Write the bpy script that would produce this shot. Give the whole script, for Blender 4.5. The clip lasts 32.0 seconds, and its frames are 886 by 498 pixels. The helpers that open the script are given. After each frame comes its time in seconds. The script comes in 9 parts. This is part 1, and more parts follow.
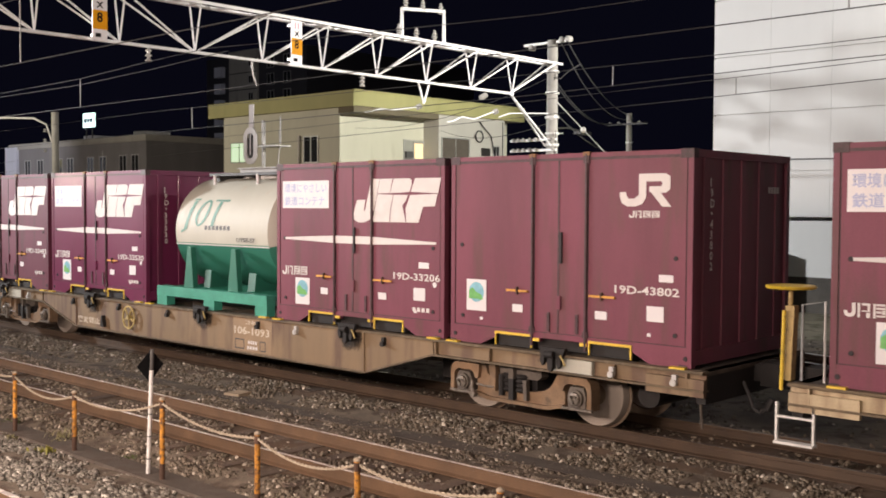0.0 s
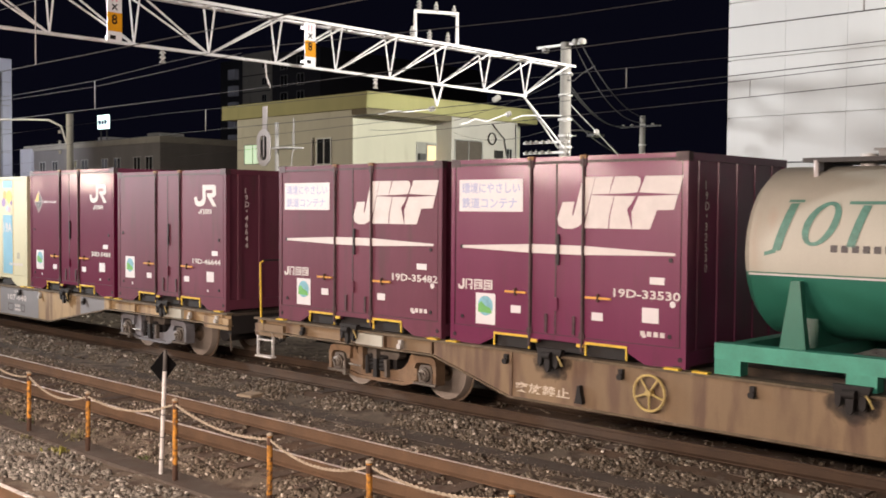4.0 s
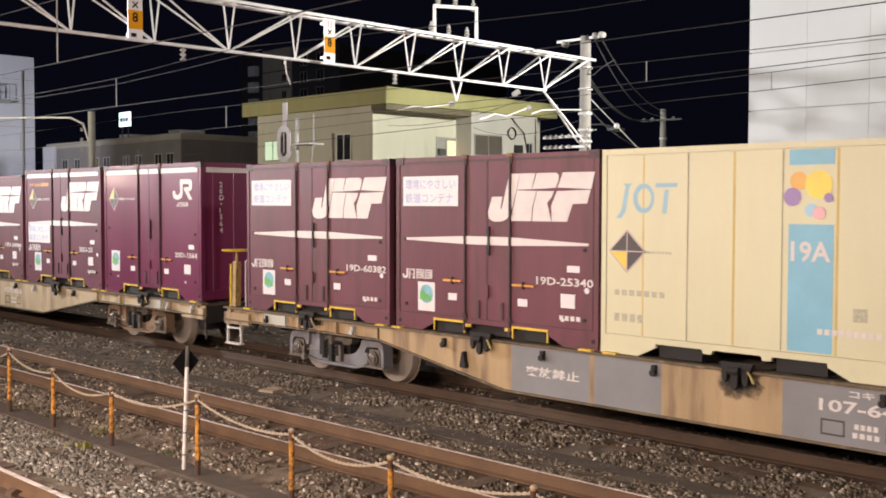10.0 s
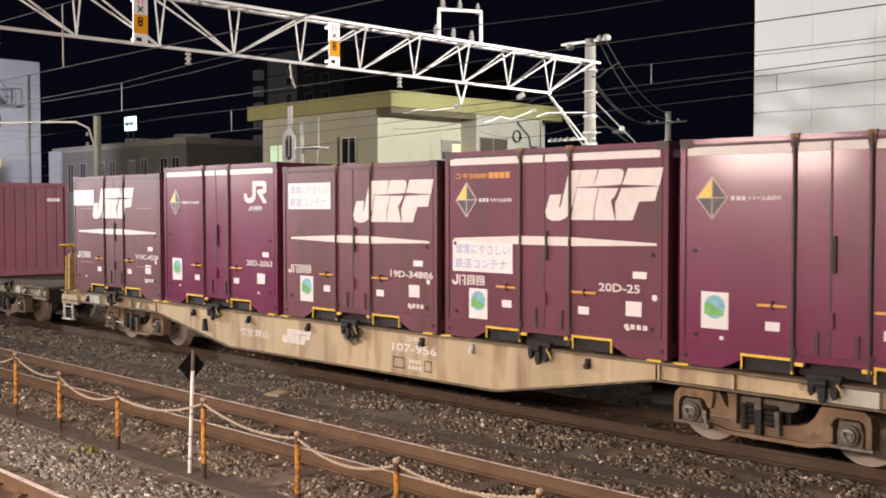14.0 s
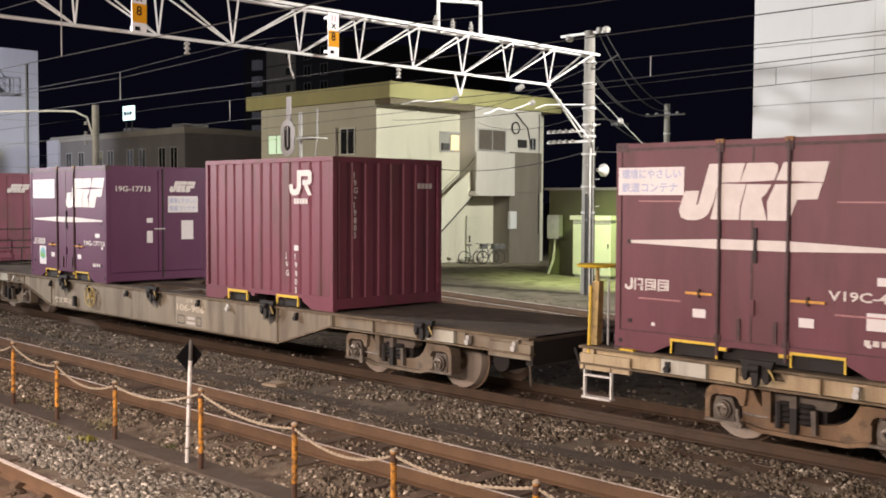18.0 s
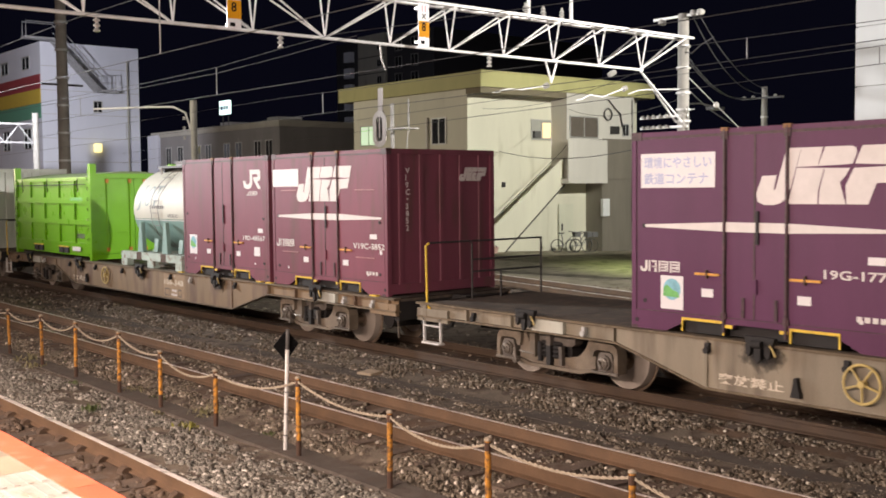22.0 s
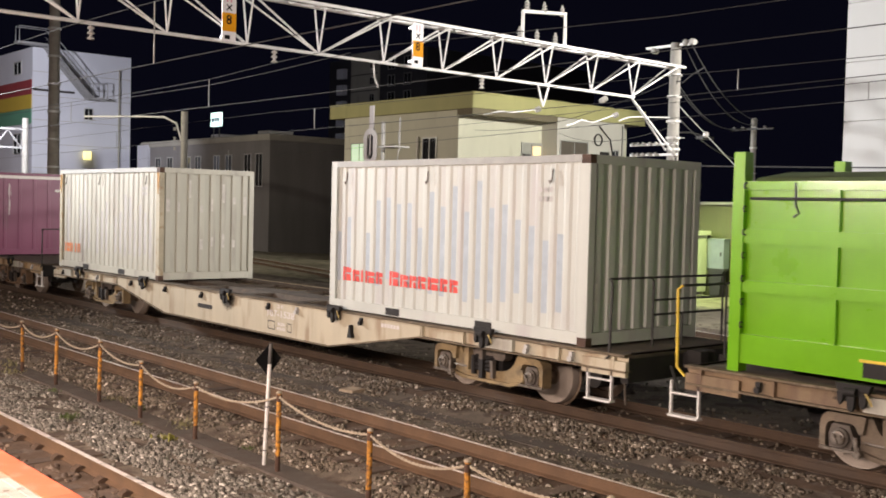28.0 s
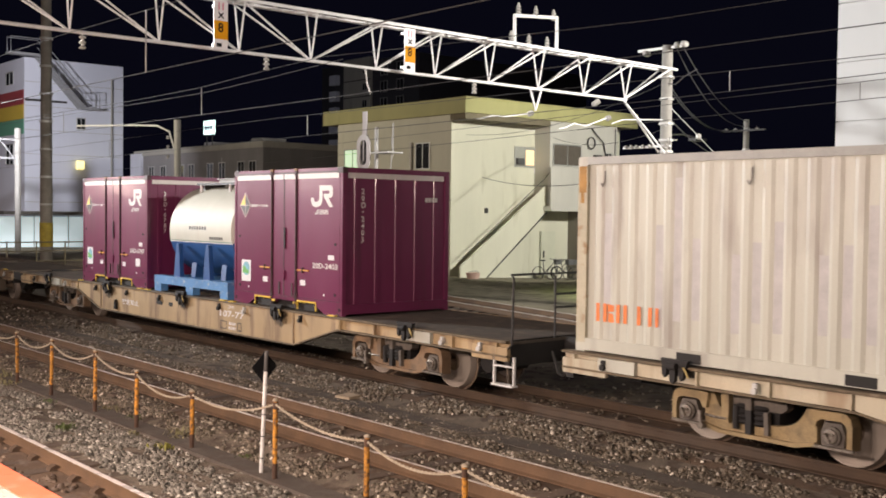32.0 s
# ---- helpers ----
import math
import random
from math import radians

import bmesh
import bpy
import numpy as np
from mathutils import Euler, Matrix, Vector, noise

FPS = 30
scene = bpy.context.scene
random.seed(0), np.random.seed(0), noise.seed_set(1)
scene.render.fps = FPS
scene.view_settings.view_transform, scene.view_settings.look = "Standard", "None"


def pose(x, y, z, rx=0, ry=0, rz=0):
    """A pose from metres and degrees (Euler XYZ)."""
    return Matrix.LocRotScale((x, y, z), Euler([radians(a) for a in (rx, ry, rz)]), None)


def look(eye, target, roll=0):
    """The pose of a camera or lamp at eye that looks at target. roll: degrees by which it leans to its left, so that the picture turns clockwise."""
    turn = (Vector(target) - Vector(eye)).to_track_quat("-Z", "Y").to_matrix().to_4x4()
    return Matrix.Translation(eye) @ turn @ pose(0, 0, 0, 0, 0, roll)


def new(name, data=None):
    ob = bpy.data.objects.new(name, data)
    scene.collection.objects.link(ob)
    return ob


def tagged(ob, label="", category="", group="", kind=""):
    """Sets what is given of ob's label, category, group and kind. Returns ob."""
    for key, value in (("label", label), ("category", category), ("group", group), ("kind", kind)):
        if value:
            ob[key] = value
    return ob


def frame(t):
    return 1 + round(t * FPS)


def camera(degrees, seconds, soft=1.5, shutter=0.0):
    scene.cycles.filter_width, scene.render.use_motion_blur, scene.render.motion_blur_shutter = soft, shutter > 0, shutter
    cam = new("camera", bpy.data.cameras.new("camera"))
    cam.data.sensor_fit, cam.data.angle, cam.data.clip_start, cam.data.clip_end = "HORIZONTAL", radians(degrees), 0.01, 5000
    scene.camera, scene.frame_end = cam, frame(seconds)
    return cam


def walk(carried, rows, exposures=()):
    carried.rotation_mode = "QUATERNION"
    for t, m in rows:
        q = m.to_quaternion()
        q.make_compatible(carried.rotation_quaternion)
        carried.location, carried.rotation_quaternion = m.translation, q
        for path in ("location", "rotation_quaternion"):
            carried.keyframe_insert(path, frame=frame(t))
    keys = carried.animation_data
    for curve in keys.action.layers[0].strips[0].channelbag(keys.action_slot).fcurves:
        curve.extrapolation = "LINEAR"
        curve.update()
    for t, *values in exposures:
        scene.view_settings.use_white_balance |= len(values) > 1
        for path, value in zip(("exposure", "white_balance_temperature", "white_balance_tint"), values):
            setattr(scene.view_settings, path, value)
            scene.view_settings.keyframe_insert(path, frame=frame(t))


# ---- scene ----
# Night at a station: a container train rolls past a platform.
# x runs along the tracks (the train goes towards +x), y away from the platform, z = 0 on the rails.
EYE = (0.0, -11.81, 2.82)
cam = camera(45.8, 32.0, soft=1.8, shutter=0.15)
VIEW = [  # seconds, yaw, pitch, roll: the camera is held by hand and only turns
    (0.0, 43.13, -2.26, -0.30),
    (0.5, 43.04, -2.27, -0.28),
    (1.0, 43.08, -2.31, -0.26),
    (1.5, 43.26, -2.40, -0.20),
    (2.0, 43.52, -2.47, -0.15),
    (2.5, 43.74, -2.44, -0.22),
    (4.5, 43.83, -2.05, -0.48),
    (5.0, 43.98, -1.94, -0.41),
    (5.5, 44.16, -1.92, -0.40),
    (6.0, 44.39, -1.98, -0.32),
    (6.5, 44.54, -2.11, -0.22),
    (7.0, 44.65, -2.28, -0.08),
    (7.5, 44.70, -2.39, 0.07),
    (8.0, 44.72, -2.43, 0.12),
    (8.5, 44.76, -2.39, 0.09),
    (9.0, 44.84, -2.35, 0.04),
    (9.5, 44.89, -2.38, -0.03),
    (10.0, 44.92, -2.42, -0.11),
    (10.5, 44.99, -2.55, -0.09),
    (11.0, 45.03, -2.65, -0.06),
    (11.5, 45.05, -2.73, 0.01),
    (12.0, 45.08, -2.73, 0.08),
    (12.5, 45.11, -2.65, 0.08),
    (13.0, 45.13, -2.53, 0.08),
    (13.5, 45.18, -2.39, 0.09),
    (14.0, 45.20, -2.25, 0.06),
    (14.5, 45.19, -2.17, 0.10),
    (15.0, 45.16, -2.20, 0.06),
    (15.5, 45.12, -2.31, 0.12),
    (17.5, 45.02, -2.64, -0.22),
    (18.0, 45.11, -2.72, -0.27),
    (18.5, 45.24, -2.79, -0.32),
    (19.0, 45.40, -2.91, -0.40),
    (19.5, 45.67, -3.00, -0.41),
    (20.0, 46.11, -3.07, -0.38),
    (20.5, 46.86, -3.12, -0.11),
    (21.0, 47.96, -3.21, 0.30),
    (21.5, 49.15, -3.29, 0.58),
    (22.0, 50.11, -3.31, 0.56),
    (22.5, 50.59, -3.29, 0.31),
    (23.0, 50.63, -3.14, -0.18),
    (23.5, 50.46, -2.87, -0.46),
    (24.0, 50.30, -2.59, -0.52),
    (24.5, 50.17, -2.31, -0.59),
    (25.0, 50.02, -2.23, -0.65),
    (25.5, 49.85, -2.30, -0.75),
    (27.5, 49.38, -2.30, -1.42),
    (28.0, 49.48, -2.23, -1.43),
    (28.5, 49.55, -2.20, -1.31),
    (29.0, 49.53, -2.19, -1.29),
    (29.5, 49.41, -2.18, -1.16),
    (30.0, 49.30, -2.14, -1.09),
    (30.5, 49.25, -2.08, -0.96),
    (31.0, 49.26, -2.01, -0.80),
    (31.5, 49.25, -1.96, -0.77),
    (32.0, 49.16, -1.95, -0.70),
]
walk(cam, [(t, pose(*EYE, 90 + pitch, roll, yaw)) for t, yaw, pitch, roll in VIEW])

# ---- light ----
world = bpy.data.worlds.new("night")
scene.world = world
world.use_nodes = True
wn = world.node_tree.nodes
wn["Background"].inputs[0].default_value = (0.115, 0.115, 0.28, 1)
wn["Background"].inputs[1].default_value = 0.02
scene.view_settings.exposure = 0.0


def lamp(name, kind, place, target, power, color, **more):
    data = bpy.data.lights.new(name, kind)
    data.energy, data.color = power, color
    for key, value in more.items():
        if key == "size":
            data.size = value
        elif key == "size_y":
            data.size_y = value
        elif key == "shape":
            data.shape = value
        elif key == "spread":
            data.spread = radians(value)
        elif key == "radius":
            data.shadow_soft_size = value
        elif key == "cone":
            data.spot_size = radians(value)
        elif key == "blend":
            data.spot_blend = value
    ob = new(name, data)
    ob.matrix_world = look(place, target)
    return ob


WARM, WARMER = (1.0, 0.775, 0.67), (1.0, 0.725, 0.59)
# tubes under the platform's roof, on the camera's side of the train
for x, power in ((-112.0, 260), (-101.0, 260), (-90.0, 260), (-80.0, 230), (-70.0, 180), (-60.0, 160), (-50.0, 220), (-42.0, 210), (-33.5, 70), (-28.0, 98), (-22.5, 172), (-17.0, 415), (-11.5, 670), (-6.0, 830), (2.0, 135), (8.0, 240)):
    lamp("platform_tube", "AREA", (x, -12.6, 4.0), (x, -3.0, -3.0), power * 1.1, WARM if x > -30 else WARMER, shape="RECTANGLE", size=3.2, size_y=0.9)
# mast floodlight further down the platform: it lights the gantry and the white building
lamp("mast_floodlight", "SPOT", (-44.0, -13.5, 10.5), (-12.0, 11.5, 13.0), 68000, (1.0, 0.98, 0.98), radius=1.0, cone=66, blend=0.75)
# signal house light, source unseen, set on the white building's side wall
lamp("house_floodlight", "SPOT", (-16.1, 22.5, 9.8), (-37.0, 26.5, 3.4), 18000, (1.0, 0.97, 0.86), radius=0.25, cone=46, blend=0.45)
# floodlight on the front of the white building: it lights the ends of the wagons further off
lamp("yard_floodlight", "AREA", (-4.0, 16.3, 9.0), (-45.0, 0.0, 1.0), 1250, (1.0, 0.93, 0.86), shape="RECTANGLE", size=0.6, size_y=0.4, spread=68)
# greenish light on the cabinets: its source is unseen, the pole's arm is added
lamp("green_lamp", "SPOT", (-20.8, 17.3, 5.2), (-21.9, 19.2, 0.0), 2900, (0.82, 1.0, 0.42), radius=0.12, cone=104, blend=0.7)
# added lamps at the far end, no source seen, brightening the buildings there
lamp("street_lamp", "SPOT", (-64.0, 7.0, 9.0), (-83.0, 17.0, 7.5), 10500, (0.95, 0.93, 1.0), radius=0.3, cone=100, blend=0.6)
lamp("lane_lamp", "SPOT", (-50.5, 2.5, 9.0), (-48.0, 24.0, 3.5), 4700, (1.0, 0.90, 0.73), radius=0.2, cone=124, blend=0.6)

# ---- materials ----
MATS = {}


def mat(name, color, rough=0.6, metal=0.0, vary=0.25, scale=3.0, bump=0.15, fine=60.0, dirt=None, dirt_at=0.62, coat=0.0, streak=False, per_object=0.0, spec=0.5):
    """A painted, worn or stony surface: base colour, large stains, fine grain, relief."""
    if name in MATS:
        return MATS[name]
    m = bpy.data.materials.new(name)
    m.use_nodes = True
    t = m.node_tree
    b = t.nodes["Principled BSDF"]
    b.inputs["Roughness"].default_value = rough
    b.inputs["Metallic"].default_value = metal
    b.inputs["Coat Weight"].default_value = coat
    b.inputs["Coat Roughness"].default_value = 0.12
    b.inputs["Specular IOR Level"].default_value = spec
    tex = t.nodes.new("ShaderNodeTexCoord")
    mp = t.nodes.new("ShaderNodeMapping")
    info = t.nodes.new("ShaderNodeObjectInfo")
    t.links.new(tex.outputs["Object"], mp.inputs[0])
    t.links.new(info.outputs["Random"], mp.inputs["Location"])
    if streak:
        mp.inputs["Scale"].default_value = (1.0, 1.0, 0.18)
    big = t.nodes.new("ShaderNodeTexNoise")
    big.inputs["Scale"].default_value = scale
    big.inputs["Detail"].default_value = 6
    big.inputs["Roughness"].default_value = 0.65
    t.links.new(mp.outputs[0], big.inputs["Vector"])
    small = t.nodes.new("ShaderNodeTexNoise")
    small.inputs["Scale"].default_value = fine
    small.inputs["Detail"].default_value = 4
    t.links.new(tex.outputs["Object"], small.inputs["Vector"])
    ramp = t.nodes.new("ShaderNodeValToRGB")
    lo, hi = 1 - vary, 1 + vary * 0.6
    ramp.color_ramp.elements[0].position, ramp.color_ramp.elements[1].position = 0.3, 0.72
    ramp.color_ramp.elements[0].color = (*[min(1, c * lo) for c in color], 1)
    ramp.color_ramp.elements[1].color = (*[min(1, c * hi) for c in color], 1)
    t.links.new(big.outputs[0], ramp.inputs[0])
    out = ramp.outputs[0]
    if dirt:
        sp = t.nodes.new("ShaderNodeTexNoise")
        sp.inputs["Scale"].default_value = scale * 3.1
        sp.inputs["Detail"].default_value = 8
        t.links.new(mp.outputs[0], sp.inputs["Vector"])
        cut = t.nodes.new("ShaderNodeMapRange")
        cut.inputs[1].default_value, cut.inputs[2].default_value = dirt_at - 0.06, dirt_at + 0.1
        t.links.new(sp.outputs[0], cut.inputs[0])
        mix = t.nodes.new("ShaderNodeMix")
        mix.data_type = "RGBA"
        t.links.new(cut.outputs[0], mix.inputs[0])
        t.links.new(out, mix.inputs[6])
        mix.inputs[7].default_value = (*dirt, 1)
        out = mix.outputs[2]
    grain = t.nodes.new("ShaderNodeMix")
    grain.data_type, grain.blend_type = "RGBA", "MULTIPLY"
    gr = t.nodes.new("ShaderNodeMapRange")
    gr.inputs[1].default_value, gr.inputs[2].default_value = 0.3, 0.7
    gr.inputs[3].default_value, gr.inputs[4].default_value = 1 - vary * 0.5, 1.0
    t.links.new(small.outputs[0], gr.inputs[0])
    grain.inputs[0].default_value = 1.0
    t.links.new(out, grain.inputs[6])
    t.links.new(gr.outputs[0], grain.inputs[7])
    out = grain.outputs[2]
    if per_object:
        pr = t.nodes.new("ShaderNodeMapRange")
        pr.inputs[3].default_value, pr.inputs[4].default_value = 1 - per_object, 1 + per_object * 0.5
        t.links.new(info.outputs["Random"], pr.inputs[0])
        pm = t.nodes.new("ShaderNodeMix")
        pm.data_type, pm.blend_type = "RGBA", "MULTIPLY"
        pm.inputs[0].default_value = 1.0
        t.links.new(out, pm.inputs[6])
        t.links.new(pr.outputs[0], pm.inputs[7])
        out = pm.outputs[2]
    t.links.new(out, b.inputs["Base Color"])
    rr = t.nodes.new("ShaderNodeMapRange")
    rr.inputs[3].default_value, rr.inputs[4].default_value = max(0.03, rough - 0.12), min(1.0, rough + 0.12)
    t.links.new(big.outputs[0], rr.inputs[0])
    t.links.new(rr.outputs[0], b.inputs["Roughness"])
    if bump:
        bp = t.nodes.new("ShaderNodeBump")
        bp.inputs["Strength"].default_value = bump
        bp.inputs["Distance"].default_value = 0.01
        t.links.new(small.outputs[0], bp.inputs["Height"])
        t.links.new(bp.outputs[0], b.inputs["Normal"])
    MATS[name] = m
    return m


def glow(name, color, power):
    if name in MATS:
        return MATS[name]
    m = bpy.data.materials.new(name)
    m.use_nodes = True
    b = m.node_tree.nodes["Principled BSDF"]
    b.inputs["Base Color"].default_value = (*color, 1)
    b.inputs["Emission Color"].default_value = (*color, 1)
    b.inputs["Emission Strength"].default_value = power
    MATS[name] = m
    return m


def glass(name, color, rough=0.05):
    if name in MATS:
        return MATS[name]
    m = mat(name, color, rough=rough, vary=0.1, bump=0)
    m.node_tree.nodes["Principled BSDF"].inputs["Specular IOR Level"].default_value = 0.8
    return m


# ---- mesh helpers ----
class Geo:
    """Collects vertices and faces of one mesh."""

    def __init__(self):
        self.v, self.f = [], []

    def box(self, x0, y0, z0, x1, y1, z1):
        n = len(self.v)
        self.v += [(x0, y0, z0), (x1, y0, z0), (x1, y1, z0), (x0, y1, z0), (x0, y0, z1), (x1, y0, z1), (x1, y1, z1), (x0, y1, z1)]
        self.f += [tuple(n + i for i in q) for q in ((3, 2, 1, 0), (4, 5, 6, 7), (0, 1, 5, 4), (1, 2, 6, 5), (2, 3, 7, 6), (3, 0, 4, 7))]
        return self

    def prism(self, poly, axis, a0, a1):
        """poly: 2D points; axis 'x': (y, z), 'y': (x, z), 'z': (x, y)."""
        area = sum(p[0] * q[1] - q[0] * p[1] for p, q in zip(poly, poly[1:] + poly[:1]))
        if area < 0:
            poly = poly[::-1]
        n, k = len(self.v), len(poly)
        put = {"x": lambda p, a: (a, p[0], p[1]), "y": lambda p, a: (p[0], a, p[1]), "z": lambda p, a: (p[0], p[1], a)}[axis]
        self.v += [put(p, a0) for p in poly] + [put(p, a1) for p in poly]
        flip = axis == "y"
        lo, hi = tuple(range(n, n + k)), tuple(range(n + k, n + 2 * k))
        self.f += [lo if flip else lo[::-1], hi[::-1] if flip else hi]
        for i in range(k):
            j = (i + 1) % k
            q = (n + i, n + j, n + k + j, n + k + i)
            self.f.append(q[::-1] if flip else q)
        return self

    def cyl(self, p0, p1, r, n=10, r2=None, caps=True):
        a, b = Vector(p0), Vector(p1)
        w = (b - a).normalized()
        u = w.orthogonal().normalized()
        s = w.cross(u)
        r2 = r if r2 is None else r2
        k = len(self.v)
        for c, rad in ((a, r), (b, r2)):
            self.v += [tuple(c + (u * math.cos(i * math.tau / n) + s * math.sin(i * math.tau / n)) * rad) for i in range(n)]
        for i in range(n):
            j = (i + 1) % n
            self.f.append((k + i, k + j, k + n + j, k + n + i))
        if caps:
            self.f += [tuple(range(k + n - 1, k - 1, -1)), tuple(range(k + n, k + 2 * n))]
        return self

    def tube(self, pts, r, n=6):
        """A round bar bent along the points."""
        ps = [Vector(q) for q in pts]
        k, u = len(self.v), None
        for i, q in enumerate(ps):
            w = (ps[min(i + 1, len(ps) - 1)] - ps[max(i - 1, 0)]).normalized()
            u = w.orthogonal() if u is None else u - w * u.dot(w)
            u = u.normalized() if u.length > 1e-6 else w.orthogonal().normalized()
            s = w.cross(u)
            self.v += [tuple(q + (u * math.cos(j * math.tau / n) + s * math.sin(j * math.tau / n)) * r) for j in range(n)]
        for i in range(len(ps) - 1):
            for j in range(n):
                a, b = k + i * n + j, k + i * n + (j + 1) % n
                self.f.append((a, b, b + n, a + n))
        self.f += [tuple(range(k + n - 1, k - 1, -1)), tuple(range(k + (len(ps) - 1) * n, k + len(ps) * n))]
        return self

    def lathe(self, prof, axis, centre, n=24):
        """prof: (along, radius) pairs; revolved round the axis 'x', 'y' or 'z' through centre."""
        k, m = len(self.v), len(prof)
        cx, cy, cz = centre
        for a, r in prof:
            for i in range(n):
                c, s = math.cos(i * math.tau / n) * r, math.sin(i * math.tau / n) * r
                self.v.append({"x": (cx + a, cy + c, cz + s), "y": (cx + s, cy + a, cz + c), "z": (cx + c, cy + s, cz + a)}[axis])
        for h in range(m - 1):
            for i in range(n):
                j = (i + 1) % n
                self.f.append((k + h * n + i, k + h * n + j, k + (h + 1) * n + j, k + (h + 1) * n + i))
        self.f += [tuple(range(k + n - 1, k - 1, -1)), tuple(range(k + (m - 1) * n, k + m * n))]
        return self

    def flat(self, poly, y):
        """A flat polygon of (x, z) points that faces -y."""
        n = len(self.v)
        area = sum(p[0] * q[1] - q[0] * p[1] for p, q in zip(poly, poly[1:] + poly[:1]))
        pts = poly if area > 0 else poly[::-1]
        self.v += [(p[0], y, p[1]) for p in pts]
        self.f.append(tuple(range(n, n + len(pts))))
        return self

    def mesh(self, name, material, smooth=False):
        me = bpy.data.meshes.new(name)
        me.from_pydata(self.v, [], self.f)
        me.materials.append(material)
        if smooth:
            me.shade_smooth()
            me.set_sharp_from_angle(angle=radians(40))
        me.update()
        return me


SHARED = {}


def part(name, geo, material, parent, label="", at=None, smooth=False):
    """Links one mesh object under a thing or a part. geo: a Geo, or a mesh."""
    me = geo if isinstance(geo, bpy.types.Mesh) else geo.mesh(name, material, smooth)
    ob = new(name, me)
    ob.parent = parent
    if at is not None:
        ob.matrix_basis = at
    if label:
        ob["label"] = label
    return ob


def shared(key, make, material, smooth=False):
    """A mesh made once and used by every part of that kind."""
    k = (key, material.name)
    if k not in SHARED:
        SHARED[k] = make().mesh(key.split(":")[0], material, smooth)
    return SHARED[k]


def thing(name, label, category, group="", at=None, kind=""):
    ob = new(name)
    ob.empty_display_size = 0.2
    if at is not None:
        ob.matrix_basis = at
    return tagged(ob, label, category, group, kind)


def solid(name, geo, material, label, category="", kind="", group="", smooth=False):
    return tagged(new(name, geo.mesh(name, material, smooth)), label, category, group, kind)


TEXTS = {}


def text_mesh(words, height, material, width=None):
    """Letters of the built-in font as a flat mesh in the x-z plane that faces -y, its lower left corner at the origin."""
    key = (words, height, material.name, width)
    if key in TEXTS:
        return TEXTS[key]
    cu = bpy.data.curves.new("text", "FONT")
    cu.body = words
    cu.size = 1.0
    cu.resolution_u = 2
    cu.offset = 0.02
    ob = new("text", cu)
    bpy.context.view_layer.update()
    me = bpy.data.meshes.new_from_object(ob.evaluated_get(bpy.context.evaluated_depsgraph_get()))
    bpy.data.objects.remove(ob)
    bpy.data.curves.remove(cu)
    co = np.empty(len(me.vertices) * 3, np.float32)
    me.vertices.foreach_get("co", co)
    co = co.reshape(-1, 3)
    if len(co):
        lo, hi = co.min(0), co.max(0)
        sz = height / (hi[1] - lo[1])
        sx = sz if width is None else width / (hi[0] - lo[0])
        x, z = (co[:, 0] - lo[0]) * sx, (co[:, 1] - lo[1]) * sz
        co = np.stack([x, np.zeros_like(x), z], 1)
        me.vertices.foreach_set("co", co.astype(np.float32).ravel())
    me.materials.clear()
    me.materials.append(material)
    me.update()
    TEXTS[key] = me
    return me

# ---- ground, tracks, platform ----
BALLAST = mat("ballast", (0.185, 0.15, 0.112), rough=0.9, vary=0.5, scale=1.2, bump=0.9, fine=34.0, dirt=(0.07, 0.048, 0.033), dirt_at=0.55)
RUSTY = mat("rusty_ballast", (0.125, 0.08, 0.049), rough=0.9, vary=0.5, scale=1.5, bump=0.8, fine=30.0, dirt=(0.15, 0.12, 0.1), dirt_at=0.6)
YARD = mat("yard_ground", (0.28, 0.25, 0.175), rough=0.95, vary=0.35, scale=0.6, bump=0.5, fine=25.0, dirt=(0.12, 0.11, 0.06), dirt_at=0.56)
RAIL_SIDE = mat("rail_rust", (0.135, 0.078, 0.040), rough=0.75, vary=0.35, scale=2.0, fine=80.0)
# pale colour in place of the lamps mirrored in the rail heads
RAIL_TOP = mat("rail_head", (0.86, 0.80, 0.74), rough=0.30, metal=0.25, vary=0.2, scale=2.0, bump=0.05)
CONCRETE = mat("concrete", (0.34, 0.33, 0.30), rough=0.85, vary=0.25, scale=1.2, bump=0.25, fine=45.0)
DARK_CONCRETE = mat("dark_concrete", (0.115, 0.105, 0.092), rough=0.9, vary=0.35, scale=1.1, bump=0.3, fine=40.0)
GALV = mat("galvanised_steel", (0.63, 0.63, 0.61), rough=0.45, metal=0.15, vary=0.25, scale=2.0, bump=0.08)
IRON = mat("dark_iron", (0.035, 0.033, 0.032), rough=0.6, vary=0.3, scale=5.0)
CABLE = mat("cable_black", (0.06, 0.06, 0.064), rough=0.55, vary=0.2, bump=0)
WIRE = mat("copper_wire", (0.10, 0.10, 0.10), rough=0.4, metal=0.6, vary=0.2, bump=0)
PORCELAIN = mat("porcelain", (0.46, 0.45, 0.42), rough=0.25, vary=0.1, bump=0)

PROFILE = [(-9.47, -0.30), (-9.0, -0.17), (-6.75, -0.17), (-6.2, -0.22), (-5.75, -0.26), (-5.15, -0.26), (-4.8, -0.18), (-2.75, -0.17), (-2.3, -0.22),
           (-1.55, -0.24), (-1.1, -0.17), (1.1, -0.17), (2.0, -0.26), (6.0, -0.22), (11.5, -0.18), (13.0, -0.12), (16.0, -0.10), (20.0, -0.14), (24.0, -0.32), (32.0, -0.60), (60.0, -0.60)]


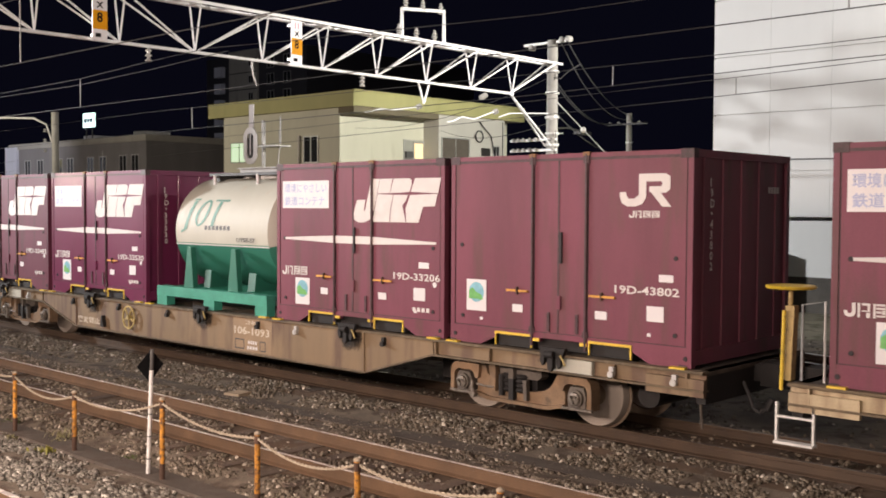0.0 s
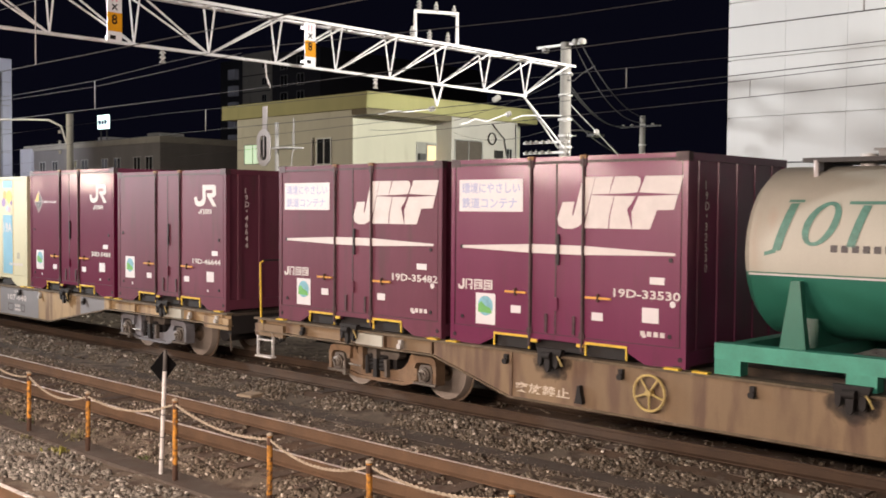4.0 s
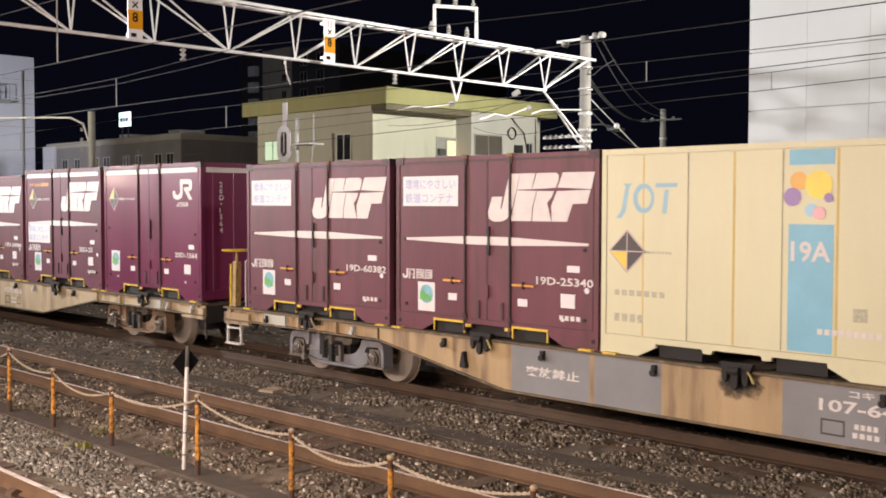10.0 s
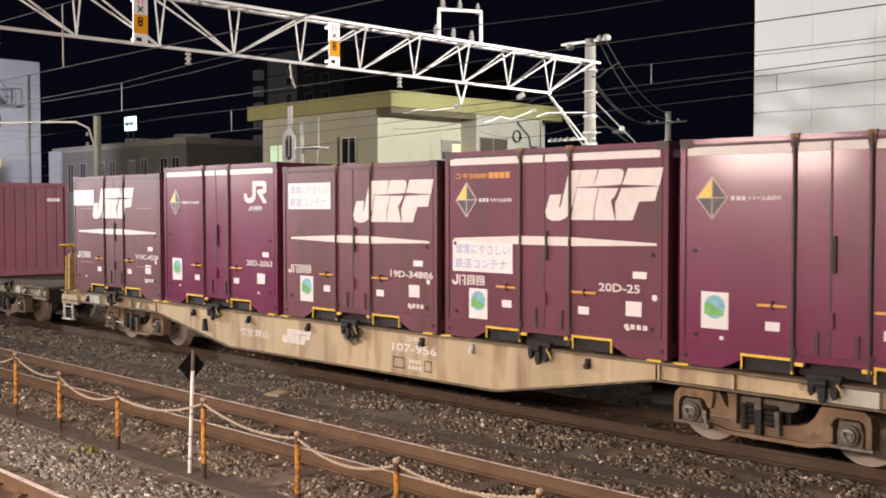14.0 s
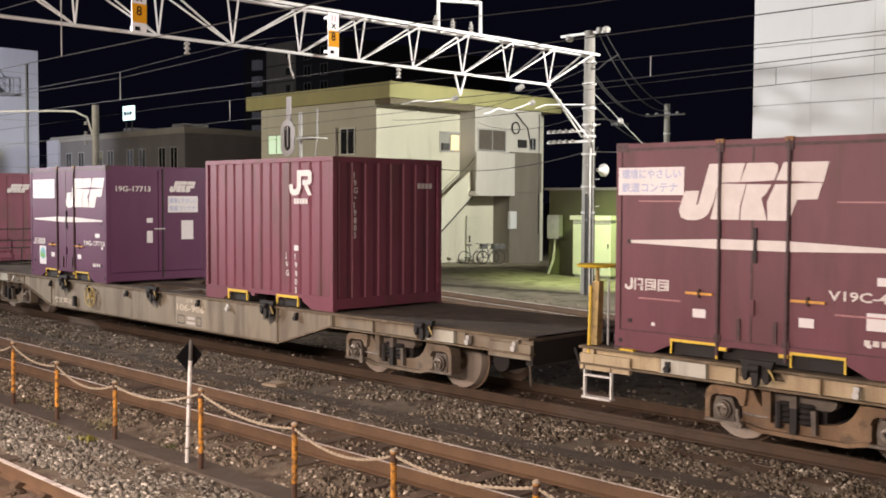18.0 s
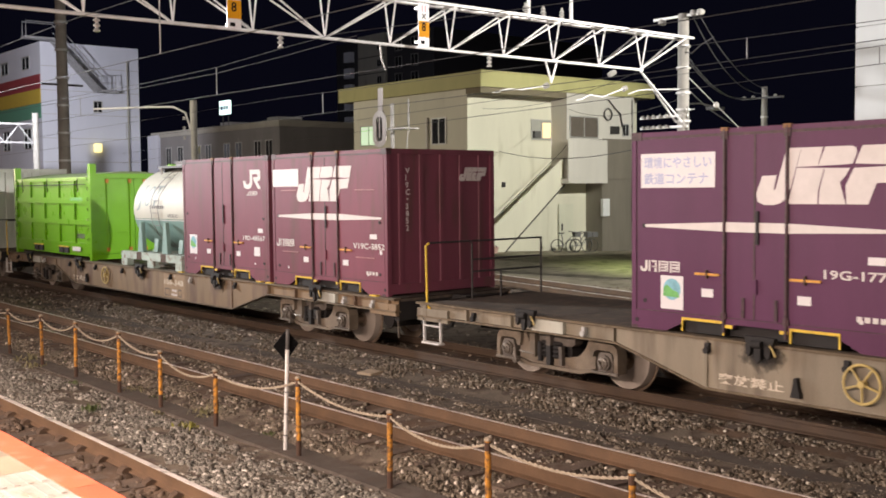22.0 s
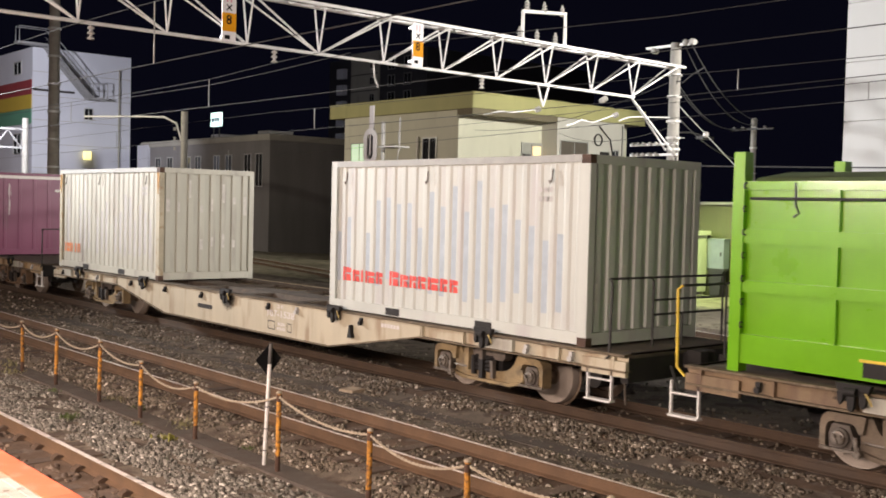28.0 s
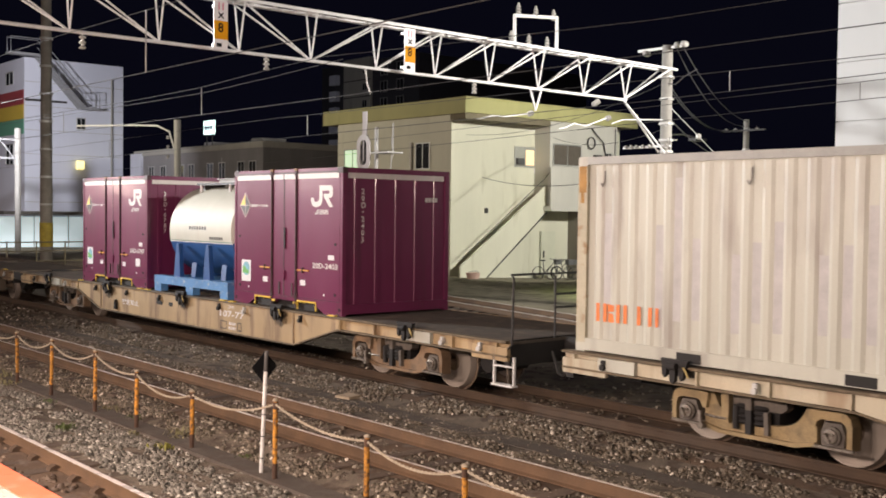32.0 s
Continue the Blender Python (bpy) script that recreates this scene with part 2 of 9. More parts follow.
def ground_height(y):
    for (a, za), (b, zb) in zip(PROFILE, PROFILE[1:]):
        if a <= y <= b:
            return za + (zb - za) * (y - a) / (b - a)
    return PROFILE[0][1] if y < PROFILE[0][0] else PROFILE[-1][1]


def build_ground():
    ys = sorted({round(y, 2) for y, _ in PROFILE} | {-9.47 + 0.25 * i for i in range(86)} | {-600.0, -60.0, -20.0, 100.0, 250.0, 800.0})
    xs = [-900, -300, -150] + [-80 + 0.5 * i for i in range(181)] + [40, 80, 200, 600]
    me = bpy.data.meshes.new("ground")
    vs, fs, ms = [], [], []
    for y in ys:
        for x in xs:
            z = ground_height(y)
            if -9.4 < y < 20 and -80 < x < 11:
                z += 0.035 * noise.noise((x * 0.9, y * 1.3, 0.0)) + 0.02 * noise.noise((x * 3.1, y * 3.1, 4.0))
            vs.append((x, y, z))
    n = len(xs)
    for j in range(len(ys) - 1):
        mid = (ys[j] + ys[j + 1]) / 2
        for i in range(n - 1):
            fs.append((j * n + i, j * n + i + 1, (j + 1) * n + i + 1, (j + 1) * n + i))
            rail_bed = abs(mid + 7.83) < 0.95 or abs(mid + 3.83) < 0.8 or abs(mid) < 1.2
            ms.append(1 if rail_bed else 2 if mid > 11.5 or mid < -9.4 else 0)
    me.from_pydata(vs, [], fs)
    for m in (BALLAST, RUSTY, YARD):
        me.materials.append(m)
    me.polygons.foreach_set("material_index", ms)
    me.shade_smooth()
    return tagged(new("ground", me), "dark stone ballast and bare yard ground beside the tracks", "ground", kind="structure")


def rail_geo(x0, x1):
    """One rail along x: foot, web and head."""
    g = Geo()
    prof = [(-0.062, -0.153), (0.062, -0.153), (0.062, -0.143), (0.012, -0.125), (0.010, -0.045), (0.032, -0.036), (0.032, -0.004), (-0.032, -0.004), (-0.032, -0.036), (-0.010, -0.045), (-0.012, -0.125), (-0.062, -0.143)]
    return g.prism(prof, "x", x0, x1)


# darker sides and a duller head for the rails of the train's track
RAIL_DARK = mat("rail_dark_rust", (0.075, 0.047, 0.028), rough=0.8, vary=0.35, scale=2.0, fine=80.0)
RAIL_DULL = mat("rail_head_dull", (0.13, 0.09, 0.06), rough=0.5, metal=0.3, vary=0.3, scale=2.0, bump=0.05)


def build_track(name, y, label, x0=-260.0, x1=90.0, turn=0.0, sleepers=(-46.0, 8.0)):
    root = tagged(new(name), label, "railway track", kind="structure")
    root.matrix_basis = pose(0, y, 0, 0, 0, turn)
    for side in (-0.5335, 0.5335):
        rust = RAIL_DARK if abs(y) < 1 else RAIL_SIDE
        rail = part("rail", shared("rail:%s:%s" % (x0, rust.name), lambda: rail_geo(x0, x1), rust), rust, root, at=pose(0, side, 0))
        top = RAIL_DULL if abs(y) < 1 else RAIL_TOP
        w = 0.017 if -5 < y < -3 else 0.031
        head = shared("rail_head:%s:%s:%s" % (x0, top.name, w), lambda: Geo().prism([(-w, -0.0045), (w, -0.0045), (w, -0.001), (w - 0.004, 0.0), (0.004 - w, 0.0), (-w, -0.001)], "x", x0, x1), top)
        part("running_surface", head, top, rail, "dull brown running surface" if top is RAIL_DULL else "polished steel running surface, its glint put into the colour")
    if sleepers:
        wood = mat("sleeper", (0.13, 0.095, 0.07), rough=0.9, vary=0.4, scale=4.0, bump=0.5, per_object=0.3)
        me = shared("sleeper", lambda: Geo().prism([(-0.115, -0.30), (0.115, -0.30), (0.1, -0.157), (-0.1, -0.157)], "y", -1.0, 1.0), wood)
        x = sleepers[0]
        while x < sleepers[1]:
            part("sleeper", me, wood, root, at=pose(x + random.uniform(-0.02, 0.02), 0, random.uniform(-0.012, 0.006), 0, 0, random.uniform(-1.2, 1.2)))
            x += 0.62
    return root


build_ground()
track_1 = build_track("track_1", -7.83, "rusty steel track beside the platform edge")
track_2 = build_track("track_2", -3.83, "rusty steel track in dark ballast")
build_track("track_3", 0.0, "steel track under the container train")
build_track("siding", 5.66, "rusty siding that runs into the yard", x0=-90.0, x1=24.0, turn=-11.8, sleepers=(-46.0, 8.0))


def scatter_stones(name, boxes, label, seed, tones):
    """Loose stones lying on the ballast, thousands of small rough lumps in one mesh."""
    rng = np.random.default_rng(seed)
    base = np.array([(-1, -1, -1), (1, -1, -1), (1, 1, -1), (-1, 1, -1), (-.7, -.7, 1), (.7, -.7, 1), (.7, .7, 1), (-.7, .7, 1)], float) * 0.5
    quads = np.array([(0, 1, 5, 4), (1, 2, 6, 5), (2, 3, 7, 6), (3, 0, 4, 7), (4, 5, 6, 7)])
    all_v, count = [], 0
    for x0, x1, y0, y1, per, lo, hi in boxes:
        k = int((x1 - x0) * (y1 - y0) * per)
        px, py = rng.uniform(x0, x1, k), rng.uniform(y0, y1, k)
        # the stones lie in drifts, with bare dirt between them
        drift = np.array([noise.noise((p * 1.1, q * 2.2, seed)) + 0.6 * noise.noise((p * 3.3, q * 4.0, seed + 7.0)) for p, q in zip(px, py)])
        keep = drift + rng.uniform(-0.25, 0.25, k) > -0.16
        px, py = px[keep], py[keep]
        k = len(px)
        size = rng.uniform(lo, hi, k)[:, None] * rng.uniform(0.7, 1.3, (k, 3)) * np.array([1.2, 0.95, 0.7])
        v = base[None] * size[:, None, :] * rng.uniform(0.45, 1.35, (k, 8, 3))
        a, b = rng.uniform(0, math.tau, k), rng.uniform(-1.3, 1.3, k)
        ca, sa, cb, sb = np.cos(a)[:, None], np.sin(a)[:, None], np.cos(b)[:, None], np.sin(b)[:, None]
        x, y, z = v[..., 0], v[..., 1], v[..., 2]
        x, z = x * cb + z * sb, -x * sb + z * cb
        x, y = x * ca - y * sa, x * sa + y * ca
        base_z = np.array([ground_height(q) for q in py]) + size[:, 2] * 0.22
        all_v.append(np.stack([x + px[:, None], y + py[:, None], z + base_z[:, None]], -1).reshape(-1, 3))
        count += k
    v = np.concatenate(all_v)
    f = (quads[None] + (np.arange(count) * 8)[:, None, None]).reshape(-1, 4)
    me = bpy.data.meshes.new(name)
    me.vertices.add(len(v))
    me.vertices.foreach_set("co", v.astype(np.float32).ravel())
    me.loops.add(f.size)
    me.loops.foreach_set("vertex_index", f.ravel().astype(np.int32))
    me.polygons.add(len(f))
    me.polygons.foreach_set("loop_start", (np.arange(len(f)) * 4).astype(np.int32))
    me.update(calc_edges=True)
    m = mat("loose_" + name, (0.22, 0.20, 0.185), rough=0.7, vary=0.2, scale=3.0, bump=0.2, fine=60.0)
    t = m.node_tree
    if "island" not in t.nodes:
        gi = t.nodes.new("ShaderNodeNewGeometry")
        gi.name = "island"
        rp = t.nodes.new("ShaderNodeValToRGB")
        rp.color_ramp.elements[0].color, rp.color_ramp.elements[1].color = (*tones[0], 1), (*tones[2], 1)
        mid = rp.color_ramp.elements.new(0.88)
        mid.color = (*tones[1], 1)
        t.links.new(gi.outputs["Random Per Island"], rp.inputs[0])
        t.links.new(rp.outputs[0], t.nodes["Principled BSDF"].inputs["Base Color"])
    me.materials.append(m)
    return tagged(new(name, me), label, "ballast stones", kind="stuff")


GREYISH = ((0.085, 0.077, 0.063), (0.265, 0.245, 0.205), (0.60, 0.57, 0.50))
BROWNISH = ((0.07, 0.055, 0.037), (0.23, 0.19, 0.14), (0.62, 0.56, 0.47))
scatter_stones("shoulder_stones", [(-26, -3, -7.15, -5.7, 850, 0.020, 0.055), (-26, -3, -5.7, -5.5, 380, 0.014, 0.04), (-26, -3, -5.5, -5.15, 90, 0.008, 0.026)], "loose grey crushed stones beside the platform track", 3, GREYISH)
scatter_stones("ballast_stones", [(-26, -3, -5.2, -4.45, 560, 0.018, 0.05), (-26, -3, -4.25, -3.4, 420, 0.018, 0.045), (-26, -3, -3.2, -2.2, 740, 0.018, 0.052), (-26, -3, -1.7, -0.7, 740, 0.018, 0.052), (-26, -3, -2.2, -1.7, 260, 0.012, 0.032),
                                  (-46, -26, -7.1, -0.7, 90, 0.035, 0.075), (-24, -3, -0.5, 1.6, 60, 0.03, 0.06), (-30, -3, 1.6, 12.0, 22, 0.03, 0.06)], "loose crushed stones between the tracks", 4, BROWNISH)
scatter_stones("rusty_lumps", [(-24, -3, -9.4, -8.45, 150, 0.03, 0.085), (-24, -3, -8.25, -7.4, 150, 0.03, 0.075)], "rust-brown stones and lumps in the platform track", 5, ((0.055, 0.036, 0.024), (0.14, 0.098, 0.066), (0.27, 0.2, 0.145)))
CLIP = mat("rail_clip", (0.085, 0.052, 0.031), rough=0.85, vary=0.4, scale=20.0)
for track, seed in ((track_1, 1),):
    for i in range(44):
        for y in (-0.5335 - 0.085, -0.5335 + 0.085, 0.5335 - 0.085, 0.5335 + 0.085)[:: 1 if seed == 1 else 2]:
            part("rail_clip", shared("rail_clip", lambda: Geo().prism([(-0.07, -0.16), (0.07, -0.16), (0.05, -0.115), (0.0, -0.095), (-0.05, -0.12)], "x", -0.055, 0.055), CLIP), CLIP, track, at=pose(-28.0 + 0.62 * i + 0.02, y, 0, 0, 0, random.uniform(-8, 8)))

# platform with its edge blocks, the orange line and the ribbed warning tiles
ORANGE = mat("orange_line", (0.66, 0.145, 0.070), rough=0.6, vary=0.18, scale=2.0, bump=0.1, per_object=0.10, dirt=(0.50, 0.19, 0.12), dirt_at=0.58)
PAVING = mat("platform_paving", (0.33, 0.285, 0.20), rough=0.8, vary=0.2, scale=1.5, bump=0.2)
GREY_PAVING = mat("grey_paving", (0.24, 0.22, 0.165), rough=0.85, vary=0.25, scale=1.5, bump=0.25)
TACTILE = mat("warning_tile", (0.40, 0.38, 0.34), rough=0.7, vary=0.2, scale=3.0, bump=0.1, per_object=0.12, dirt=(0.28, 0.25, 0.19), dirt_at=0.6)
platform = thing("platform", "concrete station platform with an orange edge line", "platform", kind="structure")
part("slab", Geo().box(-120, -17.0, -0.4, 60, -9.47, 1.085), CONCRETE, platform)
block = shared("edge_block", lambda: Geo().prism([(-9.645, 1.085), (-9.455, 1.085), (-9.455, 1.092), (-9.463, 1.1), (-9.645, 1.1)], "x", -0.448, 0.448), ORANGE)
for i in range(30):
    part("edge_block", block, ORANGE, platform, "orange painted edge block", at=pose(-23.55 + 0.9 * i, 0, 0))
part("edge_line", Geo().box(-120, -9.645, 1.085, -24.0, -9.455, 1.1), ORANGE, platform, "orange painted edge line")
part("paving", Geo().box(-120, -17.0, 1.085, -7.045, -9.65, 1.098), GREY_PAVING, platform, "grey paving")
part("paving", Geo().box(-7.04, -17.0, 1.085, -6.585, -9.65, 1.098), PAVING, platform, "pale tan paving strip")
part("paving", Geo().box(-6.58, -17.0, 1.085, 60, -10.30, 1.098), PAVING, platform, "pale paving")
tile = shared("tile", lambda: [g := Geo(), g.box(-0.162, -0.157, 0, 0.162, 0.157, 0.013), [g.box(-0.14, -0.132 + 0.078 * i, 0.013, 0.14, -0.098 + 0.078 * i, 0.018) for i in range(4)]][0], TACTILE)
for i in range(24):
    for y in (-9.81, -10.135):
        part("warning_tile", tile, TACTILE, platform, at=pose(-6.41 + 0.33 * i, y, 1.085))

# ---- fence of short posts with a rope, trough, marker stake ----
POST = mat("post_paint", (0.62, 0.28, 0.035), rough=0.6, vary=0.4, scale=7.0, dirt=(0.12, 0.06, 0.028), dirt_at=0.53, per_object=0.25)
POST_DARK = mat("post_rust", (0.085, 0.045, 0.028), rough=0.8, vary=0.4, scale=7.0)
ROPE = mat("rope", (0.42, 0.36, 0.27), rough=0.9, vary=0.3, scale=30.0)
POSTS = [(-27.6, 0.62), (-25.8, 0.62), (-24.0, 0.62), (-22.2, 0.62), (-20.42, 0.60), (-18.65, 0.64), (-17.05, 0.67), (-15.28, 0.68), (-13.84, 0.55), (-12.2, 0.49), (-10.2, 0.66), (-8.46, 0.54), (-6.97, 0.53), (-5.29, 0.57), (-3.6, 0.57), (-1.9, 0.57)]
fence = thing("rope_fence", "low fence of yellow posts joined by a slack twisted rope", "fence")
for i, (x, top) in enumerate(POSTS):
    lean = random.uniform(-1.5, 1.5)
    p = part("post", shared("post:%.2f" % top, lambda: Geo().cyl((0, 0, -0.35), (0, 0, top), 0.029, 10), POST), POST, fence, "yellow painted post, rusty", at=pose(x, -5.48, 0, lean, lean * 0.6, 0))
    part("rusty_foot", shared("foot_sleeve", lambda: Geo().cyl((0, 0, -0.3), (0, 0, -0.05), 0.0315, 10), POST_DARK), POST_DARK, p)
    part("collar", shared("collar:%.2f" % top, lambda: Geo().cyl((0, 0, top - 0.09), (0, 0, top - 0.01), 0.0315, 10), POST_DARK), POST_DARK, p)
    part("cap", shared("cap", lambda: Geo().lathe([(0, 0.03), (0.012, 0.038), (0.025, 0.028), (0.035, 0.012)], "z", (0, 0, 0), 10), ROPE), ROPE, p, at=pose(0, 0, top))


def rope_geo(a, b, sag, seed):
    """A twisted two-strand rope that hangs between two points."""
    g, n = Geo(), 22
    for ph in (0, math.pi):
        pts = []
        for i in range(n * 3 + 1):
            s = i / (n * 3)
            p = Vector(a).lerp(Vector(b), s) - Vector((0, 0, 4 * sag * s * (1 - s)))
            w = s * 26 * math.tau * 0.5 + ph
            pts.append((p.x, p.y + 0.009 * math.cos(w), p.z + 0.009 * math.sin(w)))
        g.tube(pts, 0.0085, 5)
    return g


for (x, top), (x2, top2) in zip(POSTS, POSTS[1:]):
    part("rope", rope_geo((x, -5.48, top - 0.03), (x2, -5.48, top2 - 0.03), random.uniform(0.09, 0.16), x), ROPE, fence)

trough = thing("cable_trough", "dark concrete cable trough with flat lids along the fence", "cable trough", kind="structure")
LID = mat("trough_lid", (0.115, 0.097, 0.08), rough=0.9, vary=0.4, scale=2.0, bump=0.4, fine=40.0, dirt=(0.09, 0.07, 0.055), dirt_at=0.5, per_object=0.07)
lid = shared("lid", lambda: Geo().box(-0.498, -0.17, -0.04, 0.498, 0.17, 0.0), LID)
for i in range(44):
    part("lid", lid, LID, trough, at=pose(-40 + i, -5.42, -0.225 + random.uniform(-0.003, 0.003), random.uniform(-0.6, 0.6), random.uniform(-0.2, 0.2), random.uniform(-0.4, 0.4)))
for i in range(44):
    part("lid", lid, LID, trough, at=pose(-40 + i, -1.95, -0.222 + random.uniform(-0.003, 0.003), random.uniform(-0.6, 0.6), random.uniform(-0.2, 0.2), random.uniform(-0.4, 0.4)))

WHITE_PAINT = mat("white_paint", (0.78, 0.77, 0.74), rough=0.5, vary=0.2, scale=6.0, bump=0.1, dirt=(0.4, 0.38, 0.34), dirt_at=0.64)
STAKE_BAND = mat("stake_band", (0.10, 0.10, 0.11), rough=0.7, vary=0.2, bump=0)
stake = thing("marker_stake", "white marker stake with a black diamond board", "track sign", at=pose(-10.53, -5.45, 0, 0, 4.2, 0))
part("pole", Geo().cyl((0, 0, -0.35), (0, 0, 0.97), 0.024, 10), WHITE_PAINT, stake)
for z in (-0.06, 0.2, 0.46):
    part("band", Geo().cyl((0, 0, z), (0, 0, z + 0.012), 0.0255, 10), STAKE_BAND, stake, "thin dark band")
MATT_BLACK = mat("matt_black", (0.012, 0.012, 0.013), rough=0.85, vary=0.2, bump=0, spec=0.15)
part("tip", Geo().cyl((0, 0, 0.97), (0, 0, 1.21), 0.0235, 10), mat("stake_grey", (0.10, 0.095, 0.09), rough=0.7, vary=0.3, bump=0.05), stake)
part("board", Geo().prism([(-0.17, 1.02), (0, 0.82), (0.17, 1.02), (0, 1.2)], "x", -0.036, -0.026), MATT_BLACK, stake, "matt black diamond board")
slab = solid("broken_slab", Geo().prism([(-0.17, -0.15), (0.15, -0.16), (0.17, 0.13), (-0.14, 0.16)], "z", -0.05, 0.03), mat("tan_concrete", (0.42, 0.34, 0.24), rough=0.85, vary=0.25, scale=4.0, bump=0.2), "flat pale tan concrete slab lying in the ballast", "slab")
slab.matrix_basis = pose(-13.96, -1.74, -0.212, 2, -1, 12)

WEED = [mat("weed_leaf_%s" % n, c, rough=0.7, vary=0.4, scale=20.0, bump=0) for n, c in (("green", (0.085, 0.115, 0.03)), ("yellow", (0.34, 0.33, 0.07)), ("dry", (0.26, 0.24, 0.12)))]
for x, y, k, r, tall, tone in ((-14.09, -6.38, 60, 0.12, 0.12, 0), (-12.48, -5.74, 46, 0.10, 0.09, 1), (-13.05, -5.22, 40, 0.16, 0.15, 2), (-12.85, -5.36, 26, 0.12, 0.08, 2), (-13.5, -5.70, 34, 0.10, 0.07, 2),
                               (-15.36, -5.25, 34, 0.16, 0.10, 2), (-19.45, -5.52, 40, 0.2, 0.16, 2), (-18.66, -5.60, 40, 0.2, 0.12, 2), (-16.6, -5.68, 30, 0.14, 0.08, 0), (-14.5, -5.24, 26, 0.14, 0.07, 0), (-11.4, -5.20, 24, 0.1, 0.06, 0)):
    g = Geo()
    for _ in range(k):
        a, h = random.uniform(0, math.tau), tall * random.uniform(0.35, 1.0)
        bx, by = random.gauss(0, r * 0.5), random.gauss(0, r * 0.5)
        reach = h * random.uniform(0.3, 1.1)
        tx, ty = bx + math.cos(a) * reach, by + math.sin(a) * reach
        w = random.uniform(0.006, 0.016)
        n = len(g.v)
        g.v += [(bx - w * 0.4 * math.sin(a), by + w * 0.4 * math.cos(a), 0), (bx + w * 0.4 * math.sin(a), by - w * 0.4 * math.cos(a), 0), ((bx + tx) / 2 + w * math.sin(a), (by + ty) / 2 - w * math.cos(a), h * 0.75), ((bx + tx) / 2 - w * math.sin(a), (by + ty) / 2 + w * math.cos(a), h * 0.75), (tx, ty, h)]
        g.f += [(n, n + 1, n + 2, n + 3), (n + 3, n + 2, n + 4)]
    ob = solid("weed", g, WEED[tone], "small %s tuft of weed in the ballast" % ("dark green", "yellow-green", "dry pale")[tone], "weed", kind="stuff")
    ob.location = (x, y, ground_height(y))

# ---- gantry over the tracks ----
GX = -19.85

GANTRY_WHITE = mat("white_gantry_steel", (0.80, 0.80, 0.79), rough=0.5, vary=0.12, scale=2.0, bump=0.05)
gantry = thing("catenary_gantry", "white galvanised lattice beam across the tracks on a concrete pole", "gantry")
for dx in (-0.22, 0.22):
    part("top_chord", Geo().box(GX + dx - 0.033, -12.2, 7.235, GX + dx + 0.033, 14.5, 7.30), GANTRY_WHITE, gantry)
part("bottom_chord", Geo().cyl((GX, -12.2, 6.2), (GX, 12.4, 6.2), 0.036, 10), GANTRY_WHITE, gantry)
for i in range(14):
    y0, y1 = 12.33 - 1.825 * i, 12.33 - 1.825 * (i + 1)
    for dx in (-0.22, 0.22):
        part("lacing", Geo().cyl((GX, y0, 6.2), (GX + dx, y0 + 0.02, 7.24), 0.02, 8), GANTRY_WHITE, gantry)
        low, high = (y1, y0) if i < 6 else (y0, y1)
        part("diagonal", Geo().cyl((GX, low, 6.2), (GX + dx, high + (0.05 if i < 6 else -0.02), 7.24), 0.022, 8), GANTRY_WHITE, gantry)
    for k in range(3):
        ya, yb = y0 - 0.608 * k, y0 - 0.608 * (k + 1)
        sx = 0.22 if (3 * i + k) % 2 else -0.22
        part("top_lacing", Geo().cyl((GX - sx, ya, 7.262), (GX + sx, yb, 7.262), 0.018, 6), GANTRY_WHITE, gantry)
    part("cross_tie", Geo().box(GX - 0.22, y0 - 0.03, 7.23, GX + 0.22, y0 + 0.03, 7.28), GANTRY_WHITE, gantry)
for dx in (-0.22, 0.22):
    part("diagonal", Geo().cyl((GX, 12.25, 6.2), (GX + dx, 14.15, 7.24), 0.028, 8), GANTRY_WHITE, gantry)
    part("brace", Geo().cyl((GX, 12.25, 6.2), (GX + dx * 0.5, 14.1, 4.75), 0.028, 8), GANTRY_WHITE, gantry)
for y in (8.6,):
    for dy in (-0.22, 0.22):
        part("drop_bracket", Geo().cyl((GX, y + dy, 6.2), (GX, y, 5.62), 0.028, 8), GANTRY_WHITE, gantry)
pole = part("pole", Geo().cyl((GX, 14.3, -0.4), (GX, 14.3, 8.0), 0.21, 20, r2=0.16), CONCRETE, gantry, "round concrete pole", smooth=True)
part("pole", Geo().cyl((GX, -12.6, 0.9), (GX, -12.6, 7.9), 0.2, 18, r2=0.16), CONCRETE, gantry, "round concrete pole", smooth=True)
part("crossarm", Geo().box(GX - 1.1, 14.25, 7.9, GX + 0.68, 14.35, 7.97), GANTRY_WHITE, gantry)

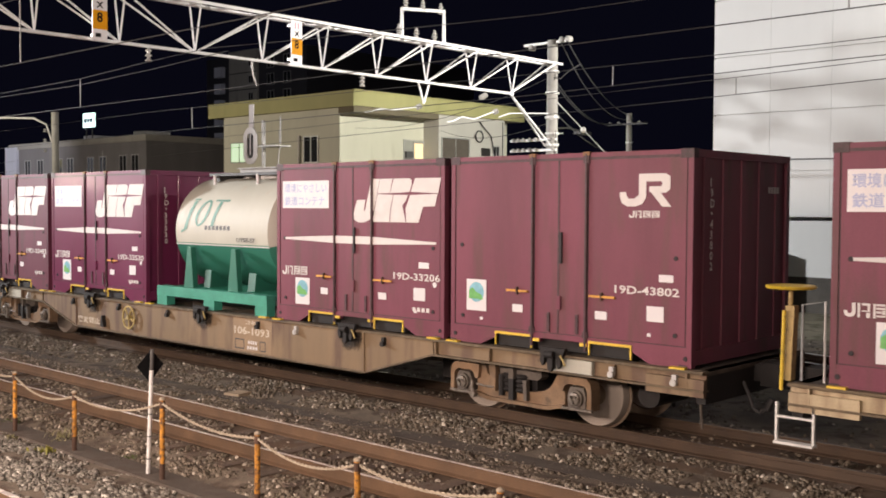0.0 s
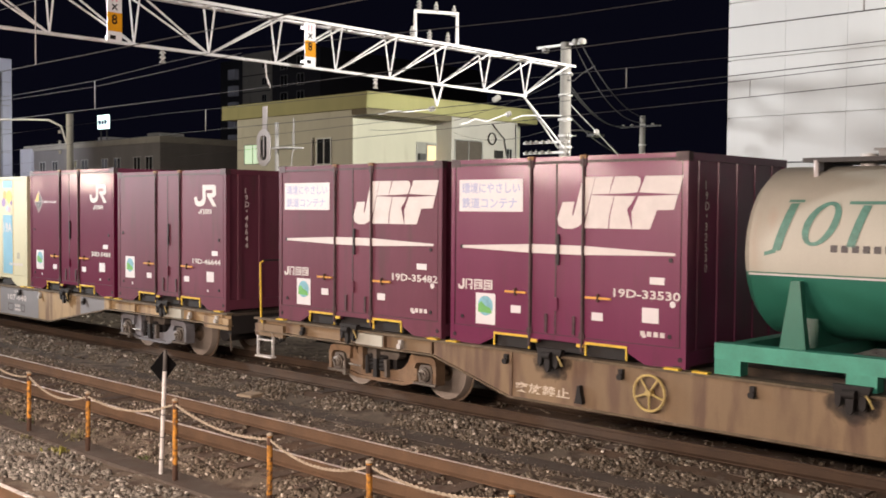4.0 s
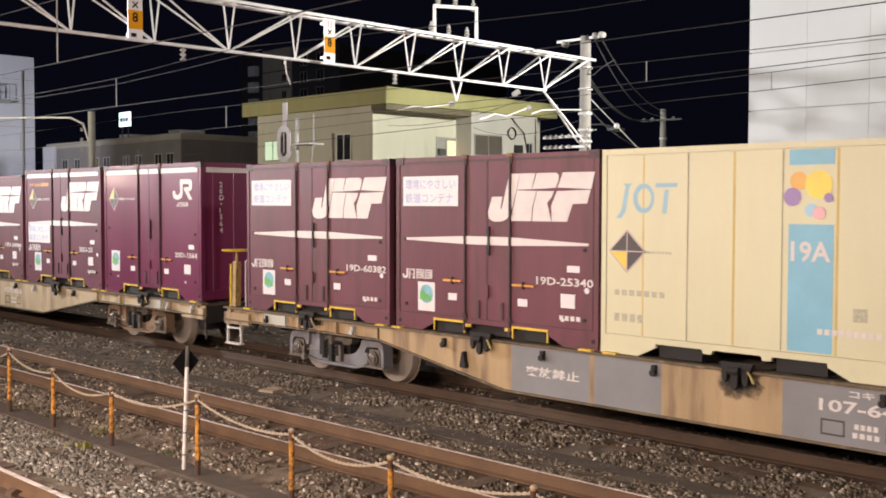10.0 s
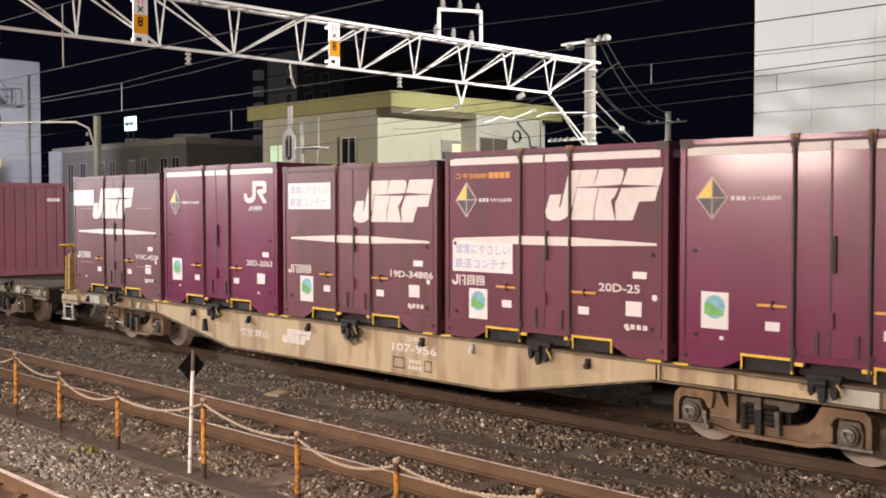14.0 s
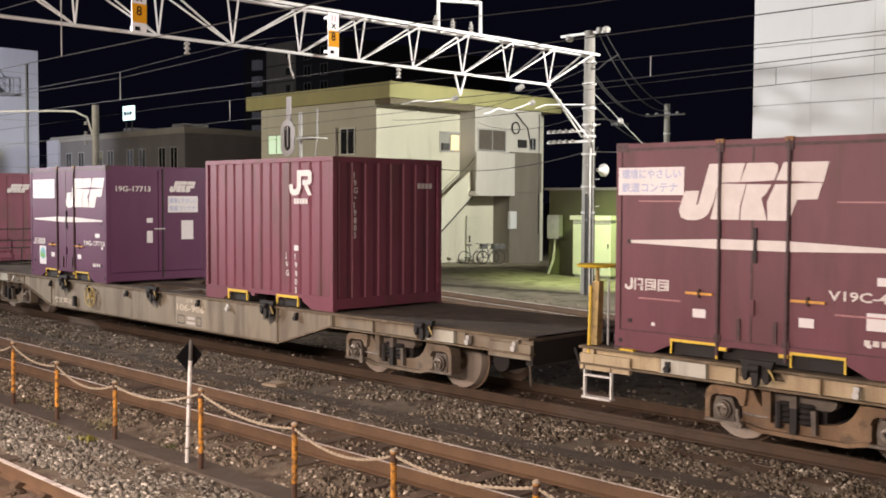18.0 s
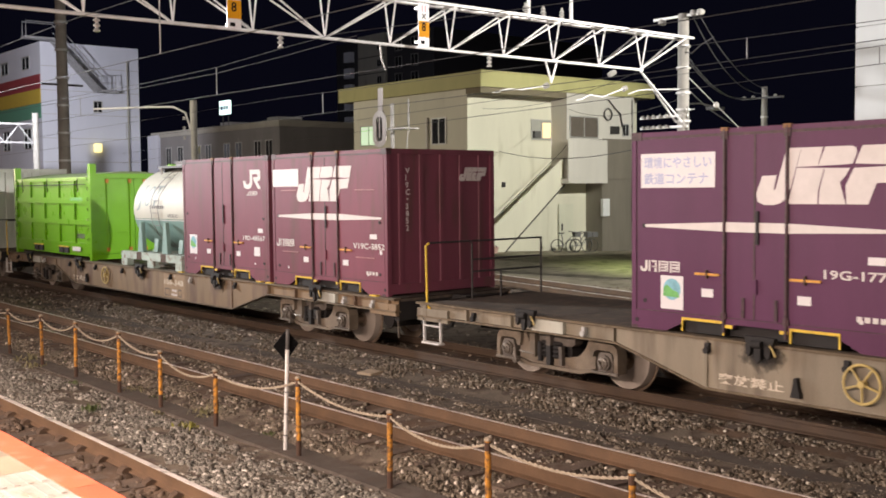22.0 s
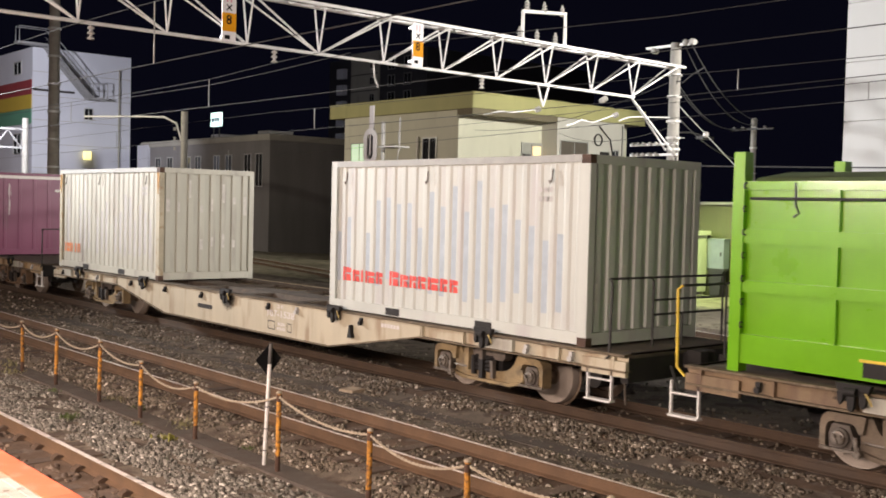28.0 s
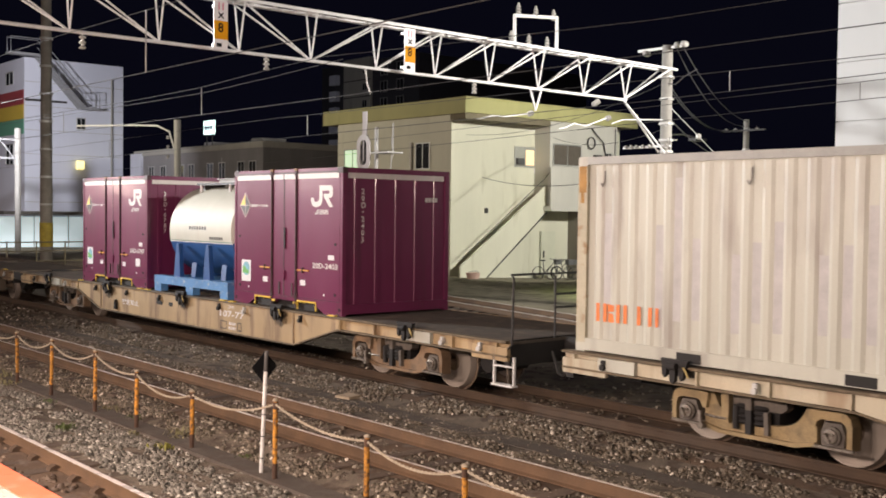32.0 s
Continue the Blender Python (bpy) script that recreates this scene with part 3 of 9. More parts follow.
# ---- gantry fittings ----
SIGN_ORANGE = mat("sign_orange", (0.74, 0.32, 0.004), spec=0.1, rough=0.6, vary=0.05, bump=0)
SIGN_WHITE = mat("sign_white", (0.74, 0.70, 0.70), rough=0.45, vary=0.05, bump=0)
FIGURE_BLACK = mat("figure_black", (0.012, 0.011, 0.011), rough=0.85, vary=0.1, bump=0, spec=0.1)
PINK = mat("sign_pink", (0.62, 0.18, 0.25), rough=0.5, vary=0.1, bump=0)
for y, bottom in ((-1.05, 6.14), (3.98, 6.18)):
    sg = thing("gantry_sign", "tall track sign, white over orange, hung on the gantry", "sign", "signs on the gantry", at=pose(GX + 0.3, y, bottom))
    part("board", Geo().box(-0.012, -0.16, 0.0, 0.012, 0.16, 1.02), SIGN_WHITE, sg)
    part("orange_field", Geo().box(0.012, -0.16, 0.22, 0.016, 0.16, 0.6), SIGN_ORANGE, sg)
    part("figure", text_mesh("8", 0.2, FIGURE_BLACK), FIGURE_BLACK, sg, at=pose(0.018, -0.07, 0.36, 0, 0, 90))
    part("small_bars", Geo().box(0.012, -0.1, 0.06, 0.015, 0.02, 0.14), FIGURE_BLACK, sg)
    part("strokes", Geo().box(0.012, -0.06, 0.82, 0.015, -0.03, 0.97).box(0.012, 0.03, 0.82, 0.015, 0.06, 0.97), PINK, sg)
    part("cross", Geo().prism([(-0.07, 0.66), (-0.05, 0.64), (0.07, 0.76), (0.05, 0.78)], "x", 0.012, 0.015).prism([(0.07, 0.66), (0.05, 0.64), (-0.07, 0.76), (-0.05, 0.78)], "x", 0.0152, 0.0158), FIGURE_BLACK, sg)
    for z in (0.1, 0.9):
        part("back_stay", Geo().box(-0.3, -0.04, z, -0.01, 0.04, z + 0.06), GALV, sg)


def insulator(parent, x, y, z, n=3, r=0.09, tilt=0):
    prof = []
    for i in range(n):
        prof += [(-0.1 * i, 0.03), (-0.1 * i - 0.04, r), (-0.1 * i - 0.06, r * 0.9), (-0.1 * i - 0.07, 0.03)]
    part("insulator", shared("insulator:%d:%.2f" % (n, r), lambda: Geo().lathe(prof, "z", (0, 0, 0), 14), PORCELAIN, True), PORCELAIN, parent, "white porcelain insulator", at=pose(x, y, z, tilt))


for y, z in ((-3.84, 6.15), (0.23, 6.15), (6.35, 6.15)):
    insulator(gantry, GX, y, z, r=0.07)
    part("hanger", Geo().cyl((GX, y, z - 0.02), (GX, y, 6.2), 0.015, 6), GALV, gantry)
insulator(gantry, GX, 8.5, 5.56, n=2, r=0.08, tilt=-70)
insulator(gantry, GX, 11.18, 6.08, n=3, r=0.085, tilt=-63)
insulator(gantry, GX, 11.68, 5.65, n=2, r=0.08, tilt=-70)
for pts in ([(6.45, 5.25), (6.7, 5.29), (7.0, 5.37), (7.5, 5.38), (8.35, 5.52)], [(9.55, 5.19), (9.81, 5.24), (10.15, 5.38), (10.63, 5.33), (11.52, 5.61)], [(11.75, 5.47), (12.22, 5.61), (12.74, 5.65), (14.1, 5.74)]):
    part("pull_off_arm", Geo().tube([(GX, y, z) for y, z in pts], 0.017, 6), GANTRY_WHITE, gantry, "pale bent pull-off arm")
part("loose_wire", Geo().tube([(GX, 2.9, 6.2), (GX + 0.02, 2.93, 5.85), (GX + 0.05, 3.02, 5.6)], 0.018, 6), WHITE_PAINT, gantry, "loose white wire end")
# disconnect frame on top of the beam
frame_pts = [(GX, 7.76, 7.3), (GX, 7.76, 8.05), (GX, 9.38, 8.2), (GX, 9.38, 7.3)]
part("switch_frame", Geo().tube(frame_pts, 0.05, 10), GANTRY_WHITE, gantry, "welded pipe frame")
for y in (7.9, 8.55, 9.25):
    part("insulator", shared("insulator_up", lambda: Geo().lathe([(0, 0.03), (0.03, 0.08), (0.08, 0.03), (0.11, 0.08), (0.16, 0.03), (0.19, 0.07), (0.24, 0.03), (0.3, 0.03)], "z", (0, 0, 0), 12), PORCELAIN, True), PORCELAIN, gantry, "white porcelain insulator", at=pose(GX, y, 8.1))
    part("insulator", shared("insulator_up", lambda: Geo(), PORCELAIN, True), PORCELAIN, gantry, "white porcelain insulator", at=pose(GX + 0.15, y - 0.4, 7.3))
for dx in (-0.8, 0.38, 0.62):
    part("insulator", shared("insulator_side", lambda: Geo().lathe([(-0.13, 0.04), (-0.09, 0.09), (0.0, 0.1), (0.09, 0.09), (0.13, 0.04)], "y", (0, 0, 0), 12), PORCELAIN, True), PORCELAIN, gantry, "white porcelain insulator", at=pose(GX + dx, 14.3, 7.84 if dx < 0 else 7.98))
for z in (7.0, 6.35, 5.6, 5.1, 4.75, 4.2, 3.2, 2.4):
    part("pole_band", Geo().cyl((GX, 14.3, z), (GX, 14.3, z + 0.06), 0.225, 18), GALV, gantry)
for z in (4.9, 4.58):
    arm = part("crossarm", Geo().box(GX - 1.45, 14.04, z, GX + 0.34, 14.1, z + 0.07), GANTRY_WHITE, gantry)
    for dx in (-1.3, -1.1, -0.9, -0.65, -0.4, 0.26):
        part("insulator", shared("insulator_pin", lambda: Geo().lathe([(-0.05, 0.02), (-0.04, 0.055), (-0.01, 0.06), (0.01, 0.04), (0.035, 0.05), (0.05, 0.02)], "z", (0, 0, 0), 10), PORCELAIN, True), PORCELAIN, arm, at=pose(GX + dx, 14.0, z + 0.06))
part("conduit", Geo().tube([(GX + 0.2, 14.12, -0.3), (GX + 0.2, 14.12, 4.0), (GX + 0.24, 14.1, 4.4)], 0.03, 8), WHITE_PAINT, gantry, "pale conduit down the pole")
part("conduit", Geo().tube([(GX + 0.12, 14.05, -0.3), (GX + 0.12, 14.05, 3.0)], 0.04, 8), IRON, gantry)
for i in range(9):
    side = 1 if i % 2 else -1
    part("step_peg", shared("step_peg%d" % side, lambda: Geo().tube([(0, 0, 0), (0.03, side * 0.2, 0.0), (0.03, side * 0.2, 0.03)], 0.011, 6), GALV), GALV, gantry, at=pose(GX + 0.14, 14.3 + side * 0.13, 2.2 + 0.42 * i))
for dy, top in ((-0.14, 4.7), (-0.07, 5.2), (0.06, 4.45)):
    part("cable", Geo().tube([(GX + 0.215, 14.3 + dy, -0.3), (GX + 0.205, 14.3 + dy, 2.0), (GX + 0.2, 14.3 + dy * 0.9, top - 0.2), (GX + 0.26, 14.3 + dy * 2.2, top)], 0.013, 6), IRON, gantry, "black cable strapped to the pole")
horn = thing("loudspeaker", "white horn loudspeaker on the gantry pole", "loudspeaker", at=pose(GX + 0.15, 14.55, 3.75))
part("horn", Geo().lathe([(0.0, 0.05), (0.12, 0.07), (0.32, 0.2), (0.34, 0.2), (0.3, 0.16)], "y", (0, 0, 0), 20), WHITE_PAINT, horn, smooth=True)
part("bracket", Geo().box(-0.05, -0.2, -0.03, 0.05, 0.05, 0.03), IRON, horn)

# ---- wires ----
def hang(a, b, sag, n=14):
    return [tuple(Vector(a).lerp(Vector(b), i / n) - Vector((0, 0, 4 * sag * (i / n) * (1 - i / n)))) for i in range(n + 1)]


def overhead(contact, carriers, droppers, label="contact wire with its carrier and droppers"):
    """contact and each carrier: (x, y, z) points; droppers: the places along x at which the first carrier holds the contact wire."""
    ob = thing("overhead_line", label, "overhead wire", "overhead wires")
    part("contact_wire", Geo().tube(contact, 0.008, 5), WIRE, ob)
    for pts in carriers:
        part("carrier_wire", Geo().tube(pts, 0.007, 5), WIRE, ob)

    def at(pts, x):
        for a, b in zip(pts, pts[1:]):
            if a[0] <= x <= b[0]:
                return Vector(a).lerp(Vector(b), (x - a[0]) / (b[0] - a[0]))
        return Vector(pts[-1])

    for x in droppers:
        part("dropper", Geo().cyl(at(contact, x), at(carriers[0], x), 0.011, 6), DROPPER, ob, "pale insulated dropper")
    return ob


DROPPER = mat("dropper_grey", (0.34, 0.34, 0.33), rough=0.5, vary=0.1, bump=0)
# over the train's track
overhead([(-120, 0.45, 5.15), (-19.85, 0.45, 5.14), (40, 0.45, 5.26)],
         [[(-120, 0.45, 6.1), (-95, 0.45, 5.75), (-70, 0.45, 6.1), (-45, 0.45, 5.82), (-27, 0.45, 5.76), (-23.2, 0.45, 5.80), (-20, 0.45, 5.94), (-18, 0.45, 6.0), (-15, 0.45, 5.86), (-9.5, 0.45, 5.65), (0, 0.45, 5.6), (20, 0.45, 5.8), (40, 0.45, 6.1)],
          [(-70, 0.45, 6.0), (-45, 0.45, 5.72), (-27, 0.45, 5.66), (-23.2, 0.45, 5.66), (-20, 0.45, 5.76), (-17.3, 0.45, 5.88)]], (-60.0, -41.5, -32.0, -23.2, -5.0, 4.0, 13.0))
# over the middle track
overhead([(-120, -4.25, 5.06), (40, -4.25, 5.06)], [[(-120, -4.25, 6.0), (-70, -4.25, 6.1), (-45, -4.25, 5.85), (GX, -4.25, 6.1), (5, -4.25, 5.85), (40, -4.25, 6.1)]], (-52.0, -34.0, -25.0, -16.2, -7.0, 2.0))
# over the platform track
overhead([(-120, -8.2, 5.1), (40, -8.2, 5.1)], [[(-120, -8.2, 6.0), (-70, -8.2, 6.1), (-45, -8.2, 5.85), (GX, -8.2, 6.1), (5, -8.2, 5.85), (40, -8.2, 6.1)]], (-34.0, -25.0, -7.0, 2.0))
# over the first siding
overhead([(-80, 9.8, 5.1), (-29, 5.9, 5.1), (-13.3, 4.95, 5.1), (-6.9, 4.04, 5.1), (30, 1.0, 5.1)], [[(-80, 9.8, 5.9), (-29, 5.9, 5.75), (-13.3, 4.95, 5.52), (-6.9, 4.04, 5.37), (30, 1.0, 5.3)]], (-44.0, -26.6, -11.1, 0.0))
# over the second siding
overhead([(-80, 22.1, 5.1), (24, 0.35, 5.1)], [[(-80, 22.1, 5.8), (-40, 13.7, 5.6), (-10, 7.46, 5.44), (24, 0.35, 5.4)]], (-50.0, -30.0, -10.1, 4.0))
UX, UY = -21.28, 20.8  # the thin pole in front of the hut
for a, b, sag in (((GX + 0.6, 14.3, 7.86), (UX + 0.05, UY, 6.2), 0.4), ((GX + 0.35, 14.3, 7.86), (UX - 0.05, UY, 6.05), 0.6), ((GX, 14.3, 6.8), (UX - 0.78, UY, 5.95), 0.42),
                  ((GX + 0.1, 14.35, 6.75), (UX - 0.42, UY, 5.95), 0.5), ((GX + 0.15, 14.4, 5.7), (UX - 0.1, UY - 0.05, 4.75), 0.3)):
    ob = thing("drop_cable", "grey cable slung between the two poles", "cable", "slung cables")
    part("span", Geo().tube(hang(a, b, sag), 0.017, 6), CABLE, ob)
part("jumper", Geo().tube([(GX + 0.05, 14.2, 6.85), (GX + 0.35, 14.25, 6.79), (GX + 0.62, 14.3, 7.0), (GX + 0.88, 14.6, 7.24)], 0.018, 6), CABLE, gantry, "looped jumper cable")
guy = thing("guy_wire", "steel guy wire with an insulator from the pole to the ground", "guy wire")
part("span", Geo().tube([(GX, 14.4, 6.2), (-17.73, 22.51, -0.15)], 0.013, 6), GALV, guy)
part("ball", Geo().lathe([(-0.1, 0.03), (-0.05, 0.09), (0.05, 0.09), (0.1, 0.03)], "z", (-19.55, 15.54, 5.30), 10), PORCELAIN, guy)
cross = thing("service_cable", "black service cable strung past the white building", "cable")
part("span", Geo().tube(hang((GX, 14.5, 4.3), (12.0, 16.6, 4.45), 0.25), 0.02, 6), CABLE, cross)
part("span", Geo().tube(hang((GX, 14.2, 4.3), (-37.4, 23.0, 4.6), 0.5), 0.014, 6), CABLE, cross)
for z0, z1, y1 in ((6.9, 6.6, 22.0), (5.5, 6.9, 27.6)):
    ob = thing("house_wire", "thin black wire from the pole to the signal house", "cable", "house wires")
    part("span", Geo().tube(hang((GX, 14.3, z0), (-37.4, y1, z1), 0.5), 0.009, 5), CABLE, ob)

# ---- signal on a mast ----
mast = thing("signal_mast", "steel signal mast with white board, lamps and relay box", "railway signal", at=pose(-31.4, 12.0, 0))
part("mast_tube", Geo().cyl((0, 0, -0.4), (0, 0, 6.0), 0.075, 12), GALV, mast)
part("board", Geo().box(-0.78, -0.08, 5.65, -0.5, -0.05, 6.62), SIGN_WHITE, mast, "white plate above the signal")
ringo, ringi = [], []
for k in range(28):
    a = k * math.tau / 28
    ringo.append((-0.64 + 0.42 * math.cos(a), 5.08 + 0.42 * math.sin(a) + (0.27 if math.sin(a) > 0 else -0.27)))
    ringi.append((-0.64 + 0.2 * math.cos(a), 5.08 + 0.2 * math.sin(a) + (0.27 if math.sin(a) > 0 else -0.27)))
g = Geo()
for pts, y in ((ringo, -0.14), (ringi, -0.14), (ringo, -0.10), (ringi, -0.10)):
    g.v += [(p[0], y, p[1]) for p in pts]
for k in range(28):
    j = (k + 1) % 28
    g.f += [(k, j, 28 + j, 28 + k), (56 + j, 56 + k, 84 + k, 84 + j), (j, k, 56 + k, 56 + j), (28 + k, 28 + j, 84 + j, 84 + k)]
part("ring_board", g, mat("reflective_white", (0.86, 0.84, 0.84), rough=0.4, vary=0.04, bump=0), mast, "white oval ring board")
part("ring_backing", Geo().box(-0.86, -0.098, 4.78, -0.42, -0.085, 5.38), IRON, mast, "dark backing inside the ring")
for i in range(5):
    part("ladder_rung", Geo().cyl((-0.13, -0.12, -0.1 + i * 0.32), (0.13, -0.12, -0.1 + i * 0.32), 0.018, 6), WHITE_PAINT, mast)
for x in (-0.14, 0.14):
    part("ladder_rail", Geo().cyl((x, -0.12, -0.4), (x, -0.12, 1.4), 0.02, 6), WHITE_PAINT, mast, "white ladder rail")
part("lamp_bar", Geo().box(-0.74, -0.12, 4.55, -0.56, 0.02, 5.75), IRON, mast)
part("lamp_bar", Geo().box(-0.67, -0.13, 4.75, -0.61, -0.12, 5.55), SIGN_WHITE, mast)
part("platform_arm", Geo().box(0.1, -0.35, 5.0, 1.15, 0.35, 5.05).box(-0.05, -0.03, 4.95, 0.1, 0.03, 5.05).cyl((0.75, 0, 3.4), (0.95, 0, 5.0), 0.02, 6).cyl((1.0, 0, 4.9), (1.0, 0, 6.1), 0.03, 6), GALV, mast)
part("head", Geo().box(-0.95, -0.2, 3.55, -0.15, 0.15, 3.8).box(-0.6, -0.2, 3.1, -0.25, 0.15, 3.55), IRON, mast, "black signal head")
part("head", Geo().lathe([(-0.3, 0.28), (0.1, 0.3), (0.12, 0.1)], "y", (-0.5, -0.1, 2.85), 20), IRON, mast, "black round signal lamp")
part("head", Geo().cyl((-0.1, -0.3, 2.45), (-0.1, 0.1, 2.4), 0.17, 14), IRON, mast)
part("box", Geo().box(-0.8, -0.3, 1.15, -0.35, 0.1, 1.65), BOX_CREAM := mat("relay_box", (0.70, 0.70, 0.66), rough=0.5, vary=0.08, bump=0), mast, "white relay box")
part("box", Geo().box(-0.32, -0.25, 1.1, -0.05, 0.1, 1.6), GALV, mast)
part("rail_guard", Geo().tube([(-0.95, -0.4, -0.3), (-0.95, -0.4, 0.98), (0.85, -0.4, 1.02), (0.85, -0.4, -0.3)], 0.025, 8).tube([(-0.95, -0.4, 0.4), (0.85, -0.4, 0.42)], 0.02, 8), GALV, mast)
part("post", Geo().cyl((-0.55, -0.3, -0.3), (-0.55, -0.3, 1.15), 0.04, 8), WHITE_PAINT, mast)

# ---- buildings ----
CREAM = mat("cream_render", (0.68, 0.665, 0.54), rough=0.85, vary=0.10, scale=0.5, bump=0.15, fine=40.0, streak=True, dirt=(0.50, 0.48, 0.36), dirt_at=0.68)
GREY_RENDER = mat("grey_render", (0.40, 0.385, 0.34), rough=0.85, vary=0.15, scale=0.5, bump=0.15, streak=True, dirt=(0.29, 0.28, 0.25), dirt_at=0.66)
LIME = mat("lime_fascia", (0.46, 0.44, 0.20), rough=0.7, vary=0.12, scale=0.7, bump=0.1, streak=True, dirt=(0.38, 0.37, 0.16), dirt_at=0.66)
WHITE_CLAD = mat("white_cladding", (0.66, 0.675, 0.67), rough=0.6, vary=0.06, scale=0.4, bump=0.05, streak=True)
PALE_BLUE = mat("pale_cladding", (0.62, 0.64, 0.72), rough=0.6, vary=0.06, scale=0.4, bump=0.05, streak=True)
DARK_GLASS = glass("dark_glass", (0.02, 0.022, 0.025))
ALU = mat("aluminium_frame", (0.55, 0.55, 0.53), rough=0.4, metal=0.5, vary=0.1, bump=0)
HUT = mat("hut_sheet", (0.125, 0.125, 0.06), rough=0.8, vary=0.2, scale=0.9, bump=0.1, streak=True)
# near-black colour puts the shade on the set-back wall and canopy
HUT_SHADED = mat("hut_dark_sheet", (0.022, 0.022, 0.014), rough=0.85, vary=0.3, scale=0.9, bump=0.1, streak=True)
BOX_WHITE = mat("cabinet_cream", (0.62, 0.62, 0.50), rough=0.5, vary=0.08, scale=1.2, bump=0.03)


def window(parent, plane_x=None, plane_y=None, a0=0, a1=1, z0=0, z1=1, pane=DARK_GLASS, name="window"):
    """A framed window set into a wall: plane_x faces +x and spans y, plane_y faces -y and spans x."""
    g, p, w = Geo(), Geo(), 0.06
    for s0, s1, t0, t1 in ((a0 - w, a0, z0 - w, z1 + w), (a1, a1 + w, z0 - w, z1 + w), (a0, a1, z0 - w, z0), (a0, a1, z1, z1 + w), ((a0 + a1) / 2 - 0.025, (a0 + a1) / 2 + 0.025, z0, z1)):
        if plane_x is not None:
            g.box(plane_x - 0.05, s0, t0, plane_x + 0.05, s1, t1)
        else:
            g.box(s0, plane_y - 0.05, t0, s1, plane_y + 0.05, t1)
    if plane_x is not None:
        p.box(plane_x - 0.1, a0, z0, plane_x + 0.02, a1, z1)
    else:
        p.box(a0, plane_y - 0.02, z0, a1, plane_y + 0.1, z1)
    fr = part(name, g, ALU, parent)
    part("pane", p, pane, fr)
    return fr


house = thing("signal_house", "two-storey cream signal house with a lime-green flat roof edge", "building")
part("wall", Geo().box(-46.7, 21.0, -1.0, -37.5, 33.4, 7.5), CREAM, house, "grey-cream rendered wall")
part("wall", Geo().box(-37.5, 21.004, -1.0, -37.42, 26.648, 7.5), CREAM, house, "bright cream rendered wall")
part("wall", Geo().box(-37.5, 26.65, 3.3, -36.35, 31.8, 7.5), mat("pale_grey_render", (0.57, 0.55, 0.50), rough=0.85, vary=0.12, scale=0.5, bump=0.12, streak=True), house, "pale grey rendered upper wall")
# lower wall and band in a darker brown than the walls above
part("wall", Geo().box(-37.5, 29.3, -1.0, -36.37, 31.8, 3.3), mat("brown_dado", (0.20, 0.18, 0.145), rough=0.85, vary=0.25, scale=0.7, bump=0.15, streak=True), house, "brown rendered lower wall")
part("landing", Geo().box(-37.42, 26.4, 3.0, -36.0, 29.3, 3.25).box(-36.12, 26.4, 3.25, -36.0, 29.3, 5.2), MATS["pale_grey_render"], house, "solid landing parapet")
part("band", Geo().box(-36.345, 29.3, 3.2, -36.3, 31.82, 5.3), MATS["brown_dado"], house, "brown rendered band")
part("string_course", Geo().box(-46.72, 20.96, 3.4, -37.4, 21.0, 3.5), GREY_RENDER, house)
roof = part("roof", Geo().box(-47.75, 20.85, 7.5, -36.3, 33.3, 8.2), mat("soffit_brown", (0.21, 0.18, 0.12), rough=0.85, vary=0.2, scale=0.8, bump=0.1), house, "flat roof slab")
part("soffit", Geo().box(-37.4, 20.9, 7.24, -36.34, 26.645, 7.5), MATS["soffit_brown"], house, "dark boxed soffit")
part("fascia", Geo().box(-47.8, 20.78, 7.5, -36.25, 20.85, 8.25), LIME, roof, "lime-green fascia")
part("fascia", Geo().box(-36.3, 20.8, 7.52, -36.22, 33.35, 8.27), LIME, roof, "lime-green fascia")
part("gutter", Geo().box(-36.22, 20.8, 8.2, -36.15, 33.3, 8.27), LIME, roof)
part("stair_wall", Geo().prism([(20.87, -0.6), (20.87, 0.35), (26.6, 4.3), (26.6, 2.9), (22.1, -0.6)], "x", -36.6, -36.52), CREAM, house, "cream stair parapet")
for i in range(20):
    part("stair_tread", shared("tread_house", lambda: Geo().box(-37.4, 0, 0, -36.61, 0.33, 0.18), CONCRETE), CONCRETE, house, at=pose(0, 20.95 + i * 0.29, -0.6 + i * 0.18))
part("edge_trim", Geo().tube([(-36.5, 22.1, -0.6), (-36.5, 26.6, 2.9)], 0.035, 6), IRON, house, "dark pipe along the stair's lower edge")
part("handrail", Geo().tube([(-36.56, 20.77, 0.55), (-36.56, 26.5, 4.6), (-36.06, 26.6, 5.15), (-36.06, 29.2, 5.22)], 0.02, 8), IRON, house)
window(house, plane_x=-37.42, a0=25.25, a1=26.6, z0=5.25, z1=6.15, pane=mat("frosted_pane", (0.42, 0.42, 0.38), rough=0.3, vary=0.1, bump=0))
part("lit_blind", Geo().box(-37.40, 25.98, 5.3, -37.36, 26.55, 6.05), glow("soft_lit_blind", (1.0, 0.78, 0.45), 0.55), house, "warm lit blind in the window")
part("window_unit", Geo().box(-37.40, 25.3, 5.3, -37.24, 25.75, 5.62), mat("unit_grey", (0.10, 0.10, 0.10), rough=0.6, vary=0.1, bump=0), house, "dark unit in the window's corner")
part("notice", Geo().box(-37.42, 26.62, 4.9, -37.38, 26.645, 5.6), SIGN_WHITE, house)
window(house, plane_x=-36.35, a0=26.9, a1=28.9, z0=5.35, z1=6.33, pane=mat("curtain", (0.13, 0.11, 0.09), rough=0.6, vary=0.2, bump=0))
window(house, plane_x=-36.35, a0=30.9, a1=31.3, z0=5.5, z1=6.05)
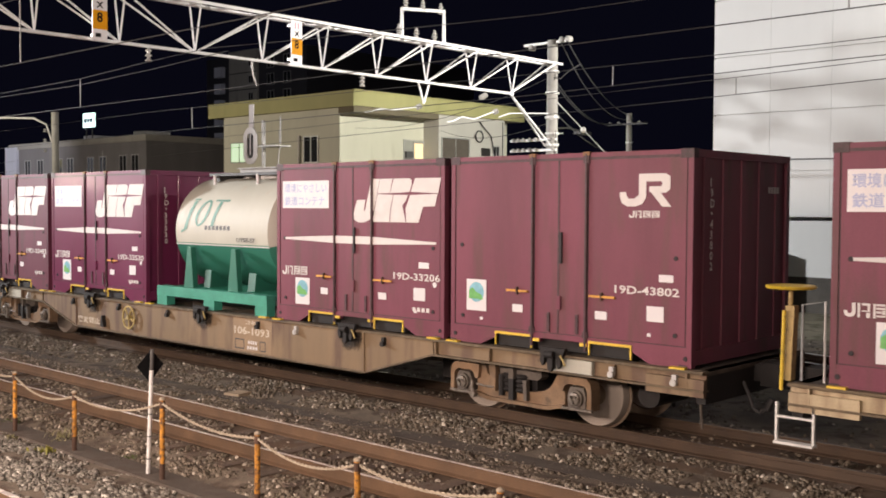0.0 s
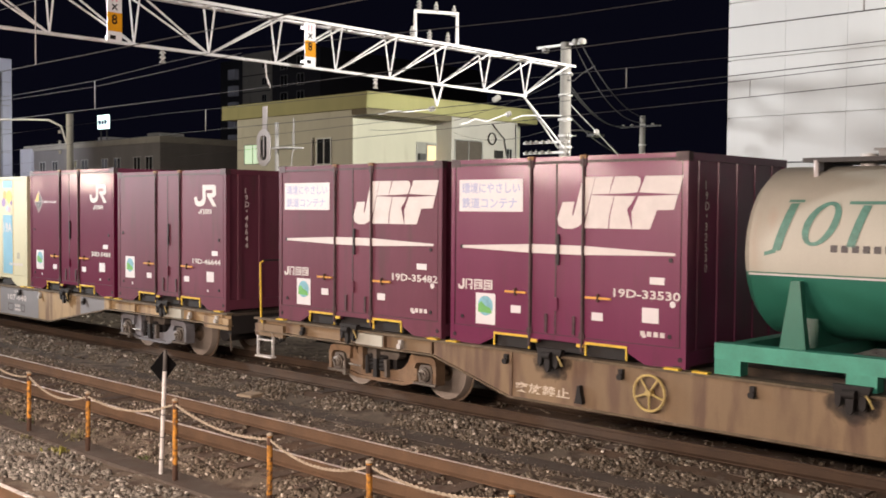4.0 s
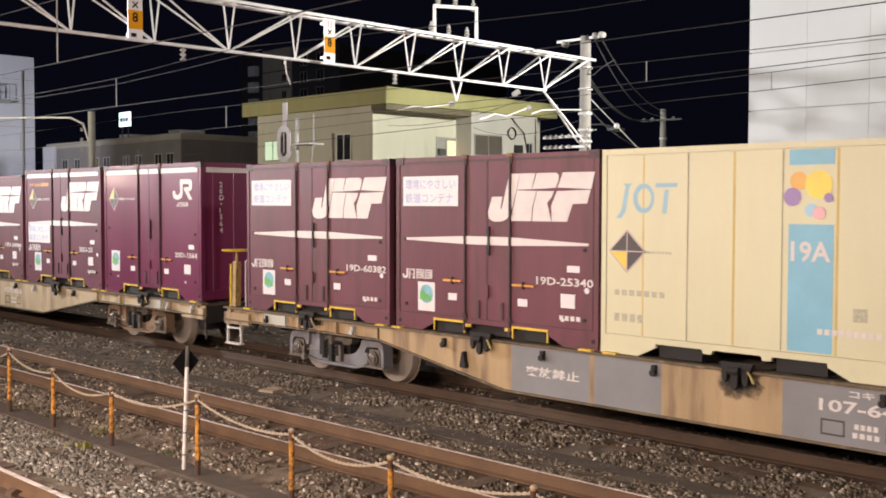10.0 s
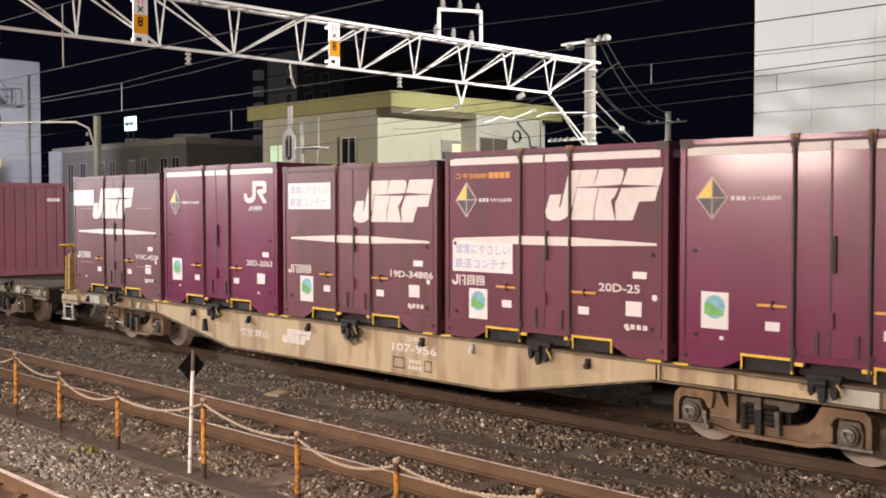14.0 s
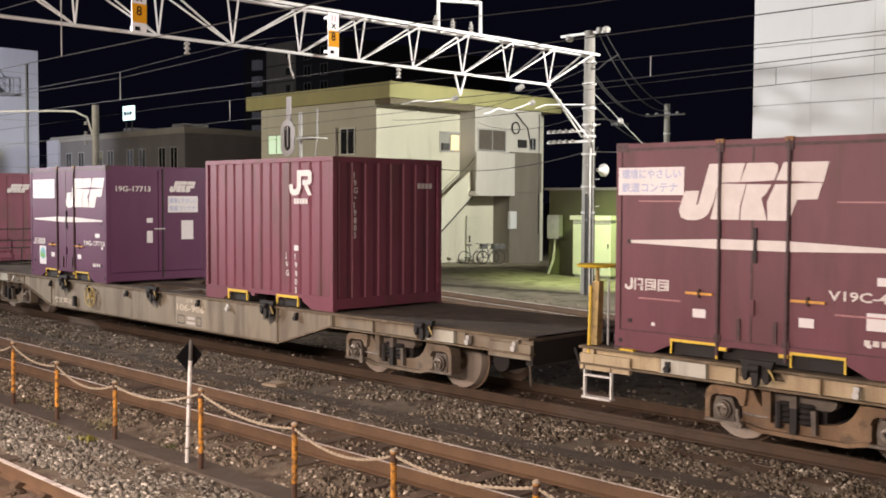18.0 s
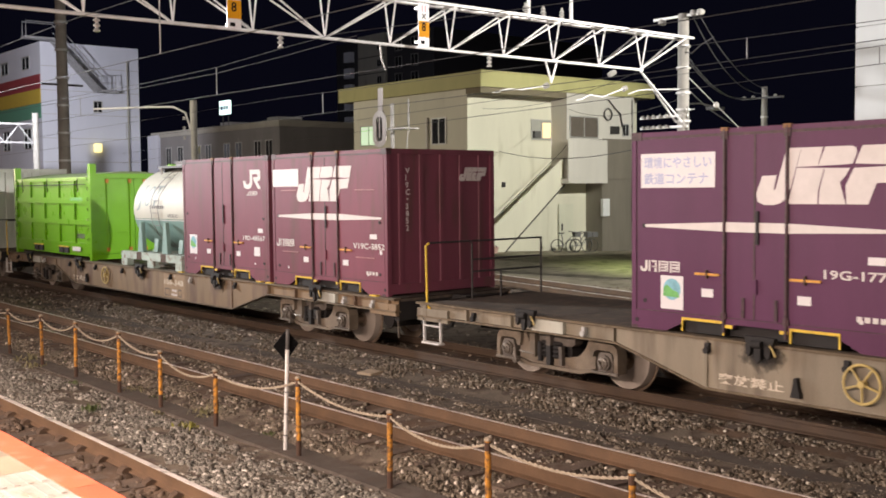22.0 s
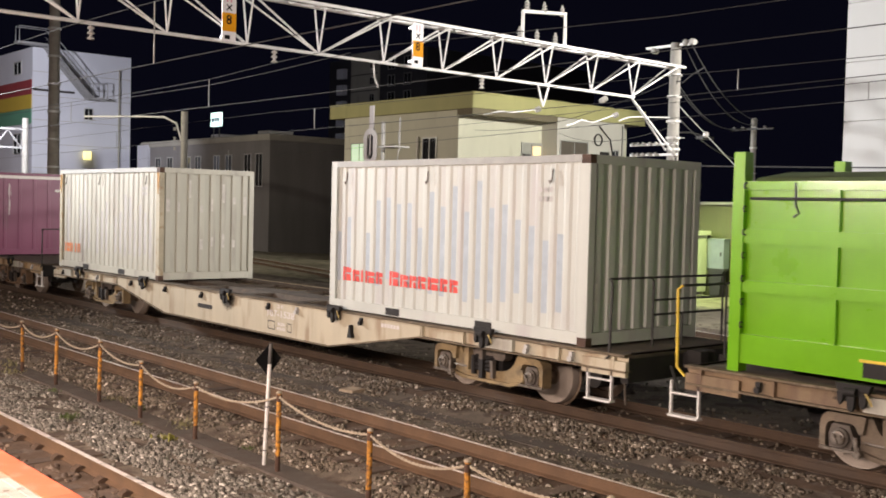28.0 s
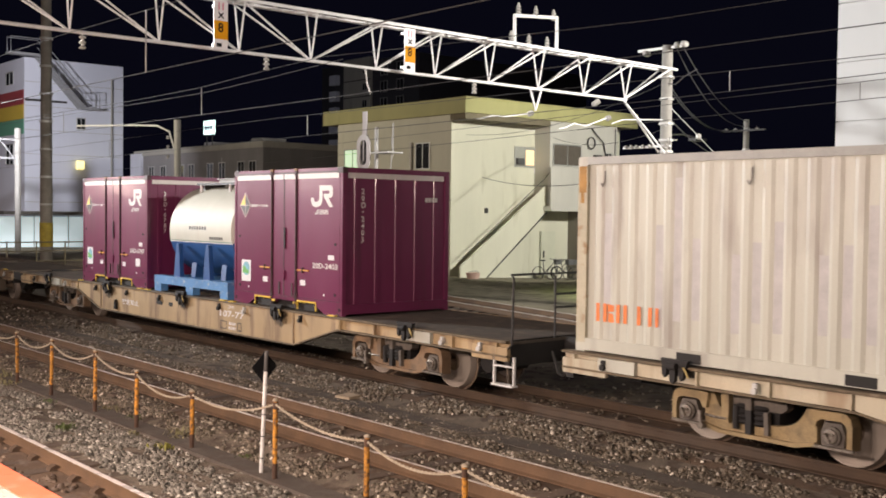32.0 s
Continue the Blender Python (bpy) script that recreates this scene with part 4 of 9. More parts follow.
part("cable_box", Geo().box(-36.35, 29.9, 5.55, -36.22, 30.5, 5.95), IRON, house, "dark cable box")
part("cable_coil", Geo().tube([(-36.25, 29.65 + 0.3 * math.cos(k * 0.6), 6.55 + 0.3 * math.sin(k * 0.6)) for k in range(22)], 0.03, 6), IRON, house, "black coil of cable hung on the wall")
part("cable", Geo().tube([(-36.28, 29.7, 7.3), (-36.2, 30.1, 6.9), (-36.25, 30.6, 6.6), (-36.28, 30.9, 5.6)], 0.03, 6), IRON, house, "black cable hanging on the wall")
WHITE_PIPE = mat("white_pipe", (0.66, 0.64, 0.58), rough=0.5, vary=0.1, bump=0)
part("vent_pipe", Geo().cyl((-40.35, 20.93, 0.4), (-40.35, 20.93, 6.3), 0.07, 10), WHITE_PIPE, house, "white upright vent pipe")
part("conduit", Geo().tube([(-46.5, 20.95, 2.9), (-40.0, 20.95, 2.86), (-37.6, 20.95, 2.9)], 0.025, 6), IRON, house, "thin dark conduit")
part("lamp_box", Geo().box(-38.3, 20.82, 2.75, -38.0, 20.99, 3.05), IRON, house, "small dark wall lamp")
part("notice", Geo().box(-42.6, 20.97, 1.1, -42.1, 20.995, 1.75), SIGN_WHITE, house, "white notice")
part("wall_seam", Geo().box(-46.68, 20.99, 4.2, -37.52, 20.998, 4.225), IRON, house)
for x in (-41.2, -39.4):
    unit = thing("outdoor_unit", "small white outdoor unit at the foot of the wall", "air conditioner", "outdoor units", at=pose(x, 20.55, ground_height(20.5)))
    part("body", Geo().box(-0.38, -0.15, 0.06, 0.38, 0.15, 0.62), BOX_WHITE, unit)
    part("fan", Geo().lathe([(-0.02, 0.22), (0.0, 0.21), (0.01, 0.04)], "y", (-0.08, -0.15, 0.34), 20), IRON, unit, "round dark fan grille")
    part("foot", Geo().box(-0.3, -0.15, 0.0, -0.2, 0.15, 0.06).box(0.2, -0.15, 0.0, 0.3, 0.15, 0.06), CONCRETE, unit)
window(house, plane_y=21.0, a0=-40.0, a1=-39.0, z0=5.0, z1=6.2)
window(house, plane_y=21.0, a0=-46.0, a1=-44.6, z0=5.15, z1=6.1, pane=glow("lit_green_window", (0.75, 1.0, 0.7), 0.5))
door = part("door", Geo().box(-37.42, 27.15, -0.6, -37.36, 28.2, 1.95), BOX_WHITE, house, "pale steel door")
part("door_handle", Geo().box(-37.36, 27.3, 0.6, -37.32, 27.38, 0.95), IRON, door)
part("meter_box", Geo().box(-36.37, 29.2, 1.3, -36.2, 29.7, 2.2), WHITE_CLAD, house)
part("lamp_box", Geo().box(-37.42, 23.2, 2.85, -37.36, 23.4, 3.1), IRON, house)
part("downpipe", Geo().tube([(-36.3, 31.6, 7.4), (-36.3, 31.6, 1.0)], 0.02, 6), IRON, house)
BIKE_GREY = mat("bike_grey", (0.14, 0.14, 0.14), rough=0.4, vary=0.2, bump=0)
for i, (x, y, turn) in enumerate(((-35.7, 25.9, 70), (-35.4, 26.5, 82), (-35.6, 27.1, 75))):
    bike = thing("bicycle", "dark bicycle parked by the signal house", "bicycle", "parked bicycles", at=pose(x, y, ground_height(y), 0, 0, turn))
    for wx in (-0.5, 0.5):
        pts = [(wx + 0.32 * math.cos(k * math.tau / 16), 0, 0.33 + 0.32 * math.sin(k * math.tau / 16)) for k in range(17)]
        part("wheel", Geo().tube(pts, 0.02, 6), IRON, bike)
    part("frame", Geo().tube([(-0.5, 0, 0.33), (-0.15, 0, 0.33), (0.35, 0, 0.85), (0.5, 0, 0.33)], 0.022, 6).tube([(-0.15, 0, 0.33), (-0.25, 0, 0.92)], 0.022, 6), BIKE_GREY, bike)
    part("saddle", Geo().box(-0.38, -0.07, 0.92, -0.14, 0.07, 0.98), IRON, bike)
    part("handlebar", Geo().tube([(0.25, -0.25, 1.02), (0.34, 0, 1.0), (0.25, 0.25, 1.02)], 0.018, 6), BIKE_GREY, bike)
    part("basket", Geo().box(0.42, -0.15, 0.75, 0.72, 0.15, 1.0), BIKE_GREY, bike)

tub = thing("plastic_tub", "pale pink plastic tub at the foot of the signal house", "tub", at=pose(-35.4, 20.65, ground_height(20.65)))
part("body", Geo().lathe([(0.0, 0.05), (0.0, 0.27), (0.26, 0.33), (0.28, 0.35), (0.28, 0.31), (0.04, 0.24), (0.04, 0.05)], "z", (0, 0, 0), 18), mat("tub_pink", (0.62, 0.42, 0.36), rough=0.5, vary=0.1, bump=0), tub, smooth=True)
part("handle", Geo().tube([(0, -0.33, 0.26), (0.08, -0.2, 0.36), (0.08, 0.2, 0.36), (0, 0.33, 0.26)], 0.012, 6), IRON, tub)

hut = thing("relay_hut", "low olive sheet-metal relay hut with a flat roof", "hut")
part("wall", Geo().box(-27.2, 21.4, -0.5, -21.9, 27.0, 3.2), HUT, hut)
part("back_wall", Geo().box(-21.9, 23.9, -0.5, -16.4, 27.0, 3.1), HUT_SHADED, hut, "dark brown shutter wall, set back")
part("roof_edge", Geo().box(-21.8, 21.95, 3.0, -16.4, 23.9, 3.1), HUT_SHADED, hut, "canopy with shade put into its colour")
part("roof", Geo().box(-27.35, 21.25, 3.2, -21.8, 27.1, 3.3), CONCRETE, hut)
part("corner_trim", Geo().box(-22.3, 21.36, -0.4, -22.25, 21.4, 3.2), IRON, hut)
meter = thing("meter_box", "grey meter box with bent conduits on the hut wall", "meter box")
part("body", Geo().box(-27.1, 21.15, 1.25, -26.5, 21.4, 2.2), GALV, meter)
part("conduit", Geo().tube([(-26.8, 21.3, 1.25), (-26.85, 21.25, 0.4), (-27.0, 21.1, -0.2)], 0.05, 8), WHITE_PAINT, meter)
cab = thing("equipment_cabinet", "tall cream steel equipment cabinet on a plinth", "cabinet")
part("body", Geo().box(-25.15, 20.35, -0.05, -23.37, 21.2, 2.05), BOX_WHITE, cab)
part("lid", Geo().box(-25.24, 20.25, 2.05, -23.28, 21.3, 2.22), BOX_WHITE, cab)
part("plinth", Geo().box(-25.1, 20.4, -0.3, -23.42, 21.15, -0.05), CONCRETE, cab)
part("door_seam", Geo().box(-24.275, 20.342, 0.0, -24.255, 20.35, 2.02).box(-25.1, 20.342, 1.9, -23.42, 20.35, 1.92), IRON, cab)
for x in (-24.4, -24.17, -23.5):
    part("handle", Geo().box(x, 20.31, 1.0, x + 0.03, 20.35, 1.16), IRON, cab)
cab2 = thing("switch_box", "small grey switch box on a dark stand", "switch box")
part("body", Geo().box(-23.13, 20.9, 0.85, -22.42, 21.25, 1.9), mat("switch_grey", (0.22, 0.25, 0.28), rough=0.5, vary=0.15, scale=3.0, bump=0.05), cab2)
part("lid", Geo().box(-23.16, 20.86, 1.9, -22.39, 21.27, 1.95), MATS["switch_grey"], cab2)
part("latch", Geo().box(-22.56, 20.87, 1.3, -22.52, 20.9, 1.45), IRON, cab2)
part("stand", Geo().prism([(-22.96, -0.3), (-22.6, -0.3), (-22.46, 0.76), (-22.38, 0.78), (-22.38, 0.85), (-23.17, 0.85), (-23.17, 0.78), (-23.09, 0.76)], "y", 20.92, 21.2), IRON, cab2)

block = thing("white_building", "tall white panel-clad building with an outside stair", "building")
part("wall", Geo().box(-15.62, 16.95, 0.9, 30.0, 30.0, 2.5), WHITE_CLAD, block)
part("plinth", Geo().box(-15.60, 16.97, -0.6, 30.0, 30.0, 0.9), DARK_CONCRETE, block, "dark concrete plinth")
part("ledge", Geo().box(-15.75, 16.75, 2.5, -13.6, 16.95, 2.62), WHITE_CLAD, block)
part("pier", Geo().box(-15.62, 16.88, -0.5, -13.75, 16.95, 2.5), WHITE_CLAD, block)
k = 0
for z0, z1 in ((2.62, 3.9), (3.92, 5.6), (5.62, 7.3), (7.32, 9.0), (9.02, 10.7), (10.72, 12.4), (12.42, 14.1)):
    x = -15.7
    while x < 20:
        part("cladding_panel", shared("panel:%.2f" % z0, lambda: Geo().box(0.003, 16.8, z0 + 0.004, 1.797, 16.9, z1 - 0.004), WHITE_CLAD), WHITE_CLAD, block, at=pose(x, 0, 0))
        x += 1.8
part("core_wall", Geo().box(-15.66, 16.88, 2.6, 30.0, 30.0, 14.2), WHITE_CLAD, block)
AC_WHITE = mat("ac_white", (0.66, 0.67, 0.66), rough=0.45, vary=0.06, scale=1.2, bump=0.02)
ac = thing("air_conditioner", "white twin-fan outdoor air conditioner", "air conditioner")
part("body", Geo().box(-14.99, 16.1, 0.02, -14.20, 16.5, 1.62), AC_WHITE, ac)
part("side_duct", Geo().box(-14.12, 16.05, 0.02, -13.72, 16.6, 1.66), AC_WHITE, ac, "white pipe cover beside the unit")
FAN = mat("fan_grille", (0.16, 0.15, 0.14), rough=0.6, vary=0.3, scale=30.0)
for z in (0.47, 1.13):
    part("fan", Geo().lathe([(-0.02, 0.3), (0.0, 0.29), (0.01, 0.05)], "y", (-14.6, 16.1, z), 28), FAN, ac, "round dark fan grille")
part("base", Geo().box(-15.05, 16.05, -0.2, -13.7, 16.65, 0.02), CONCRETE, ac)
solid("concrete_block", Geo().box(-16.9, 16.4, -0.2, -15.75, 17.1, 0.42), CONCRETE, "pale concrete block beside the building", "block")
stair = thing("outside_stair", "galvanised outside stair on the white building's corner", "stair")
part("landing", Geo().box(-17.58, 17.2, 1.87, -15.8, 18.4, 1.95).box(-17.58, 17.18, 1.87, -15.8, 17.2, 2.36), GALV, stair)
for x in (-17.54, -16.7, -16.4, -15.85):
    part("post", Geo().cyl((x, 17.25, 1.9), (x, 17.25, 3.55), 0.03, 8), GALV, stair)
for z in (2.7, 3.12, 3.55):
    part("rail", Geo().cyl((-17.54, 17.25, z), (-15.85, 17.25, z), 0.025, 8), GALV, stair)
for i in range(14):
    part("tread", shared("tread_out", lambda: Geo().box(-0.15, 17.3, 0, 0.15, 18.3, 0.04), GALV), GALV, stair, at=pose(-17.3 + 0.25 * i + 0.3, 0.6, 2.25 + 0.2 * i))
part("stringer", Geo().prism([(-17.2, 2.05), (-17.0, 2.05), (-13.6, 4.9), (-13.6, 5.15)], "y", 17.88, 17.92), GALV, stair)
part("rail", Geo().tube([(-16.95, 17.9, 3.65), (-15.68, 17.9, 4.95)], 0.025, 8), GALV, stair)
part("post", Geo().cyl((-16.4, 17.9, 2.7), (-16.4, 17.9, 4.3), 0.025, 8), GALV, stair)
part("brace", Geo().tube([(-16.9, 17.3, 1.95), (-15.7, 17.3, 0.9)], 0.03, 6), GALV, stair)
chain = thing("plastic_chain", "black and white plastic chain under the outside stair", "chain")
for i in range(17):
    q = i / 16
    part("link", shared("link", lambda: Geo().lathe([(-0.055, 0.012), (-0.04, 0.024), (0.04, 0.024), (0.055, 0.012)], "z", (0, 0, 0), 8), WHITE_PAINT if i % 2 else IRON), WHITE_PAINT, chain, at=pose(-17.45 + 0.75 * q, 17.6, 1.9 - 1.95 * q + 0.12 * math.sin(q * 3.1), 0, 160, 0))
# arm and housing are added to carry green_lamp; neither is seen
lamp_arm = part("lamp_arm", Geo().tube([(GX, 14.4, 5.3), (GX - 0.5, 15.8, 5.42), (-20.8, 17.1, 5.42)], 0.025, 8), IRON, gantry, "thin dark lamp arm, added")
part("yard_lamp", Geo().box(-20.95, 16.95, 5.3, -20.65, 17.55, 5.4), IRON, lamp_arm, "dark yard lamp, added for the green light")
# body added for house_floodlight, whose source is unseen
flood = thing("floodlight", "black floodlight body, added unseen on the white building's side wall", "floodlight")
part("body", Geo().box(-16.0, 22.2, 9.9, -15.75, 22.8, 10.3), IRON, flood)
part("arm", Geo().box(-15.8, 22.45, 10.05, -15.6, 22.55, 10.15), IRON, flood)

pole2 = thing("utility_pole", "thin grey concrete utility pole with a dark crossarm", "utility pole", at=pose(UX, UY, 0))
part("shaft", Geo().cyl((0, 0, ground_height(UY) - 0.2), (0, 0, 6.28), 0.125, 16, r2=0.10), CONCRETE, pole2, smooth=True)
part("crossarm", Geo().box(-0.85, -0.14, 5.86, 0.85, -0.08, 5.92), IRON, pole2)
for dx in (-0.75, -0.38, 0.14, 0.5):
    insulator(pole2, dx, -0.11, 5.99, n=1, r=0.07)
for z in (4.3, 5.2):
    part("bracket", Geo().cyl((0, 0, z), (0, 0, z + 0.05), 0.135, 16), GALV, pole2)
part("switch", Geo().box(-0.25, -0.1, 4.72, -0.1, 0.06, 4.86), PORCELAIN, pole2, "small pale cable box")

# buildings behind
far1 = thing("left_building", "tall pale clad building with a roof stair and coloured stripes", "building")
part("wall", Geo().box(-125.0, 15.9, -0.6, -80.0, 23.6, 14.1), PALE_BLUE, far1)
for i in range(7):
    part("panel_joint", Geo().box(-79.99, 15.9, 1.5 + i * 1.8, -79.97, 23.6, 1.53 + i * 1.8), GREY_RENDER, far1)
for i, (c, z) in enumerate((((0.30, 0.05, 0.06), 10.6), ((0.55, 0.40, 0.06), 9.5), ((0.12, 0.32, 0.22), 8.4))):
    part("colour_stripe", Geo().box(-125, 15.85, z, -80.1, 15.9, z + 1.1), mat("stripe_%d" % i, c, rough=0.6, vary=0.1, bump=0), far1, "faded coloured stripe")
STAIR_STEEL = mat("stair_steel", (0.30, 0.30, 0.31), rough=0.6, vary=0.2, scale=2.0, bump=0.05)
for x in (-79.85, -79.05):
    part("roof_stair", Geo().prism([(16.6, 14.35), (16.6, 14.05), (19.9, 10.45), (20.1, 10.45), (20.1, 10.75)], "x", x, x + 0.05), STAIR_STEEL, far1, "grey steel stair stringer")
    part("stair_rail", Geo().tube([(x, 14.6, 14.3), (x, 14.6, 15.4), (x, 16.8, 15.4), (x, 20.2, 11.75), (x, 21.3, 11.75), (x, 21.3, 10.6)], 0.035, 6).tube([(x, 16.8, 14.85), (x, 20.2, 11.2), (x, 21.3, 11.2)], 0.025, 6), STAIR_STEEL, far1, "thin steel rail")
    for k in range(4):
        part("stair_post", Geo().cyl((x, 17.2 + k, 13.65 - k * 1.07), (x, 17.2 + k, 14.95 - k * 1.07), 0.025, 6), STAIR_STEEL, far1)
for k in range(15):
    part("stair_tread", shared("tread_roof", lambda: Geo().box(-79.85, 0, 0, -79.0, 0.24, 0.04), STAIR_STEEL), STAIR_STEEL, far1, at=pose(0, 16.6 + k * 0.235, 14.1 - k * 0.24))
part("roof_landing", Geo().box(-79.9, 14.5, 14.15, -79.0, 16.6, 14.3), STAIR_STEEL, far1)
part("landing", Geo().box(-79.9, 20.0, 10.45, -79.0, 21.4, 10.62), STAIR_STEEL, far1)
part("awning", Geo().box(-79.97, 13.8, 2.35, -78.2, 22.0, 2.6), DARK_CONCRETE, far1, "dark awning over the ground floor")
for i in range(6):
    pane = part("shop_window", Geo().box(-79.97, 14.0 + i * 1.3, -0.2, -79.9, 15.22 + i * 1.3, 2.2), glow("shop_light", (0.66, 0.78, 0.80), 0.45), far1, "softly lit shop window")
    part("mullion", Geo().box(-79.92, 15.22 + i * 1.3, -0.4, -79.84, 15.3 + i * 1.3, 2.35), ALU, pane)
part("downpipe", Geo().cyl((-79.85, 22.6, 1.0), (-79.85, 22.6, 13.0), 0.07, 6), GREY_RENDER, far1)
part("lamp", Geo().box(-79.9, 19.8, 5.9, -79.6, 20.3, 6.5), glow("yellow_lamp", (1.0, 0.85, 0.35), 1.6), far1, "small yellow wall lamp")
window(far1, plane_x=-80.0, a0=19.9, a1=20.5, z0=9.0, z1=9.8)
for x in (-84, -89, -95):
    window(far1, plane_y=15.9, a0=x, a1=x + 1.6, z0=6.2, z1=7.7)
    window(far1, plane_y=15.9, a0=x, a1=x + 1.6, z0=12.3, z1=13.2)
annexe = thing("annexe", "pale low annexe beside the tall building", "building")
part("wall", Geo().box(-79.5, 24.0, -0.6, -77.6, 28.0, 7.2), PALE_BLUE, annexe)
LOW_GREY = mat("low_grey_render", (0.24, 0.23, 0.23), rough=0.85, vary=0.2, scale=0.5, bump=0.1, streak=True)
far2 = thing("low_building", "long low grey building with a row of narrow windows", "building")
part("wall", Geo().box(-79.0, 24.2, -0.6, -59.7, 42.0, 7.0), LOW_GREY, far2)
part("parapet", Geo().box(-79.1, 24.1, 7.0, -59.6, 42.1, 7.4), GREY_RENDER, far2)
for x in (-76.5, -74.5, -71.6, -70.0, -67.2, -65.5, -62.9, -61.4):
    window(far2, plane_y=24.2, a0=x, a1=x + 0.8, z0=4.0, z1=6.1)
for x in (-66.0, -73.0):
    part("rooftop_box", Geo().box(x, 27, 7.4, x + 1.5, 29, 8.0), LOW_GREY, far2)
sgn = thing("roof_sign", "small lit white and green sign on a frame above the roof", "sign")
part("panel", Geo().box(-67.8, 24.2, 8.2, -66.4, 24.35, 9.15), glow("lit_sign", (0.75, 1.0, 0.95), 2.2), sgn)
part("print", Geo().box(-67.65, 24.19, 8.5, -67.3, 24.2, 8.8).box(-67.2, 24.19, 8.5, -66.95, 24.2, 8.8).box(-66.85, 24.19, 8.5, -66.55, 24.2, 8.8), mat("sign_blue", (0.05, 0.09, 0.3), rough=0.5, vary=0.1, bump=0), sgn)
for x in (-67.5, -66.7):
    part("leg", Geo().cyl((x, 24.3, 7.3), (x, 24.3, 8.2), 0.04, 6), IRON, sgn)
far3 = thing("apartment_block", "dark apartment block with a grey stair tower far behind", "building")
# near-black colour stands in for walls that get almost no light
NIGHT_WALL = mat("dark_tile_wall", (0.045, 0.045, 0.055), rough=0.8, vary=0.2, scale=0.3, bump=0.05)
part("wall", Geo().box(-109.0, 62.3, -0.6, -90.0, 90.0, 20.6), NIGHT_WALL, far3, "wall with the night's dark put into its colour")
part("stair_tower", Geo().box(-104.0, 62.0, -0.6, -98.6, 62.3, 21.0), GREY_RENDER, far3, "grey stair tower")
for i in range(6):
    z = 19.1 - i * 1.95
    part("floor_line", Geo().box(-104.02, 61.96, z - 0.75, -98.58, 62.0, z - 0.65), NIGHT_WALL, far3)
    window(far3, plane_y=62.0, a0=-100.1, a1=-99.3, z0=z, z1=z + 0.8)
    part("balcony", Geo().box(-106.6, 61.7, z - 0.9, -105.2, 62.3, z + 0.3), PALE_BLUE, far3, "pale balcony end")
    for x in (-97.0, -94.0):
        window(far3, plane_y=62.3, a0=x, a1=x + 1.2, z0=z - 0.4, z1=z + 0.8)
lp = thing("arm_pole", "grey concrete pole with a long curved bracket arm", "pole", at=pose(-49.3, 12.9, 0))
part("shaft", Geo().cyl((0, 0, -0.5), (0, 0, 7.4), 0.17, 14), CONCRETE, lp, smooth=True)
part("arm", Geo().tube([(-0.1, -0.1, 5.9), (-0.3, -0.3, 6.8), (-0.8, -0.7, 7.1), (-2.0, -1.3, 7.15), (-5.5, -3.0, 7.2)], 0.05, 8), GALV, lp)
for z in (5.6, 6.1, 6.6):
    insulator(lp, -0.35, -0.35, z, n=2, r=0.1)
tall = thing("tall_pole", "tall banded concrete pole beside the tracks", "pole", at=pose(-61.4, 10.7, 0))
part("shaft", Geo().cyl((0, 0, -0.5), (0, 0, 16.0), 0.36, 16, r2=0.28), mat("old_concrete", (0.36, 0.33, 0.29), rough=0.9, vary=0.35, scale=0.8, bump=0.2), tall, smooth=True)
for z in (3, 4.6, 6.2, 7.8, 9.4, 11.0, 12.6):
    part("band", Geo().cyl((0, 0, z), (0, 0, z + 0.12), 0.38, 16), GALV, tall)
part("warning_band", Geo().cyl((0, 0, 0.6), (0, 0, 2.0), 0.375, 16), mat("warning_yellow", (0.55, 0.42, 0.06), rough=0.6, vary=0.3, bump=0), tall, "yellow and black warning band")
part("arm", Geo().box(-0.05, -1.2, 9.0, 0.05, 1.2, 9.12), IRON, tall)
pipe_fence = thing("pipe_fence", "low olive pipe fence across the end of the yard", "fence")
for i in range(5):
    part("post", Geo().cyl((-47.6, 2.6 + i * 1.3, -0.4), (-47.6, 2.6 + i * 1.3, 1.35), 0.035, 8), mat("fence_olive", (0.20, 0.17, 0.10), rough=0.7, vary=0.3, scale=4.0, bump=0.1), pipe_fence)
for z in (0.45, 0.9, 1.3):
    part("rail", Geo().cyl((-47.6, 2.6, z), (-47.6, 7.8, z), 0.03, 8), MATS["fence_olive"], pipe_fence)
FAR_STEEL = mat("weathered_steel", (0.30, 0.30, 0.30), rough=0.6, vary=0.2, scale=2.0, bump=0.05)
far_gantry = thing("far_gantry", "pale lattice gantry further down the line", "gantry")
for z in (6.0, 7.2):
    part("chord", Geo().box(-70.1, -8.0, z, -69.9, 12.0, z + 0.12), FAR_STEEL, far_gantry)
for i in range(11):
    part("lacing", Geo().cyl((-70, -8 + i * 1.8, 6.0), (-70, -7.1 + i * 1.8, 7.2), 0.05, 6).cyl((-70, -7.1 + i * 1.8, 7.2), (-70, -6.2 + i * 1.8, 6.0), 0.05, 6), FAR_STEEL, far_gantry)
part("post", Geo().cyl((-70, 12, -0.4), (-70, 12, 8.0), 0.2, 10), CONCRETE, far_gantry)
part("post", Geo().cyl((-70, -8.9, 0.5), (-70, -8.9, 8.0), 0.2, 10), CONCRETE, far_gantry)

